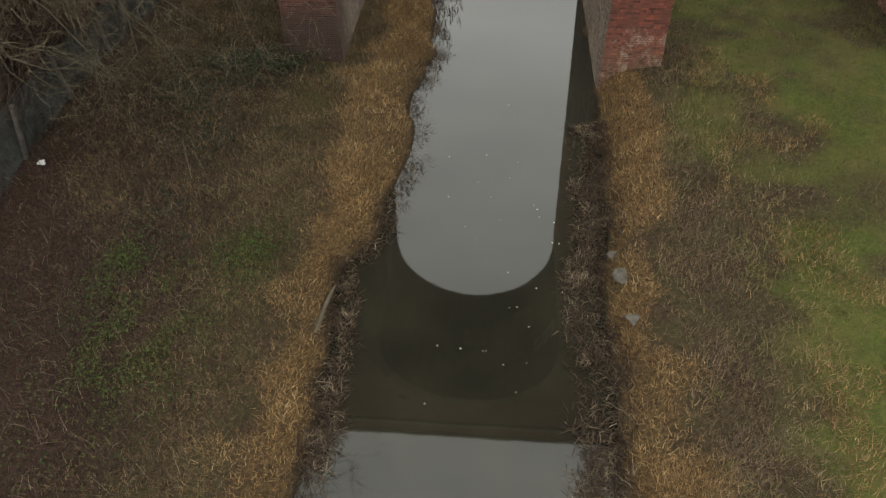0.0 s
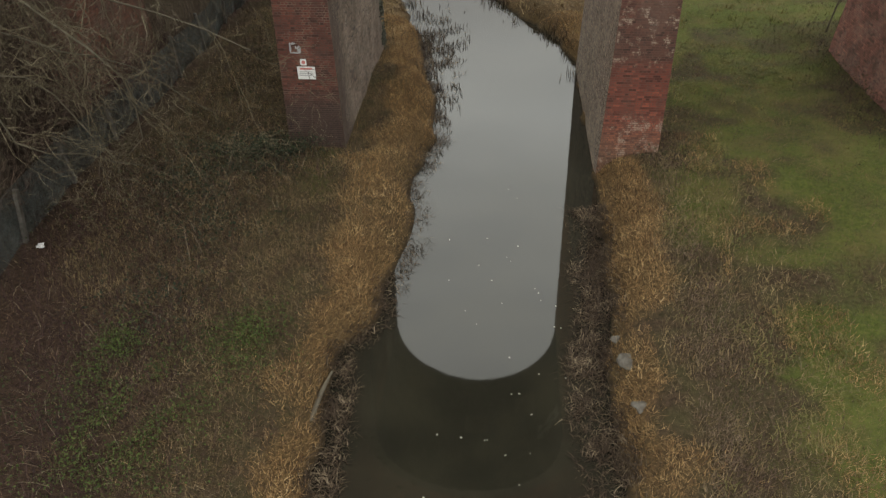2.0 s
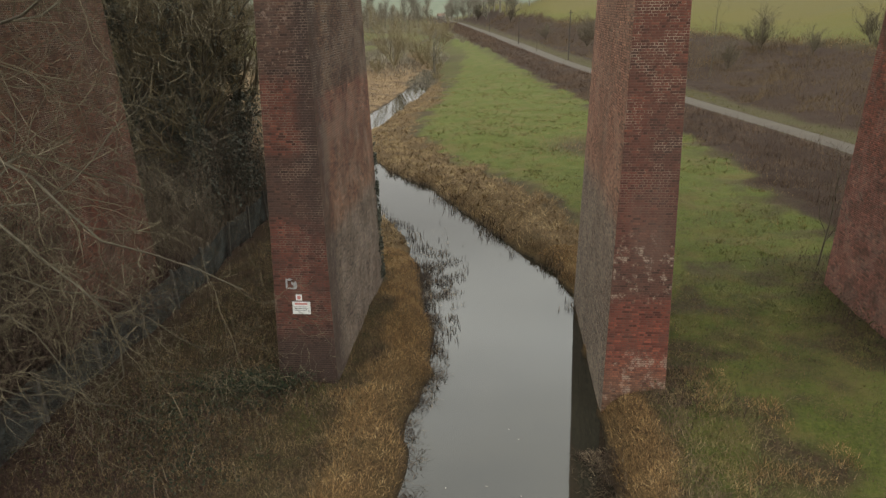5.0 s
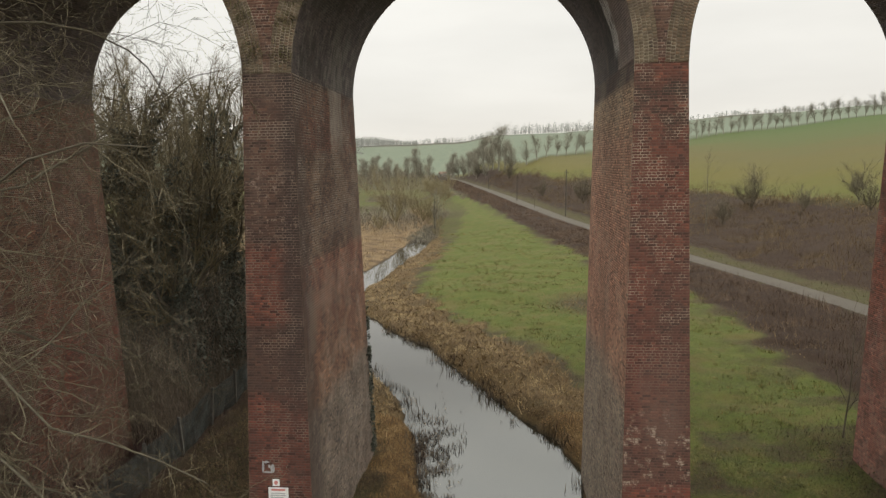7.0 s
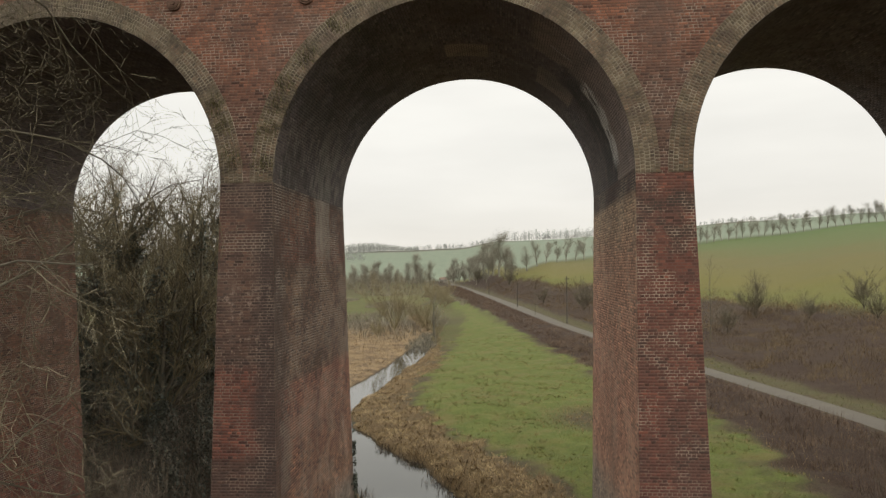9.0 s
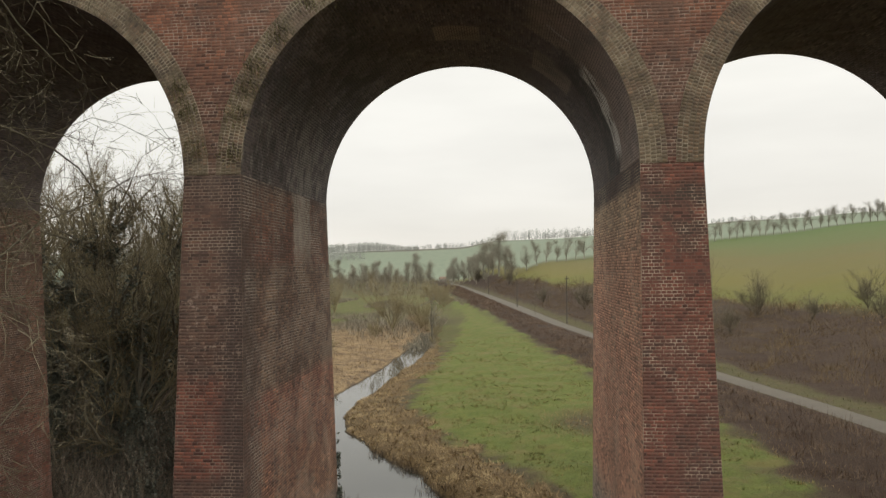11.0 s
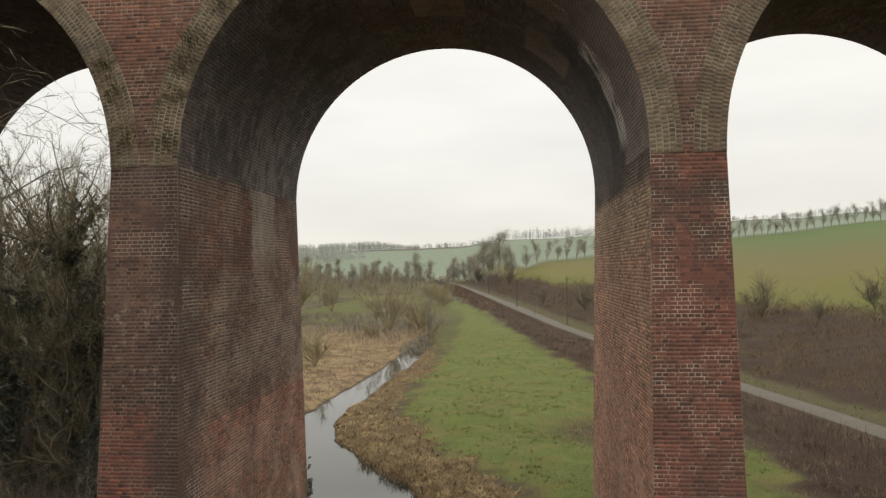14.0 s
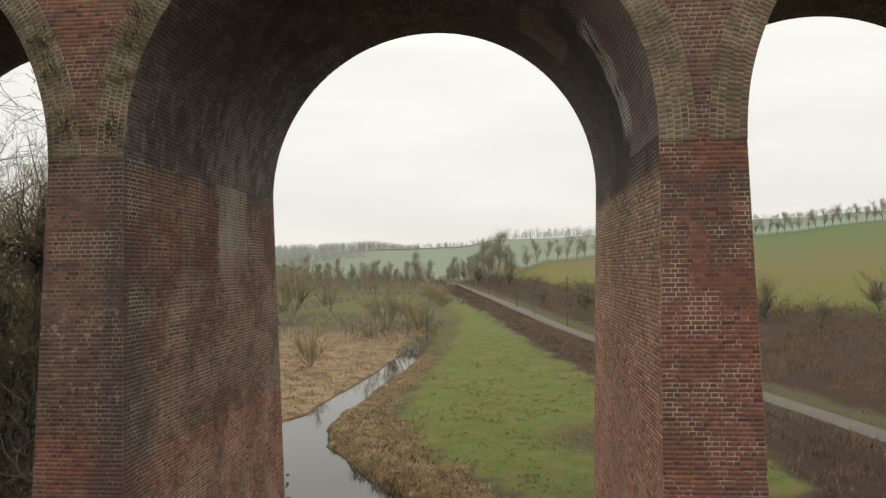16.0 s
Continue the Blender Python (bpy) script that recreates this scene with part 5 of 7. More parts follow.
gp = scatter(90000, 5, 110, 60, 240, lambda x, y: np.exp(-((polar(x, y)[1] - np.interp(polar(x, y)[0], [-5, 0, 4, 8, 20, 28, 40, 90], TOP_EDGE) + 1) / 6) ** 2) * (road_off(x, y) > 6) * (0.3 + 0.7 * vnoise(x, y, 4, 68)))
cover("field_margin", gp, FAR_STRAW, (0.4, 1.1), (0.04, 0.09), (0.3, 0.95), (0, 0.6), "bleached dead grass along the edge of the hill field", "dry grass", 1.5, 58, 2.0)
put("slope_scrub", mesh_np("slope_scrub", v, f, SCRUB), None, "tangled brown winter scrub on the slope above the lane", "scrub", kind="stuff")
THICKET = plant_material("thicket_stem", [(0, (0.1, 0.074, 0.056)), (0.5, (0.18, 0.136, 0.1)), (0.85, (0.25, 0.195, 0.145)), (1, (0.36, 0.29, 0.215))], 0.4, 0.5)
# grey-brown saplings and climbers standing just behind the viaduct
tp = scatter(62000, -18, -9.4, 29.8, 44, lambda x, y: (bank(x, y) > 2.6) * ((x < -13.5) | (y > 38.5)) * (0.25 + 0.75 * vnoise(x, y, 1.4, 82)))
tp[:, 2] += VEG.random(len(tp)) * 8.0 * (0.4 + 0.6 * vnoise(tp[:, 0], tp[:, 1], 1.6, 83)) * smooth(-8.8, -11.5, tp[:, 0])
v, f = slivers_np(tp, VEG.uniform(0, 6.3, len(tp)), VEG.uniform(0.4, 1.5, len(tp)), VEG.uniform(0.01, 0.022, len(tp)), VEG.uniform(0.15, 0.97, len(tp)))
put("thicket", mesh_np("thicket", v, f, plant_material("grey_sapling_stem", [(0, (0.085, 0.066, 0.051)), (0.5, (0.16, 0.126, 0.096)), (0.85, (0.24, 0.195, 0.15)), (1, (0.36, 0.3, 0.23))], 0.35, 0.7)), None, "grey-brown tangle of saplings and climbers behind the viaduct", "thicket", kind="stuff")
# young copse closing the view behind the ivy-clad trees
cp = scatter(12000, -60, -17, 46, 66, lambda x, y: (bank(x, y) > 3.5) * smooth(-17, -21, x + 0.5 * (y - 52)))
v, f = slivers_np(cp, VEG.uniform(0, 6.3, len(cp)), VEG.uniform(3, 7.5, len(cp)), VEG.uniform(0.03, 0.06, len(cp)), VEG.uniform(0.02, 0.35, len(cp)))
put("copse", mesh_np("copse", v, f, THICKET), None, "dense young copse of bare stems behind the viaduct", "copse", kind="stuff")
# thicket behind the fence, under the ivy-clad trees
tp = scatter(60000, -34, -9.5, 29.5, 56, lambda x, y: (bank(x, y) > 3) * ((x < -13.6) | (y > 39)) * (0.4 + 0.6 * vnoise(x, y, 2, 66)))
v, f = slivers_np(tp, VEG.uniform(0, 6.3, len(tp)), VEG.uniform(0.6, 2.4, len(tp)) * (1 + 0.9 * (tp[:, 1] > 30) * vnoise(tp[:, 0], tp[:, 1], 2.5, 69)), VEG.uniform(0.014, 0.032, len(tp)), VEG.uniform(0.1, 0.95, len(tp)))
put("thicket", mesh_np("thicket", v, f, THICKET), None, "dark thicket of brambles and saplings under the trees", "thicket", kind="stuff")
tp = scatter(44000, -34, -13.8, 5, 30, lambda x, y: 0.4 + 0.6 * vnoise(x, y, 2, 66))
v, f = slivers_np(tp, VEG.uniform(0, 6.3, len(tp)), VEG.uniform(0.5, 2.2, len(tp)), VEG.uniform(0.014, 0.03, len(tp)), VEG.uniform(0.2, 0.97, len(tp)))
tall = scatter(230000, -25, -13.6, 11.5, 20.8, lambda x, y: smooth(11.5, 15, y) * (0.3 + 0.7 * vnoise(x, y, 1.5, 75)))
tall[:, 2] += VEG.random(len(tall)) ** 1.15 * 6.8 * smooth(13, 19, tall[:, 1]) * (0.55 + 0.45 * vnoise(tall[:, 0], tall[:, 1], 1.3, 81))
v2, f2 = slivers_np(tall, VEG.uniform(0, 6.3, len(tall)), VEG.uniform(0.4, 1.2, len(tall)), VEG.uniform(0.007, 0.016, len(tall)), VEG.uniform(0.3, 0.99, len(tall)))
put("thicket", mesh_np("thicket", v2, f2, plant_material("rusty_thicket", [(0, (0.026, 0.018, 0.014)), (0.4, (0.06, 0.041, 0.031)), (0.8, (0.1, 0.072, 0.052)), (1, (0.2, 0.155, 0.112))], 0.3, 0.6)), None, "tall rusty-brown thicket crowding the foot of the pier", "thicket", kind="stuff")
put("thicket", mesh_np("thicket", v, f, BRAMBLE), None, "dark reddish bramble thicket in the wood beyond the fence", "thicket", kind="stuff")

# ---- trees ----
BARK = plant_material("bark", [(0, (0.06, 0.05, 0.04)), (0.5, (0.11, 0.095, 0.07)), (1, (0.17, 0.15, 0.105))], 0.3, 2.0)
TWIG = plant_material("twig", [(0, (0.07, 0.058, 0.042)), (0.5, (0.125, 0.105, 0.074)), (1, (0.2, 0.175, 0.115))], 0.2, 1.0)
WILLOW = plant_material("willow_twig", [(0, (0.15, 0.118, 0.07)), (0.6, (0.23, 0.19, 0.11)), (1, (0.31, 0.262, 0.16))], 0.2, 1.0)
# far trees: distance haze is put into this twig colour by paling it
HAZED_FARTWIG = plant_material("hazed_far_twig", [(0, (0.165, 0.15, 0.115)), (0.6, (0.235, 0.215, 0.17)), (1, (0.31, 0.285, 0.23))], 0.2, 0.3)
IVYTWIG = plant_material("olive_twig", [(0, (0.105, 0.086, 0.052)), (0.5, (0.172, 0.14, 0.083)), (1, (0.265, 0.215, 0.13))], 0.3, 0.6)


def turned(d, angle, rng):
    """d turned by about that many radians to any side."""
    a = np.cross(d, rng.normal(size=3))
    a /= np.linalg.norm(a) + 1e-9
    return d * math.cos(angle) + a * math.sin(angle)


def grow(rng, out, p, d, length, r, level, spec):
    """One limb and all that springs from it; out[level] gathers (points, radii, sides)."""
    seg = spec["seg"][level]
    pts, d = [np.array(p, float)], np.array(d, float)
    for k in range(seg):
        d = d + rng.normal(size=3) * spec["wander"][level] + np.array([0, 0, spec["rise"][level]]) * (0.4 + k / seg)
        d /= np.linalg.norm(d)
        pts.append(pts[-1] + d * length / seg)
    last = level == len(spec["seg"]) - 1
    rad = r * (1 - np.linspace(0, 1, seg + 1) * (0.72 if not last else 0.8))
    out[level].append((pts, rad, spec["sides"][level]))
    if last:
        return
    pts = np.array(pts)
    for q in range(spec["kids"][level]):
        t = rng.uniform(spec["bare"][level], 1.0) if q else 1.0
        i = min(int(t * seg), seg - 1)
        at = pts[i] + (pts[i + 1] - pts[i]) * (t * seg - i)
        dd = (pts[i + 1] - pts[i])
        dd = turned(dd / np.linalg.norm(dd), spec["angle"][level] * rng.uniform(0.5, 1.2) * (1 if q else 0.4), rng)
        grow(rng, out, at, dd, length * spec["short"][level] * rng.uniform(0.6, 1.15) * (1.1 - 0.35 * t), max(r * (1 - 0.72 * t) * spec["thin"][level], spec["least"]), level + 1, spec)


def ribbons_np(paths):
    """Fine twigs as flat tapering ribbons, turned every way."""
    g = np.random.default_rng(len(paths))
    p = np.array([[q[0], q[len(q) // 2], q[-1]] for q, _, _ in paths])
    r = np.array([rad[0] for _, rad, _ in paths])
    d = p[:, 2] - p[:, 0]
    u = np.cross(d, g.normal(size=d.shape))
    u *= (r / (np.linalg.norm(u, axis=1) + 1e-9))[:, None]
    v = np.stack([p[:, 0] - u, p[:, 0] + u, p[:, 1] + u * 0.7, p[:, 1] - u * 0.7, p[:, 2] + u * 0.12, p[:, 2] - u * 0.12], 1).reshape(-1, 3)
    b = (np.arange(len(p)) * 6)[:, None]
    return v, np.stack([b + [0, 1, 2, 3], b + [3, 2, 4, 5]], 1).reshape(-1, 4)


def twig_haze(tree, tips, seed, n, length, width, material, label, loose=0.1):
    """The finest twigs of a crown, springing from the tips of its boughs."""
    g = np.random.default_rng(seed)
    at = tips[g.integers(0, len(tips), n)] + g.normal(0, loose, (n, 3))
    v, f = slivers_np(at, g.uniform(0, 6.3, n), g.uniform(length[0], length[1], n), g.uniform(width[0], width[1], n), np.clip(np.abs(g.normal(0.55, 0.32, n)), 0.02, 0.99))
    return put("twig_haze", mesh_np("twig_haze", v, f, material), tree, label)


def tree_thing(name, out, split, bark, twig, label, category="tree", group=""):
    """A tree from its limbs: trunk and boughs in one part, twigs in another."""
    root = tagged(new(name), label, category, group)
    v, f = tubes_np(sum(out[:split], []))
    smooth_shade(put("trunk", mesh_np("trunk", v, f, bark), root))
    v, f = tubes_np(sum(out[split:-1], []))
    v2, f2 = ribbons_np(out[-1])
    put("crown", mesh_np("crown", np.concatenate([v, v2]), np.concatenate([f, f2 + len(v)]), twig), root)
    return root


# the bare tree whose boughs hang in front of the arches
rng = np.random.default_rng(5)
out = [[], [], [], [], []]
ash = dict(seg=(8, 9, 6, 4, 2), wander=(0.06, 0.3, 0.4, 0.4, 0.35), rise=(0.05, -0.05, -0.17, -0.06, 0.12), sides=(10, 6, 4, 3, 3), kids=(0, 16, 8, 4, 0), bare=(0.3, 0.15, 0.15, 0.15, 0), angle=(0.9, 0.8, 0.7, 0.7, 0.6),
           short=(0.6, 0.44, 0.48, 0.5, 0.5), thin=(0.5, 0.4, 0.5, 0.6, 0.6), least=0.006)
tx, ty = -14.6, 16.2
tz = float(surface(np.array([tx]), np.array([ty]))[0]) - 0.1
trunk = [np.array([tx, ty, tz]) + np.array([0.25 * math.sin(k), 0.2 * math.cos(k * 1.3), 2.3 * k]) for k in range(9)]
out[0].append((trunk, np.linspace(0.34, 0.06, 9), 10))
for z, yaw, tilt, ln in ((5.0, -12, 8, 6.0), (5.4, 22, 12, 7.0), (6.6, -28, 15, 7.4), (7.6, 5, 18, 8.2), (8.6, 40, 15, 6.8), (9.4, -8, 22, 8.4), (10.6, 18, 24, 8.4), (11.8, -20, 28, 8.0), (12.6, 12, 26, 8.4),
                         (13.6, 38, 30, 7.2), (14.4, -2, 30, 8.2), (15.4, 20, 36, 7.6), (16.2, -24, 42, 6.4), (17.2, 8, 52, 6.2), (6.0, 150, 30, 6.0), (9.0, 205, 30, 6.5), (12.0, 120, 35, 6.0), (5.2, -30, 5, 6.6), (5.8, 8, 6, 7.4), (6.4, 35, 4, 7.4), (7.2, -15, 8, 7.8), (8.2, 18, 10, 8.0), (9.8, -32, 14, 7.8), (10.2, 4, 16, 8.2), (8.0, -95, 20, 6.2), (11.0, -75, 25, 6.6), (13.0, 250, 35, 6), (7.0, 85, 20, 5.5)):
    k = min(z / 2.3, 7.9)
    at = trunk[int(k)] + (trunk[int(k) + 1] - trunk[int(k)]) * (k % 1)
    d = (math.cos(radians(yaw)) * math.cos(radians(tilt)), math.sin(radians(yaw)) * math.cos(radians(tilt)), math.sin(radians(tilt)))
    grow(rng, out, at, d, ln * (1.04 if z < 7 else 1.22), 0.036 if z < 7.0 else 0.05, 1, ash)
ASH_TWIG = plant_material("ash_twig", [(0, (0.055, 0.045, 0.029)), (0.5, (0.105, 0.086, 0.055)), (0.85, (0.17, 0.144, 0.094)), (1, (0.28, 0.24, 0.168))], 0.2, 1.0)
ASH_BARK = plant_material("lichened_ash_bark", [(0, (0.06, 0.05, 0.036)), (0.5, (0.105, 0.09, 0.065)), (1, (0.18, 0.158, 0.118))], 0.4, 1.5)
tree_thing("ash_tree", out, 2, ASH_BARK, ASH_TWIG, "bare grey ash tree with long drooping boughs beside the fence")

# bare trees in the wood beyond the fence
wood = dict(seg=(7, 5, 4, 2), wander=(0.05, 0.16, 0.2, 0.24), rise=(0.08, 0.07, 0.06, 0.08), sides=(8, 5, 3, 3), kids=(14, 7, 5, 0), bare=(0.25, 0.2, 0.2, 0), angle=(0.7, 0.7, 0.7, 0.6),
            short=(0.42, 0.5, 0.55, 0.5), thin=(0.5, 0.5, 0.6, 0.5), least=0.011)


def bare_tree(name, seed, x, y, tall, r, spec, bark, twig, label, group="", category="tree", lean=(0, 0), scale_r=1.0):
    g = np.random.default_rng(seed)
    o = [[], [], [], []]
    z = float(surface(np.array([x]), np.array([y]))[0]) - 0.1
    grow(g, o, (0, 0, 0), (lean[0], lean[1], 1), tall, r, 0, spec)
    t = tree_thing(name, o, 2, bark, twig, label, category, group)
    t.matrix_basis = pose(x, y, z)
    return t


WOOD_LABEL = "tall bare tree in the wood behind the fence"
w1 = bare_tree("woodland_tree", 11, -20.5, 24.5, 15, 0.26, wood, BARK, TWIG, WOOD_LABEL, "woodland trees")
w2 = bare_tree("woodland_tree", 12, -19.0, 12.0, 14, 0.24, wood, BARK, TWIG, WOOD_LABEL, "woodland trees")
for x, y, rz in ((-26, 19, 70), (-25.5, 30, 190), (-31, 38, 20), (-36, 26, 120), (-25.5, 53.5, 10), (-24, 49, 130), (-28.5, 52, 220), (-27, 56, 40), (-33, 47, 80), (-25, 51, 300), (-26.5, 45, 0), (-24.5, 46, 170)):
    copy_thing(w1 if rz > 60 else w2, pose(x, y, float(surface(np.array([x]), np.array([y]))[0]) - 0.1, 0, 0, rz))


# ivy-clad trees behind the viaduct
def ivy_tree(seed, x, y, tall, r, ivy_top, spread_r, n, lean=(0, 0)):
    tall, spread_r, ivy_top = tall * 1.12, spread_r * 1.15, ivy_top * 0.8
    t = bare_tree("ivy_clad_tree", seed, x, y, tall, r, ivy_spec, BARK, IVYTWIG, "bare-topped tree wrapped in dark ivy behind the viaduct", "ivy-clad trees", lean=lean)
    g = np.random.default_rng(seed + 500)
    o = [[], [], [], []]
    grow(np.random.default_rng(seed), o, (0, 0, 0), (lean[0], lean[1], 1), tall, r, 0, ivy_spec)
    t_limbs = o[1]
    h = (0.16 + 0.84 * g.beta(1.4, 1.3, n)) * ivy_top
    lump = 0.55 + 0.75 * np.abs(np.sin(h * 1.3 + seed)) * (0.6 + 0.4 * np.sin(h * 3.1 + seed * 2))
    rad = spread_r * lump * np.sqrt(g.uniform(0.1, 1, n)) * np.clip((ivy_top + 0.8 - h) / 3.5, 0.2, 1)
    a = g.uniform(0, 2 * np.pi, n)
    rad = rad * (0.75 + 0.35 * np.sin(a * 3 + h * 1.7 + seed))
    p = np.stack([rad * np.cos(a) + lean[0] * h, rad * np.sin(a) + lean[1] * h, h], 1)
    v, f = leaves_np(p, (0.07, 0.17), 0.2)
    limb = np.array([q for path in t_limbs for q in np.array(path[0])[:4]])
    pick = limb[g.integers(0, len(limb), n // 4)] + g.normal(0, 0.16, (n // 4, 3))
    v2, f2 = leaves_np(pick, (0.09, 0.2), 0.2)
    v, f = np.concatenate([v, v2]), np.concatenate([f, f2 + len(v)])
    put("ivy", mesh_np("ivy", v, f, IVY), t, "dark evergreen ivy")
    tips = np.array([q for path in o[2] for q in np.array(path[0])[1:]])
    twig_haze(t, tips, seed + 900, 3600, (0.2, 0.7), (0.007, 0.014), IVYTWIG, "fine brown twigs")
    return t


ivy_spec = dict(seg=(8, 7, 5, 2), wander=(0.07, 0.22, 0.26, 0.26), rise=(0.08, 0.07, 0.07, 0.07), sides=(9, 5, 3, 3), kids=(17, 10, 7, 0), bare=(0.35, 0.2, 0.15, 0), angle=(0.62, 0.62, 0.62, 0.5),
                short=(0.42, 0.46, 0.5, 0.5), thin=(0.72, 0.55, 0.55, 0.5), least=0.0085)
for seed, x, y, tall, r, top, sr, n, lean in ((31, -14.3, 38.5, 12.5, 0.3, 11, 1.5, 4000, (0.0, 0)), (32, -17.8, 42.5, 12.8, 0.34, 12, 1.9, 10000, (-0.05, 0)), (33, -19.0, 39.0, 13, 0.34, 12, 1.9, 10000, (0.03, 0)),
                                              (34, -22.2, 43.0, 13.5, 0.3, 11.5, 1.8, 9000, (0.0, 0)), (35, -14.8, 33.6, 9.5, 0.2, 8.5, 1.2, 2500, (0.0, 0)), (36, -25.5, 39.0, 13, 0.3, 12, 1.9, 9500, (-0.02, 0)), (37, -16.0, 35.0, 10, 0.22, 9, 1.6, 6000, (-0.04, 0)),
                                              (38, -19.8, 35.0, 10.5, 0.22, 9.5, 1.6, 8000, (0.02, 0)), (39, -20.6, 47.5, 13.5, 0.3, 10, 1.6, 7000, (0.02, 0)), (40, -29, 42, 13, 0.3, 11, 1.9, 8000, (0, 0)), (46, -14.6, 36.4, 11.5, 0.24, 9.5, 1.6, 3500, (0.01, 0)), (47, -23.6, 37.0, 12, 0.26, 10.5, 1.8, 8000, (0, 0)), (48, -17.6, 37.4, 12.5, 0.28, 10, 1.8, 8000, (0, 0)), (50, -21.3, 37.6, 12.5, 0.28, 12.5, 1.9, 9500, (-0.02, 0))):
    ivy_tree(seed, x, y, tall, r, top, sr, n, lean)

# broad bare crowns among them
oak_spec = dict(seg=(7, 7, 5, 2), wander=(0.06, 0.16, 0.22, 0.24), rise=(0.06, 0.12, 0.1, 0.1), sides=(9, 6, 4, 3), kids=(13, 11, 5, 0), bare=(0.45, 0.25, 0.2, 0), angle=(0.85, 0.6, 0.6, 0.5),
                short=(0.55, 0.42, 0.45, 0.5), thin=(0.6, 0.5, 0.6, 0.5), least=0.012)
for seed, x, y, tall in ((123, -24.6, 46.0, 15.0), (124, -29.5, 48.0, 15.5), (126, -33.0, 52.0, 16.0)):
    t = bare_tree("woodland_tree", seed, x, y, tall, 0.36, oak_spec, IVYTWIG, IVYTWIG, "tall mossy bare tree with a broad twiggy crown", "mossy trees")
    g = np.random.default_rng(seed)
    o = [[], [], [], []]
    grow(g, o, (0, 0, 0), (0, 0, 1), tall, 0.36, 0, oak_spec)
    tips = np.array([q for path in o[2] for q in np.array(path[0])[2:]])
    twig_haze(t, tips, seed + 900, 4500, (0.2, 0.7), (0.007, 0.014), IVYTWIG, "fine bare twigs")

# riverside willows and bushes
willow_spec = dict(seg=(2, 7, 4, 2), wander=(0.05, 0.07, 0.12, 0.16), rise=(0.02, 0.045, 0.09, 0.1), sides=(6, 5, 3, 3), kids=(17, 13, 7, 0), bare=(0.3, 0.22, 0.15, 0), angle=(0.55, 0.42, 0.5, 0.5),
                   short=(10.5, 0.42, 0.5, 0.5), thin=(0.42, 0.5, 0.7, 0.5), least=0.016)
w0 = bare_tree("willow", 41, -21.4, 141.5, 1.0, 0.28, willow_spec, WILLOW, WILLOW, "many-stemmed bare willow on the river bank", "riverside willows")
w = bare_tree("willow_bush", 42, -23.6, 96.0, 0.5, 0.13, dict(willow_spec, short=(9.0, 0.42, 0.5, 0.5), angle=(0.75, 0.42, 0.5, 0.5), least=0.014), WILLOW, WILLOW, "small twiggy bare willow bush in dead grass", "riverside bushes", "bush")
for tree, seed, n, ln in ((w0, 84, 4200, (0.4, 1.4)), (w, 85, 2000, (0.3, 0.9))):
    tips = np.array([p.co[:] for ob in tree.children if ob.name.startswith("crown") for p in ob.data.vertices])
    twig_haze(tree, tips[tips[:, 2] > tips[:, 2].max() * 0.25], seed, n, ln, (0.014, 0.03), WILLOW, "fine ochre twigs", 0.2)
for x, y, rz, s in ((-17.0, 152, 40, 1.35), (-15.4, 147, 100, 0.9), (-23.2, 132, 10, 0.6), (-12.6, 133, 160, 0.6), (-11.2, 121.5, 30, 0.35), (-20, 226, 200, 1.2), (-24, 240, 120, 1.3), (-17.5, 215, 70, 0.9), (-27, 268, 20, 1.3), (-22, 285, 250, 1.2)):
    copy_thing(w, pose(x, y, float(surface(np.array([x]), np.array([y]))[0]) - 0.1, 0, 0, rz) @ Matrix.Scale(s, 4))
for x, y, rz, s in ((-54, 187, 130, 1.35), (-60, 196, 20, 1.2), (-47.5, 199, 250, 0.9)):
    copy_thing(w0, pose(x, y, float(surface(np.array([x]), np.array([y]))[0]) - 0.1, 0, 0, rz) @ Matrix.Scale(s, 4))
alder_spec = dict(wood, kids=(12, 7, 5, 0), least=0.02)
bare_tree("riverside_tree", 43, -11.6, 122.5, 6.5, 0.3, alder_spec, BARK, HAZED_FARTWIG, "small leafless tree with a dark trunk at the river's edge")
s = bare_tree("sapling", 44, 14.4, 31.5, 4.6, 0.045, dict(wood, kids=(10, 5, 3, 0), least=0.006), BARK, TWIG, "thin leafless sapling beside the brick pier", "saplings")
for x, y, rz, sc in ((30.5, 108, 50, 2.1), (72, 128, 90, 1.5), (66, 106, 10, 1.6), (45, 110, 200, 1.1), (25, 130, 300, 1.3), (8, 172, 60, 1.4)):
    copy_thing(s, pose(x, y, float(surface(np.array([x]), np.array([y]))[0]) - 0.1, 0, 0, rz) @ Matrix.Scale(sc, 4))
# rows of trees on the hill, trees across the valley, and woods on the skyline



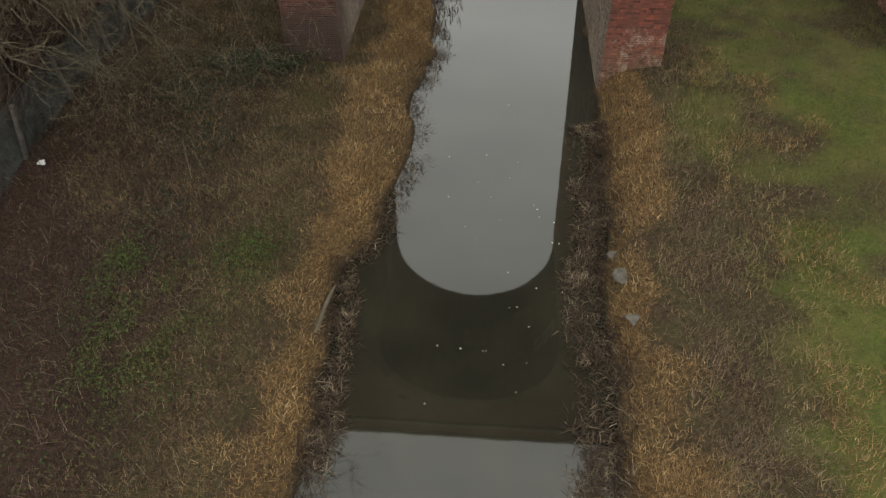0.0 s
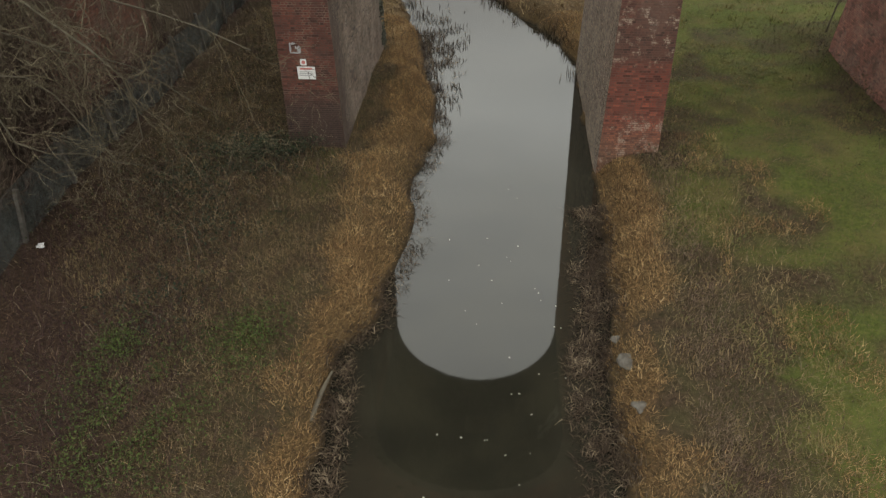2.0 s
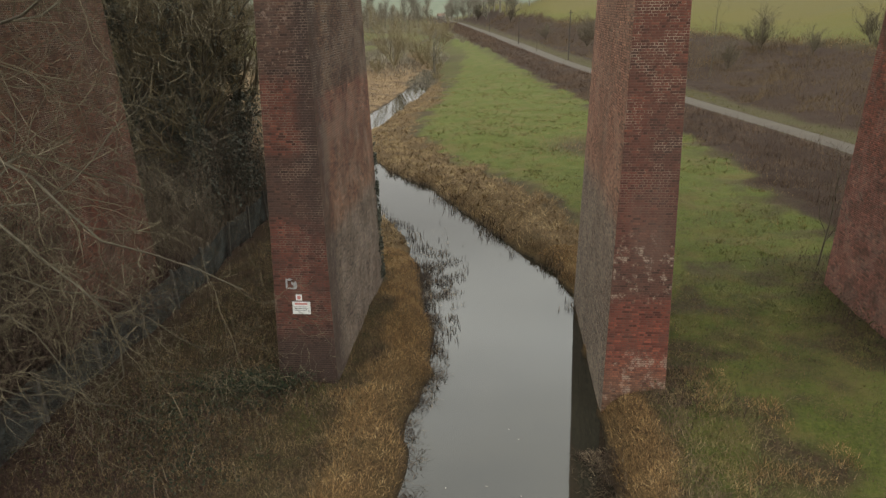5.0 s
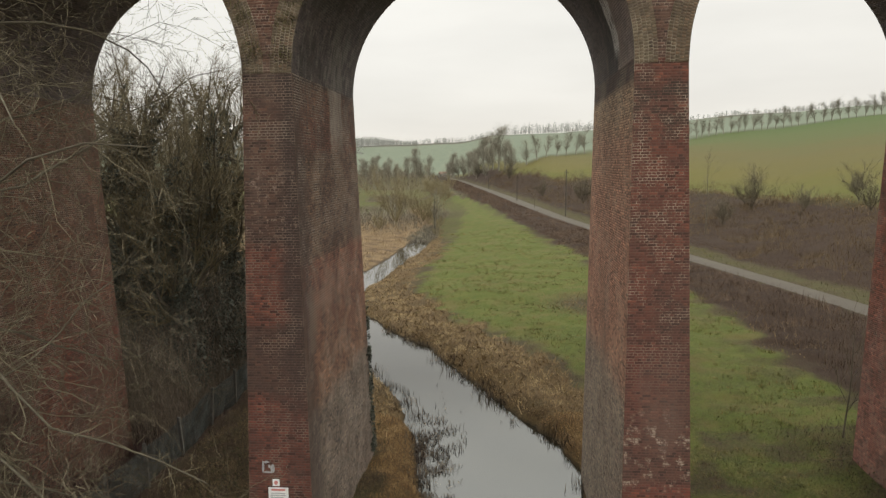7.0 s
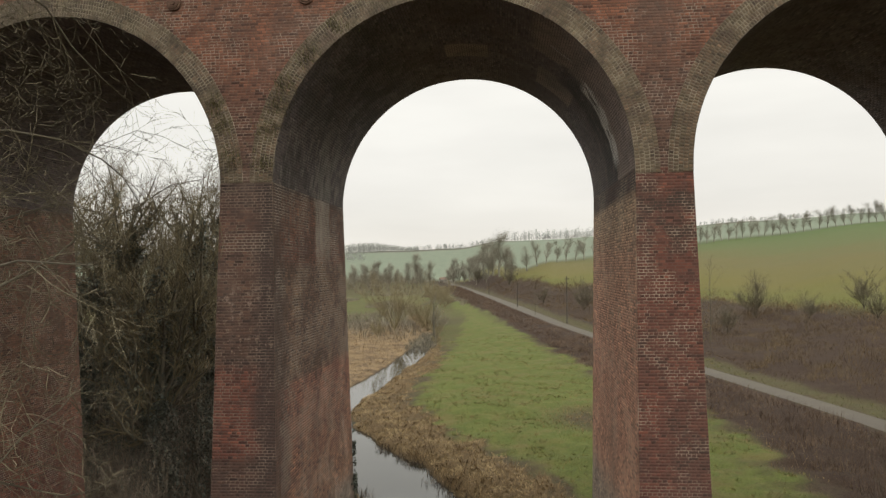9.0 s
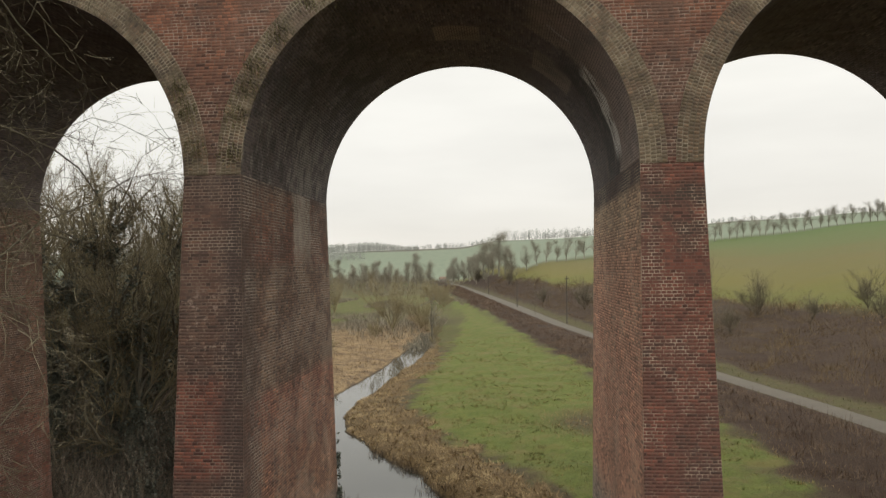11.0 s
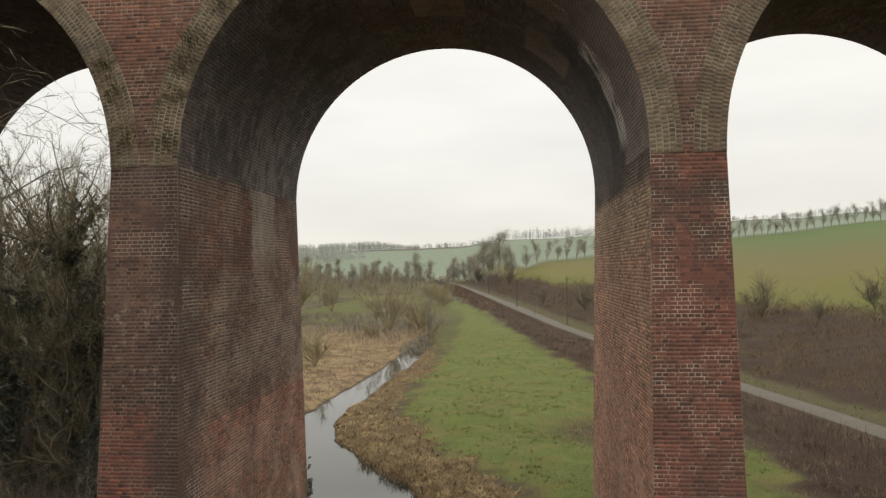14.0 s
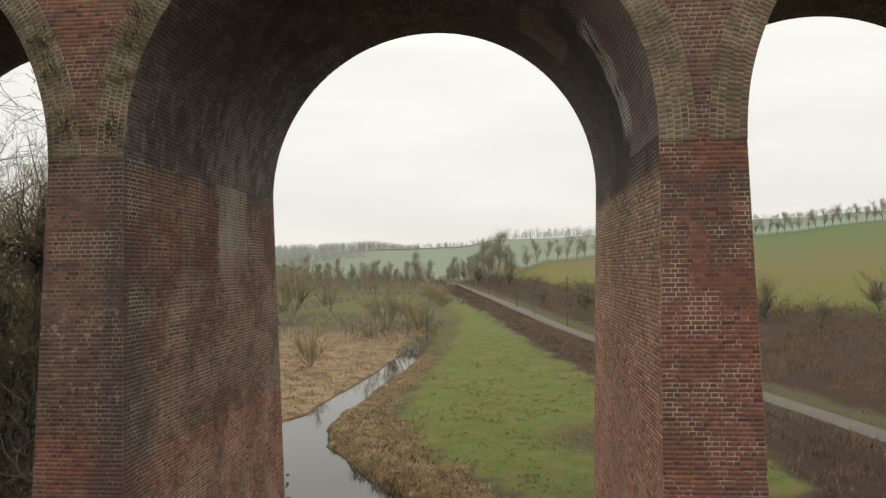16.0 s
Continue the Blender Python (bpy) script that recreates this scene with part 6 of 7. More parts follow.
def far_tree(name, seed, tall, label, group, wide=0.3, low=0.22, cone=0.6, n=620, material=None):
    """A tree seen from far off: trunk, limbs that fork, and a rounded, uneven crown of fine twigs along them."""
    g = np.random.default_rng(seed)
    o = [[], [], []]
    spec = dict(seg=(5, 5, 3), wander=(0.05, 0.13, 0.18), rise=(0.08, 0.08, 0.08), sides=(6, 4, 3), kids=(18, 8, 0), bare=(low, 0.2, 0), angle=(0.62 * wide / 0.36, 0.6, 0.5), short=(0.5, 0.5, 0.5), thin=(0.45, 0.5, 0.5), least=0.03)
    grow(g, o, (0, 0, 0), (0, 0, 1), tall * 0.78, tall * 0.026, 0, spec)
    root = tagged(new(name), label, "tree", group)
    v, f = tubes_np(o[0] + o[1])
    put("trunk", mesh_np("trunk", v, f, material or HAZED_FARTWIG), root)
    tips = np.array([q for path in o[2] for q in np.array(path[0])[1:]] + [q for path in o[1] for q in np.array(path[0])[3:]])
    at = tips[g.integers(0, len(tips), n)] + g.normal(0, 0.05 * tall, (n, 3))
    out_ = np.arctan2(at[:, 1], at[:, 0]) + g.normal(0, 0.9, n)
    v, f = slivers_np(at, out_, tall * g.uniform(0.03, 0.09, n), g.uniform(0.035, 0.08, n), np.clip(np.abs(g.normal(0.55, 0.3, n)), 0.02, 0.98))
    v2, f2 = ribbons_np(o[2])
    put("crown", mesh_np("crown", np.concatenate([v, v2]), np.concatenate([f, f2[:, [0, 1, 2]] + len(v), f2[:, [0, 2, 3]] + len(v)]), material or HAZED_FARTWIG), root)
    return root


haw_spec = dict(seg=(2, 5, 4, 2), wander=(0.05, 0.12, 0.18, 0.2), rise=(0.02, 0.02, 0.07, 0.1), sides=(6, 4, 3, 3), kids=(15, 13, 6, 0), bare=(0.3, 0.2, 0.15, 0), angle=(0.6, 0.55, 0.55, 0.5), short=(13.5, 0.42, 0.5, 0.5), thin=(0.34, 0.5, 0.7, 0.5), least=0.02)
hb = bare_tree("hawthorn", 45, 0, 0, 0.5, 0.22, haw_spec, BARK, TWIG, "spreading twiggy leafless hawthorn at the field edge", "hawthorns", "bush")
tips = np.array([p.co[:] for ob in hb.children if ob.name.startswith("crown") for p in ob.data.vertices])
twig_haze(hb, tips, 86, 4200, (0.25, 0.8), (0.014, 0.03), TWIG, "dense fine twigs", 0.3)
for k, (x, y, rz, sc) in enumerate(((47.5, 138, 0, 1.0), (19.5, 170, 40, 0.9), (3, 300, 90, 1.1), (26, 190, 150, 0.7), (-14, 410, 70, 1.2), (36, 118, 200, 0.6), (58, 116, 20, 0.6), (12, 205, 10, 0.6), (30, 140, 60, 0.6), (62, 128, 250, 0.8), (70, 122, 140, 0.7), (52, 126, 80, 0.55))):
    m = pose(x, y, float(surface(np.array([x]), np.array([y]))[0]) - 0.1, 0, 0, rz) @ Matrix.Scale(sc, 4)
    if k == 0:
        hb.matrix_basis = m
    else:
        copy_thing(hb, m)


RUST = plant_material("rusty_twig", [(0, (0.045, 0.03, 0.023)), (0.5, (0.08, 0.054, 0.04)), (1, (0.15, 0.11, 0.08))], 0.3, 1.0)
sb = bare_tree("scrub_bush", 49, -15.4, 18.7, 0.5, 0.16, dict(haw_spec, least=0.013, short=(11.5, 0.42, 0.5, 0.5), angle=(0.75, 0.55, 0.55, 0.5)), RUST, RUST, "tangled reddish-brown leafless bush in front of the pier", "scrub bushes", "bush")
g = np.random.default_rng(49)
tips = np.array([p.co[:] for ob in sb.children for p in ob.data.vertices])
tb = tips[g.integers(0, len(tips), 4200)] + g.normal(0, 0.12, (4200, 3))
v, f = slivers_np(tb, g.uniform(0, 6.3, 4200), g.uniform(0.3, 1.0, 4200), g.uniform(0.01, 0.02, 4200), g.uniform(0.05, 0.98, 4200))
put("twig_haze", mesh_np("twig_haze", v, f, RUST), sb, "fine tangled rusty twigs")
for x, y, rz, sc in ((-17.3, 18.9, 70, 1.05), (-19.3, 18.4, 150, 1.0), (-16.4, 16.6, 220, 0.85), (-18.4, 15.8, 300, 0.9), (-15.0, 14.4, 20, 0.7), (-21.2, 17.0, 110, 1.0), (-16.3, 19.4, 190, 1.1)):
    copy_thing(sb, pose(x, y, float(surface(np.array([x]), np.array([y]))[0]) - 0.1, 0, 0, rz) @ Matrix.Scale(sc, 4))


def on_ground(az, d):
    x, y = 1 + d * math.sin(radians(az)), 10 + d * math.cos(radians(az))
    return x, y, float(surface(np.array([x]), np.array([y]))[0]) - 0.2


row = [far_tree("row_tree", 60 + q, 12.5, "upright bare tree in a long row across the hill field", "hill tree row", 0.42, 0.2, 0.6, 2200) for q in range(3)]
g = np.random.default_rng(8)
k = 0
for az in np.concatenate([np.arange(2.0, 9.5, 0.78), np.arange(10.5, 33, 0.52)]):
    x, y, z = on_ground(az + g.normal() * 0.05, float(np.interp(az, [2, 9, 20, 33], [330, 355, 450, 490])))
    m = pose(x, y, z, 0, 0, g.uniform(0, 360)) @ Matrix.Scale(g.uniform(0.82, 1.08), 4)
    if k < 3:
        row[k].matrix_basis = m
    else:
        copy_thing(row[k % 3], m)
    k += 1
gv = np.random.default_rng(19)
VALLEY_MORE = tuple((float(a), float(gv.uniform(430, 560)), float(gv.uniform(0.4, 1.0))) for a in np.concatenate([gv.uniform(-32, -5, 46), gv.uniform(-5, 0, 8)]))
val = [far_tree("valley_tree", 70 + q, 15, "bare broad-crowned tree along the valley bottom", "valley trees", 0.46, 0.12, 0.5, 4600) for q in range(3)]
k = 0
for az, d, sc in ((-4.2, 530, 1.15), (-3.75, 500, 0.9), (-3.35, 490, 1.0), (-2.9, 475, 0.85), (-2.5, 450, 1.05), (-2.1, 430, 1.0), (-1.7, 400, 1.05), (-1.3, 385, 0.9), (-0.9, 370, 1.15), (-0.4, 345, 1.1), (0.1, 335, 1.0), (0.6, 325, 0.8), (-2.3, 400, 0.5), (-1.5, 360, 0.45), (-6.2, 520, 1.05), (-7.4, 540, 1.15), (-8.0, 500, 1.05), (-9.5, 560, 0.95), (-10.6, 540, 0.85), (-11.8, 560, 1.0), (-12.6, 520, 0.9), (-13.8, 560, 0.9),
                  (-14.6, 540, 1.0), (-15.5, 560, 0.95), (-16.4, 530, 1.0), (-17.4, 560, 1.1), (-18.2, 540, 1.0), (-19.4, 550, 1.1), (-20.6, 530, 1.0), (-22, 560, 1.1), (-24, 550, 1.1),  (-26, 520, 1), (-29, 540, 1.1)) + VALLEY_MORE:
    x, y, z = on_ground(az, d)
    m = pose(x, y, z, 0, 0, g.uniform(0, 360)) @ Matrix.Scale(sc * 1.05, 4)
    if k < 3:
        val[k].matrix_basis = m
    else:
        copy_thing(val[k % 3], m)
    k += 1


# skyline woods: pale blue-grey base colour carries the haze of the distance
HAZED_SKYTWIG = plant_material("hazed_ridge_twig", [(0, (0.27, 0.275, 0.252)), (0.6, (0.34, 0.345, 0.318)), (1, (0.42, 0.425, 0.39))], 0.2, 0.3)


DRABTWIG = plant_material("drab_twig", [(0, (0.13, 0.108, 0.08)), (0.6, (0.19, 0.162, 0.122)), (1, (0.26, 0.225, 0.17))], 0.4, 0.1)


def woodland(name, n, az0, az1, d0, d1, tall, label, thick=1.0, material=HAZED_FARTWIG):
    """A far wood: fans of twigs, tree by tree."""
    az, d = VEG.uniform(az0, az1, n), VEG.uniform(d0, d1, n)
    x, y = 1 + d * np.sin(np.radians(az)), 10 + d * np.cos(np.radians(az))
    keep = VEG.random(n) < thick * (0.35 + 0.65 * vnoise(az * 3, d * 0 + 3, 1.0, 71))
    x, y = x[keep], y[keep]
    m = 60
    foot = np.repeat(np.stack([x, y, surface(x, y) - 0.3], 1), m, 0)
    h = np.repeat(VEG.uniform(tall[0], tall[1], len(x)) * (0.35 + 0.65 * smooth(az1, az1 - 0.16 * (az1 - az0), az[keep])), m)
    a, t = VEG.uniform(0, 6.3, len(foot)), VEG.beta(1.6, 1.2, len(foot))
    rad = h * 0.36 * np.sqrt(np.clip(1.05 - (2 * t - 0.9) ** 2, 0.02, 1)) * np.sqrt(VEG.random(len(foot))) * (0.75 + 0.35 * np.sin(a * 3 + h * 7))
    base = foot + np.stack([rad * np.cos(a), rad * np.sin(a), h * (0.08 + 0.78 * t)], 1)
    stem = np.arange(len(foot)) % m < 3
    base[stem] = foot[stem]
    v, f = slivers_np(base, a, np.where(stem, h * 0.8, h * VEG.uniform(0.07, 0.2, len(base))), np.where(stem, 0.25, VEG.uniform(0.14, 0.36, len(base))), np.where(stem, 0.08, VEG.uniform(0.1, 0.95, len(base))))
    return put(name, mesh_np(name, v, f, material), None, label, "woodland", kind="stuff")


woodland("far_wood", 1700, -34, -7, 1005, 1075, (9, 17), "dim leafless wood along the far ridge", 1.4, HAZED_SKYTWIG)
woodland("far_wood", 260, -8, 0, 1000, 1012, (2, 10), "thin far hedgerow with scattered trees", 1.0, HAZED_SKYTWIG)
woodland("far_wood", 420, 0, 9.5, 1000, 1030, (4, 19), "bare trees along the top of the far field", 0.9, HAZED_SKYTWIG)
woodland("far_wood", 420, 9, 34, 985, 1010, (2, 9), "thin hedge with small trees on the far skyline", 1.1, HAZED_SKYTWIG)
woodland("valley_copse", 420, -36, -6, 350, 420, (2, 6), "low brown copse across the valley bottom", 0.9, DRABTWIG)
woodland("valley_copse", 620, -34, -4.5, 470, 540, (3, 10), "grey-brown trees and bushes crowding the valley bottom", 1.0, DRABTWIG)
woodland("far_hedge", 560, -32, -5, 540, 600, (3, 9), "brown hedge at the foot of the far field", 1.0, DRABTWIG)
woodland("far_wood", 2100, -36, -11.5, 850, 1000, (7, 14), "dim leafless wood on the slope below the ridge", 1.5, HAZED_SKYTWIG)
vp = scatter(42000, -75, -12, 120, 330, lambda x, y: (bank(x, y) > 1) * (road_off(x, y) < -8) * smooth(0.5, 0.66, vnoise(x, y * 0.45, 11, 67)) * smooth(122, 140, y))
v, f = slivers_np(vp, VEG.uniform(0, 6.3, len(vp)), VEG.uniform(0.6, 2.0, len(vp)), VEG.uniform(0.06, 0.15, len(vp)), VEG.uniform(0.2, 0.9, len(vp)))
put("valley_scrub", mesh_np("valley_scrub", v, f, DRABTWIG), None, "drifts of low brown scrub in the valley bottom", "scrub", kind="stuff")

# ---- fence ----
POST = plain_material("weathered_concrete", (0.06, 0.055, 0.048), (0.12, 0.11, 0.095), 5, 0.9)
WIRE = plain_material("galvanised_wire", (0.055, 0.06, 0.055), (0.1, 0.108, 0.1), 3, 0.7, 0.0, 0)
fence = tagged(new("fence"), "old grey wire-mesh fence with concrete posts", "fence")
FX = -13.35
fy = np.arange(9.0, 45.0, 2.9)
for i, y in enumerate(fy):
    z = float(surface(np.array([FX]), np.array([y]))[0])
    bm = bmesh.new()
    box_bm(bm, (-0.06, -0.06, -0.3), (0.06, 0.06, 1.75), 0.012)
    p = part("post", bm, POST, fence, "leaning weathered concrete post" if i == 2 else "")
    p.matrix_basis = pose(FX + 0.07, y, z, 4 * math.sin(i * 2.1), 10 if i == 2 else 3 * math.sin(i * 1.7), 0)
for i in range(len(fy) - 1):
    y0, y1 = fy[i], fy[i + 1]
    w, step, hgt = 0.005, 0.06, 1.6
    s0 = np.arange(y0 - hgt, y1, step)
    quads = []
    for sgn in (1, -1):
        for a in s0 if sgn > 0 else s0 + hgt:
            ya, yb = a, a + sgn * hgt
            lo, hi = sorted((ya, yb))
            ca, cb = max(lo, y0), min(hi, y1)
            if cb <= ca:
                continue
            zz = lambda q: (q - ya) / (yb - ya) * hgt
            quads.append((ca, zz(ca), cb, zz(cb)))
    for zb in (0.05, 0.85, 1.58):
        quads.append((y0, zb, y1, zb))
    q = np.array(quads)
    yy, zz = q[:, [0, 2]], q[:, [1, 3]]
    gz = np.interp(yy, [y0, y1], surface(np.array([FX, FX]), np.array([y0, y1]))) - 0.06
    sag = -0.04 * np.sin(np.pi * (yy - y0) / (y1 - y0)) * (zz / hgt)
    zz = zz + gz + sag
    bul = 0.04 * np.sin(yy * 1.1) + 0.03 * np.sin(yy * 2.7 + 1)
    P = np.stack([FX + bul, yy, zz], -1)
    v = np.concatenate([P + [0, 0, w], P - [0, 0, w], P + [w, w * 0.5, 0], P - [w, w * 0.5, 0]], 1).reshape(-1, 3)
    b = (np.arange(len(q)) * 8)[:, None]
    f = np.concatenate([b + [0, 1, 3, 2], b + [4, 5, 7, 6]])
    put("wire_mesh", mesh_np("wire_mesh", v, f, WIRE), fence, "sagging rusty wire mesh" if i == 0 else "")

# ---- poles and a far house beside the lane ----
WOODPOLE = plain_material("tarred_pole_wood", (0.05, 0.042, 0.035), (0.11, 0.095, 0.08), 4, 0.85)
for x, y, tall in ((13.2, 146.0, 9.6), (4.4, 203, 7.2), (-5.5, 290, 6.5)):
    z = float(surface(np.array([x]), np.array([y]))[0])
    t = tagged(new("utility_pole"), "slim dark wooden utility pole beside the lane", "pole", "lane poles")
    v, f = tubes_np([([(0, 0, -0.3), (0, 0, tall * 0.5), (0, 0, tall)], [0.14, 0.12, 0.09], 8)])
    put("shaft", mesh_np("shaft", v, f, WOODPOLE), t)
    bm = bmesh.new()
    box_bm(bm, (-0.45, -0.05, tall - 0.6), (0.45, 0.05, tall - 0.48), 0.01)
    part("crossarm", bm, WOODPOLE, t)
    t.matrix_basis = pose(x, y, z, 0, 0.8, 20)
WHITEWASH = plain_material("whitewashed_wall", (0.3, 0.28, 0.25), (0.4, 0.38, 0.34), 1, 0.9)
ROOFTILE = plain_material("red_roof_tiles", (0.17, 0.11, 0.085), (0.24, 0.16, 0.125), 2, 0.9)
DARKPANE = plain_material("dark_window_pane", (0.03, 0.035, 0.04), (0.05, 0.055, 0.06), 1, 0.2, 0, 0)
house = tagged(new("cottage"), "small white red-roofed cottage at the end of the lane", "house")
bm = bmesh.new()
box_bm(bm, (-4, -3, -1), (4, 3, 3), 0.02)
part("wall", bm, WHITEWASH, house)
bm = bmesh.new()
pts = [(-4.3, -3.4, 2.9), (4.3, -3.4, 2.9), (4.3, 3.4, 2.9), (-4.3, 3.4, 2.9), (-4.3, 0, 5.4), (4.3, 0, 5.4)]
vs = [bm.verts.new(p) for p in pts]
for q in ((0, 1, 5, 4), (2, 3, 4, 5), (1, 2, 5), (3, 0, 4), (3, 2, 1, 0)):
    bm.faces.new([vs[i] for i in q])
part("roof", bm, ROOFTILE, house)
for wx in (-2.2, 2.2):
    bm = bmesh.new()
    box_bm(bm, (wx - 0.6, -3.05, 0.9), (wx + 0.6, -2.98, 2.1), 0.01)
    part("window", bm, DARKPANE, house)
bm = bmesh.new()
box_bm(bm, (-0.5, -3.06, -0.2), (0.5, -2.98, 2.0), 0.01)
part("door", bm, ROOFTILE, house)
hx, hy = -48.5, 566.0
house.matrix_basis = pose(hx, hy, float(surface(np.array([hx]), np.array([hy]))[0]) + 0.3, 0, 0, 20) @ Matrix.Scale(0.68, 4)

# ---- signs on the pier ----
SIGN = plain_material("white_sign_enamel", (0.62, 0.61, 0.6), (0.74, 0.73, 0.72), 9, 0.5, 0, 0)
SIGNRED = plain_material("faded_red_print", (0.45, 0.14, 0.13), (0.55, 0.22, 0.2), 9, 0.6, 0, 0)
SIGNGREY = plain_material("faded_black_print", (0.25, 0.25, 0.26), (0.36, 0.36, 0.36), 9, 0.6, 0, 0)


def on_pier(x, z, out_=0.02):
    """Pose of a plate on the front of the pier."""
    return pose(x, float(face_y(z)) - out_, z, -math.degrees(math.atan(FACE_BATTER)), 0, 0)


sign = tagged(new("warning_sign"), "white rectangular warning sign fixed to the brick pier", "sign")
bm = bmesh.new()
box_bm(bm, (-0.29, -0.006, -0.21), (0.29, 0.006, 0.21), 0.004)
part("plate", bm, SIGN, sign)
for x0, x1, z0, z1, mt in ((-0.2, 0.2, 0.11, 0.17, SIGNRED), (-0.22, 0.2, 0.03, 0.05, SIGNGREY), (-0.22, 0.22, -0.03, -0.01, SIGNGREY), (-0.22, 0.16, -0.09, -0.07, SIGNGREY)):
    bm = bmesh.new()
    box_bm(bm, (x0, -0.0085, z0), (x1, -0.0055, z1))
    part("printed_line", bm, mt, sign)
sign.matrix_basis = on_pier(-6.15, 2.75, 0.026)
small = tagged(new("notice_plate"), "small white notice with a red mark on the pier", "sign")
bm = bmesh.new()
box_bm(bm, (-0.1, -0.005, -0.1), (0.1, 0.005, 0.1), 0.003)
part("plate", bm, SIGN, small)
bm = bmesh.new()
bmesh.ops.create_circle(bm, cap_ends=True, segments=20, radius=0.06, matrix=pose(0, -0.007, 0, 90, 0, 0))
part("red_disc", bm, SIGNRED, small)
small.matrix_basis = on_pier(-6.21, 3.1, 0.026)
old = tagged(new("torn_notice"), "torn remains of a whitish paper notice on brick", "notice")
for k, (dx, dz, w, h) in enumerate(((-0.15, 0.0, 0.035, 0.18), (0.01, -0.15, 0.15, 0.028), (0.12, -0.03, 0.06, 0.13), (-0.05, 0.14, 0.09, 0.035), (0.03, 0.02, 0.03, 0.06))):
    bm = bmesh.new()
    g2 = np.random.default_rng(90 + k)
    ring = [bm.verts.new((dx + w * (0.8 + 0.4 * g2.random()) * math.cos(a), -0.002 * g2.random(), dz + h * (0.6 + 0.6 * g2.random()) * math.sin(a))) for a in np.linspace(0, 2 * math.pi, 11)[:-1]]
    face = bm.faces.new(ring)
    r = bmesh.ops.extrude_face_region(bm, geom=[face])
    for vv in r["geom"]:
        if isinstance(vv, bmesh.types.BMVert):
            vv.co.y -= 0.003
    part("paper_scrap", bm, SIGNGREY, old)
old.matrix_basis = on_pier(-6.42, 3.55, 0.022)

# ---- tie plates on the spandrel ----
IRON = plain_material("rusty_cast_iron", (0.1, 0.055, 0.04), (0.16, 0.095, 0.065), 12, 0.8, 0.3)
for x in (-8.0, -4.5):
    t = part("tie_plate", bmesh.new(), IRON, viaduct, "round rusty cast-iron tie plate")
    bm = bmesh.new()
    for rad, dep in ((0.2, 0.05), (0.15, 0.075), (0.06, 0.12)):
        bmesh.ops.create_cone(bm, cap_ends=True, segments=28, radius1=rad, radius2=rad * 0.93, depth=dep, matrix=pose(x, FRONT - 0.01 - dep / 2, 19.22, 90, 0, 0))
    bm.to_mesh(t.data)
    bm.free()

# ---- small things ----
PAPER = plain_material("crumpled_white_paper", (0.6, 0.6, 0.6), (0.75, 0.75, 0.74), 20, 0.7, 0, 0)
bm = bmesh.new()
bmesh.ops.create_icosphere(bm, subdivisions=3, radius=0.12)
for v in bm.verts:
    q = v.co.copy()
    v.co *= 0.6 + 0.9 * noise.noise(q * 14)
    v.co.x *= 1.3
    v.co.z *= 0.55
litter = part("litter", bm, PAPER, None)
tagged(litter, "crumpled white paper litter lying among brambles", "litter")
litter.matrix_basis = pose(-12.7, 14.6, float(surface(np.array([-12.7]), np.array([14.6]))[0]) + 0.1, 0, 0, 30)
STONE = plain_material("pale_silted_stone", (0.085, 0.075, 0.062), (0.16, 0.145, 0.122), 6, 0.9)
for k, (x, y, r) in enumerate(((3.2, 11.55, 0.26), (3.12, 12.5, 0.17), (3.3, 10.2, 0.2))):
    bm = bmesh.new()
    bmesh.ops.create_icosphere(bm, subdivisions=3, radius=r)
    for v in bm.verts:
        v.co *= 0.8 + 0.5 * noise.noise(v.co * 5 + Vector((k, 0, 0)))
        v.co.z *= 0.5
    st = part("stone", bm, STONE, None)
    tagged(smooth_shade(st), "pale silt-covered stone in the sedge at the bank", "stone", "bank stones")
    st.matrix_basis = pose(x, y, float(surface(np.array([x]), np.array([y]))[0]) + 0.05, 0, 0, 40 * k)
v, f = tubes_np([([(-3.95, 9.2, -0.55), (-3.85, 9.8, -0.5), (-3.8, 10.4, -0.5), (-3.7, 11.0, -0.52)], [0.05, 0.06, 0.055, 0.03], 8)])
put("driftwood", mesh_np("driftwood", v, f, BARK), None, "grey waterlogged branch lying along the bank", "branch")
FLECK = plain_material("floating_leaf", (0.45, 0.43, 0.38), (0.6, 0.58, 0.52), 9, 0.6, 0, 0)
g = np.random.default_rng(15)
first = None
for k in range(34):
    x, y = float(g.normal(0.2, 1.0)), float(g.uniform(7.6, 17))
    if k > 27:
        x, y = float(g.normal(0.3, 0.9)), float(g.uniform(11, 24))
    m = pose(x, y, WATER + 0.006, 0, 0, g.uniform(0, 360)) @ Matrix.Scale(g.uniform(0.5, 1.3), 4)
    if first is None:
        bm = bmesh.new()
        ring = [bm.verts.new((0.035 * math.cos(a) * (1 + 0.2 * math.sin(3 * a)), 0.025 * math.sin(a), 0.004 * math.cos(2 * a))) for a in np.linspace(0, 2 * math.pi, 11)[:-1]]
        bm.faces.new(ring)
        bmesh.ops.solidify(bm, geom=bm.faces[:], thickness=0.003)
        first = part("floating_leaf", bm, FLECK, None)
        tagged(first, "pale dead leaf floating on the river", "leaf", "floating leaves")
        first.matrix_basis = m
    else:
        copy_thing(first, m)

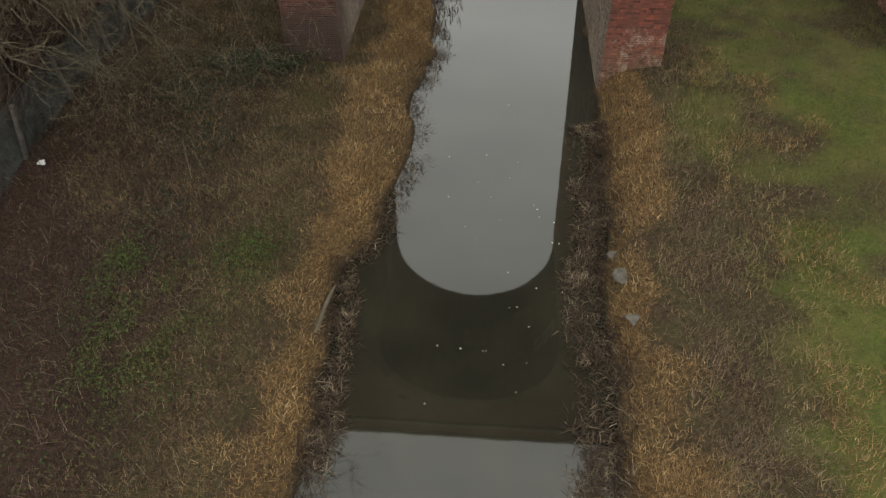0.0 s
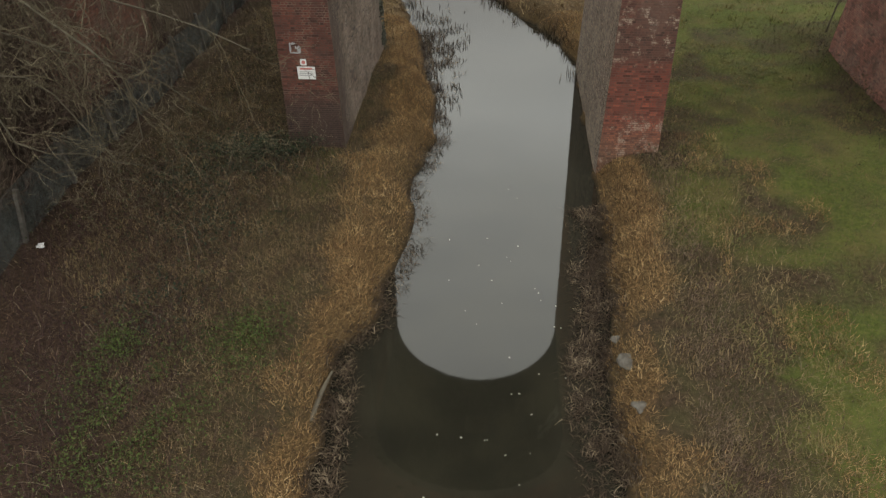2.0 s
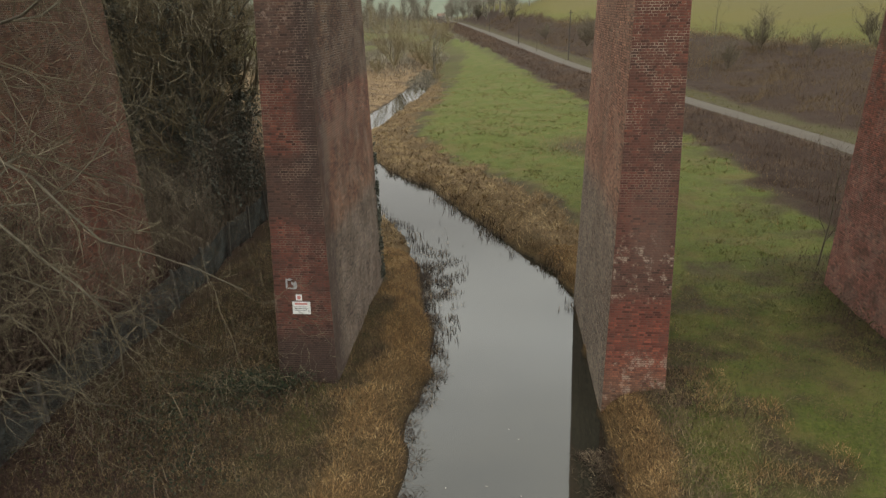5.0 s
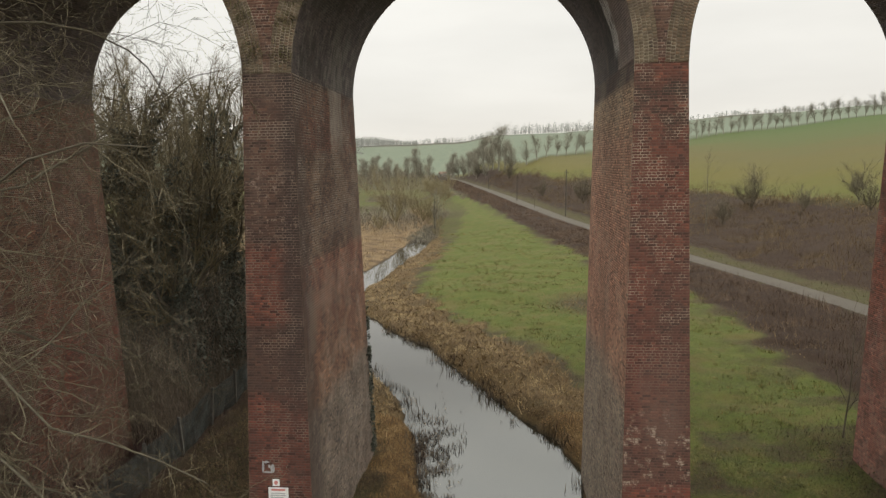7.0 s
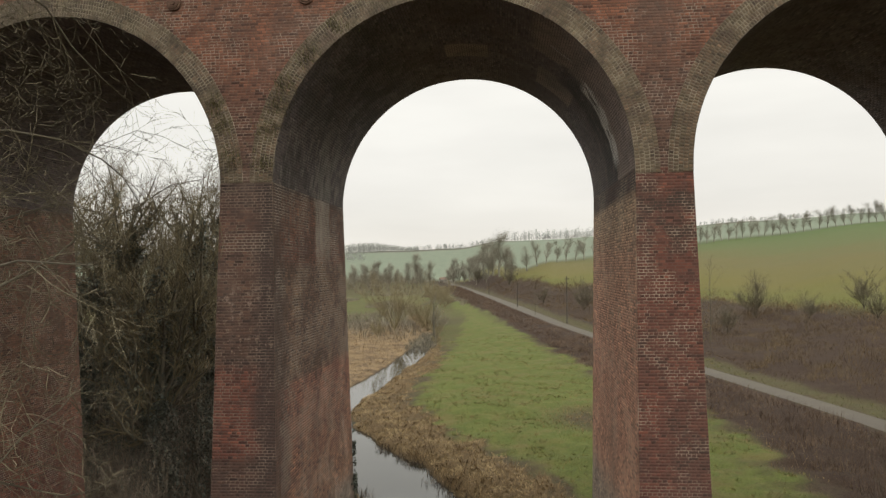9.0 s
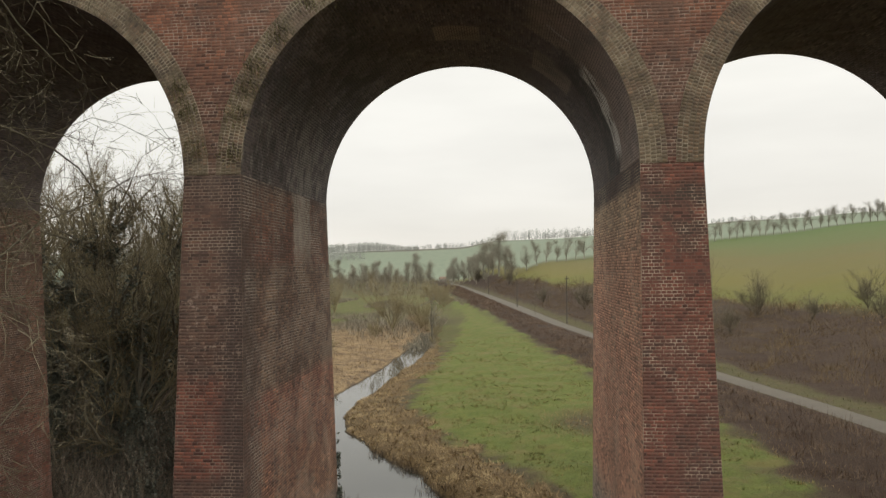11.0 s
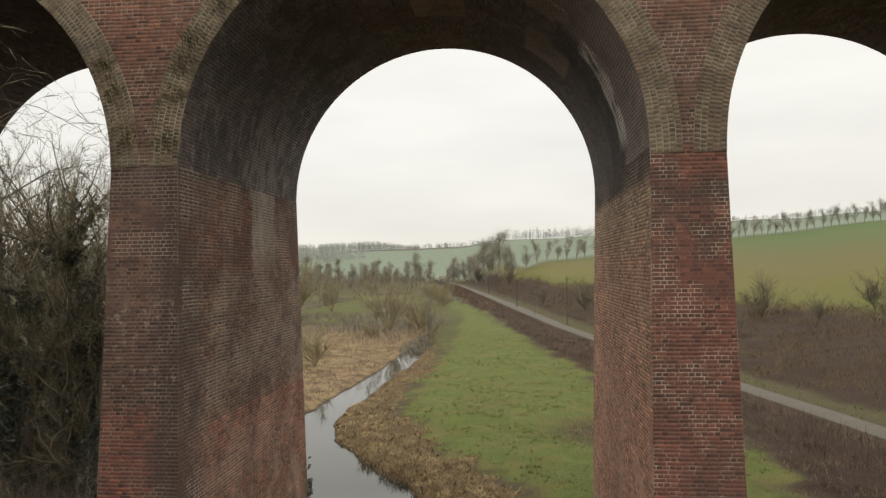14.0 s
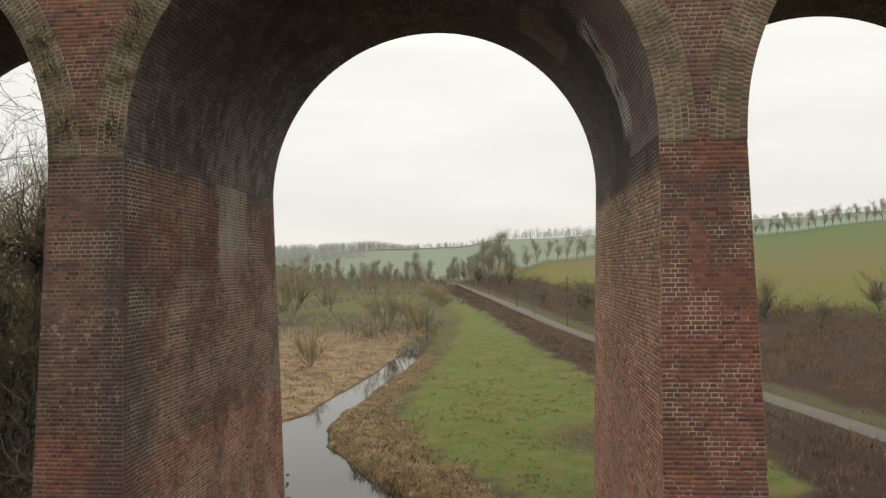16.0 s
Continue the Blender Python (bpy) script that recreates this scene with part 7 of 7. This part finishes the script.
# ivy on the corner of the pier, and weeds rooted in the arch ring
g = np.random.default_rng(17)
n = 1700
h = g.beta(1.3, 1.6, n) * 6.6 - 0.2
h = h + 0.5 * np.sin(h * 5)
w = 0.75 * (1 - h / 8) * np.abs(g.normal(0, 0.5, n))
side = g.random(n) < 0.5
hw = half_width(h)
x = np.where(side, -6.1 + hw + g.uniform(0.01, 0.1, n), -6.1 + hw + 0.08 - w * 0.5)
y = np.where(side, 28.95 + FACE_BATTER * (SPRING - h) - w * 0.9, 28.9 + FACE_BATTER * (SPRING - h) + g.uniform(0, 0.25, n))
v, f = leaves_np(np.stack([x, y, h], 1), (0.05, 0.12), 0.1)
put("climbing_ivy", mesh_np("climbing_ivy", v, f, IVY), None, "dark ivy climbing the river corner of the pier", "ivy", kind="stuff")
wpts = []
for xc, a0 in ((MID, 2.72), (MID, 2.62), (MID, 2.86), (MID, 2.42), (MID - PITCH, 0.42), (MID - PITCH, 0.3), (MID, 2.2), (MID - PITCH, 0.12), (MID, 3.05)):
    m = 90
    a = a0 + g.normal(0, 0.03, m)
    rr = RADIUS + 0.3 + g.normal(0, 0.16, m)
    wpts.append(np.stack([xc + rr * np.cos(a), FRONT - 0.03 - g.random(m) * 0.02, SPRING + rr * np.sin(a)], 1))
wpts = np.concatenate(wpts)
WEED = plant_material("wall_weed", [(0, (0.05, 0.045, 0.02)), (0.6, (0.13, 0.12, 0.05)), (1, (0.22, 0.19, 0.1))])
v, f = blades_np(wpts, -np.pi / 2 + g.normal(0, 0.6, len(wpts)), g.uniform(0.06, 0.24, len(wpts)), g.uniform(0.008, 0.018, len(wpts)), g.uniform(0.3, 0.9, len(wpts)), g.uniform(0.2, 1, len(wpts)))
put("wall_weeds", mesh_np("wall_weeds", v, f, WEED), None, "tufts of weeds rooted in the arch ring", "weeds", kind="stuff")

# ---- single bricks of the pier fronts ----
for i in (LP, RP):
    nm = "lp" if i == LP else "rp"
    shared = {}
    for c in SINGLE_CELLS[i]:
        w = round(c[1] - c[0], 3)
        if w not in shared:
            bm = bmesh.new()
            hw, hh = w / 2 - JOINT / 2, COURSE / 2 - JOINT / 2
            lo = [bm.verts.new((sx * hw, 0.004, sz * hh)) for sx, sz in ((-1, -1), (1, -1), (1, 1), (-1, 1))]
            hi = [bm.verts.new((sx * (hw - 0.003), -PROUD, sz * (hh - 0.003))) for sx, sz in ((-1, -1), (1, -1), (1, 1), (-1, 1))]
            bm.faces.new(hi)
            for q in range(4):
                bm.faces.new((lo[q], lo[(q + 1) % 4], hi[(q + 1) % 4], hi[q]))
            shared[w] = bpy.data.meshes.new("brick")
            bm.to_mesh(shared[w])
            bm.free()
            shared[w].materials.append(MAT_BRICK[nm + "_front_single"])
        zc = (c[2] + c[3]) / 2
        b = put("brick", shared[w], PIER_PARTS[i])
        b.matrix_basis = pose(PIER_X[i] + (c[0] + c[1]) / 2, float(face_y(zc)) - brick_rng.uniform(0.0, 0.0012), zc, -math.degrees(math.atan(FACE_BATTER)), 0, 0)
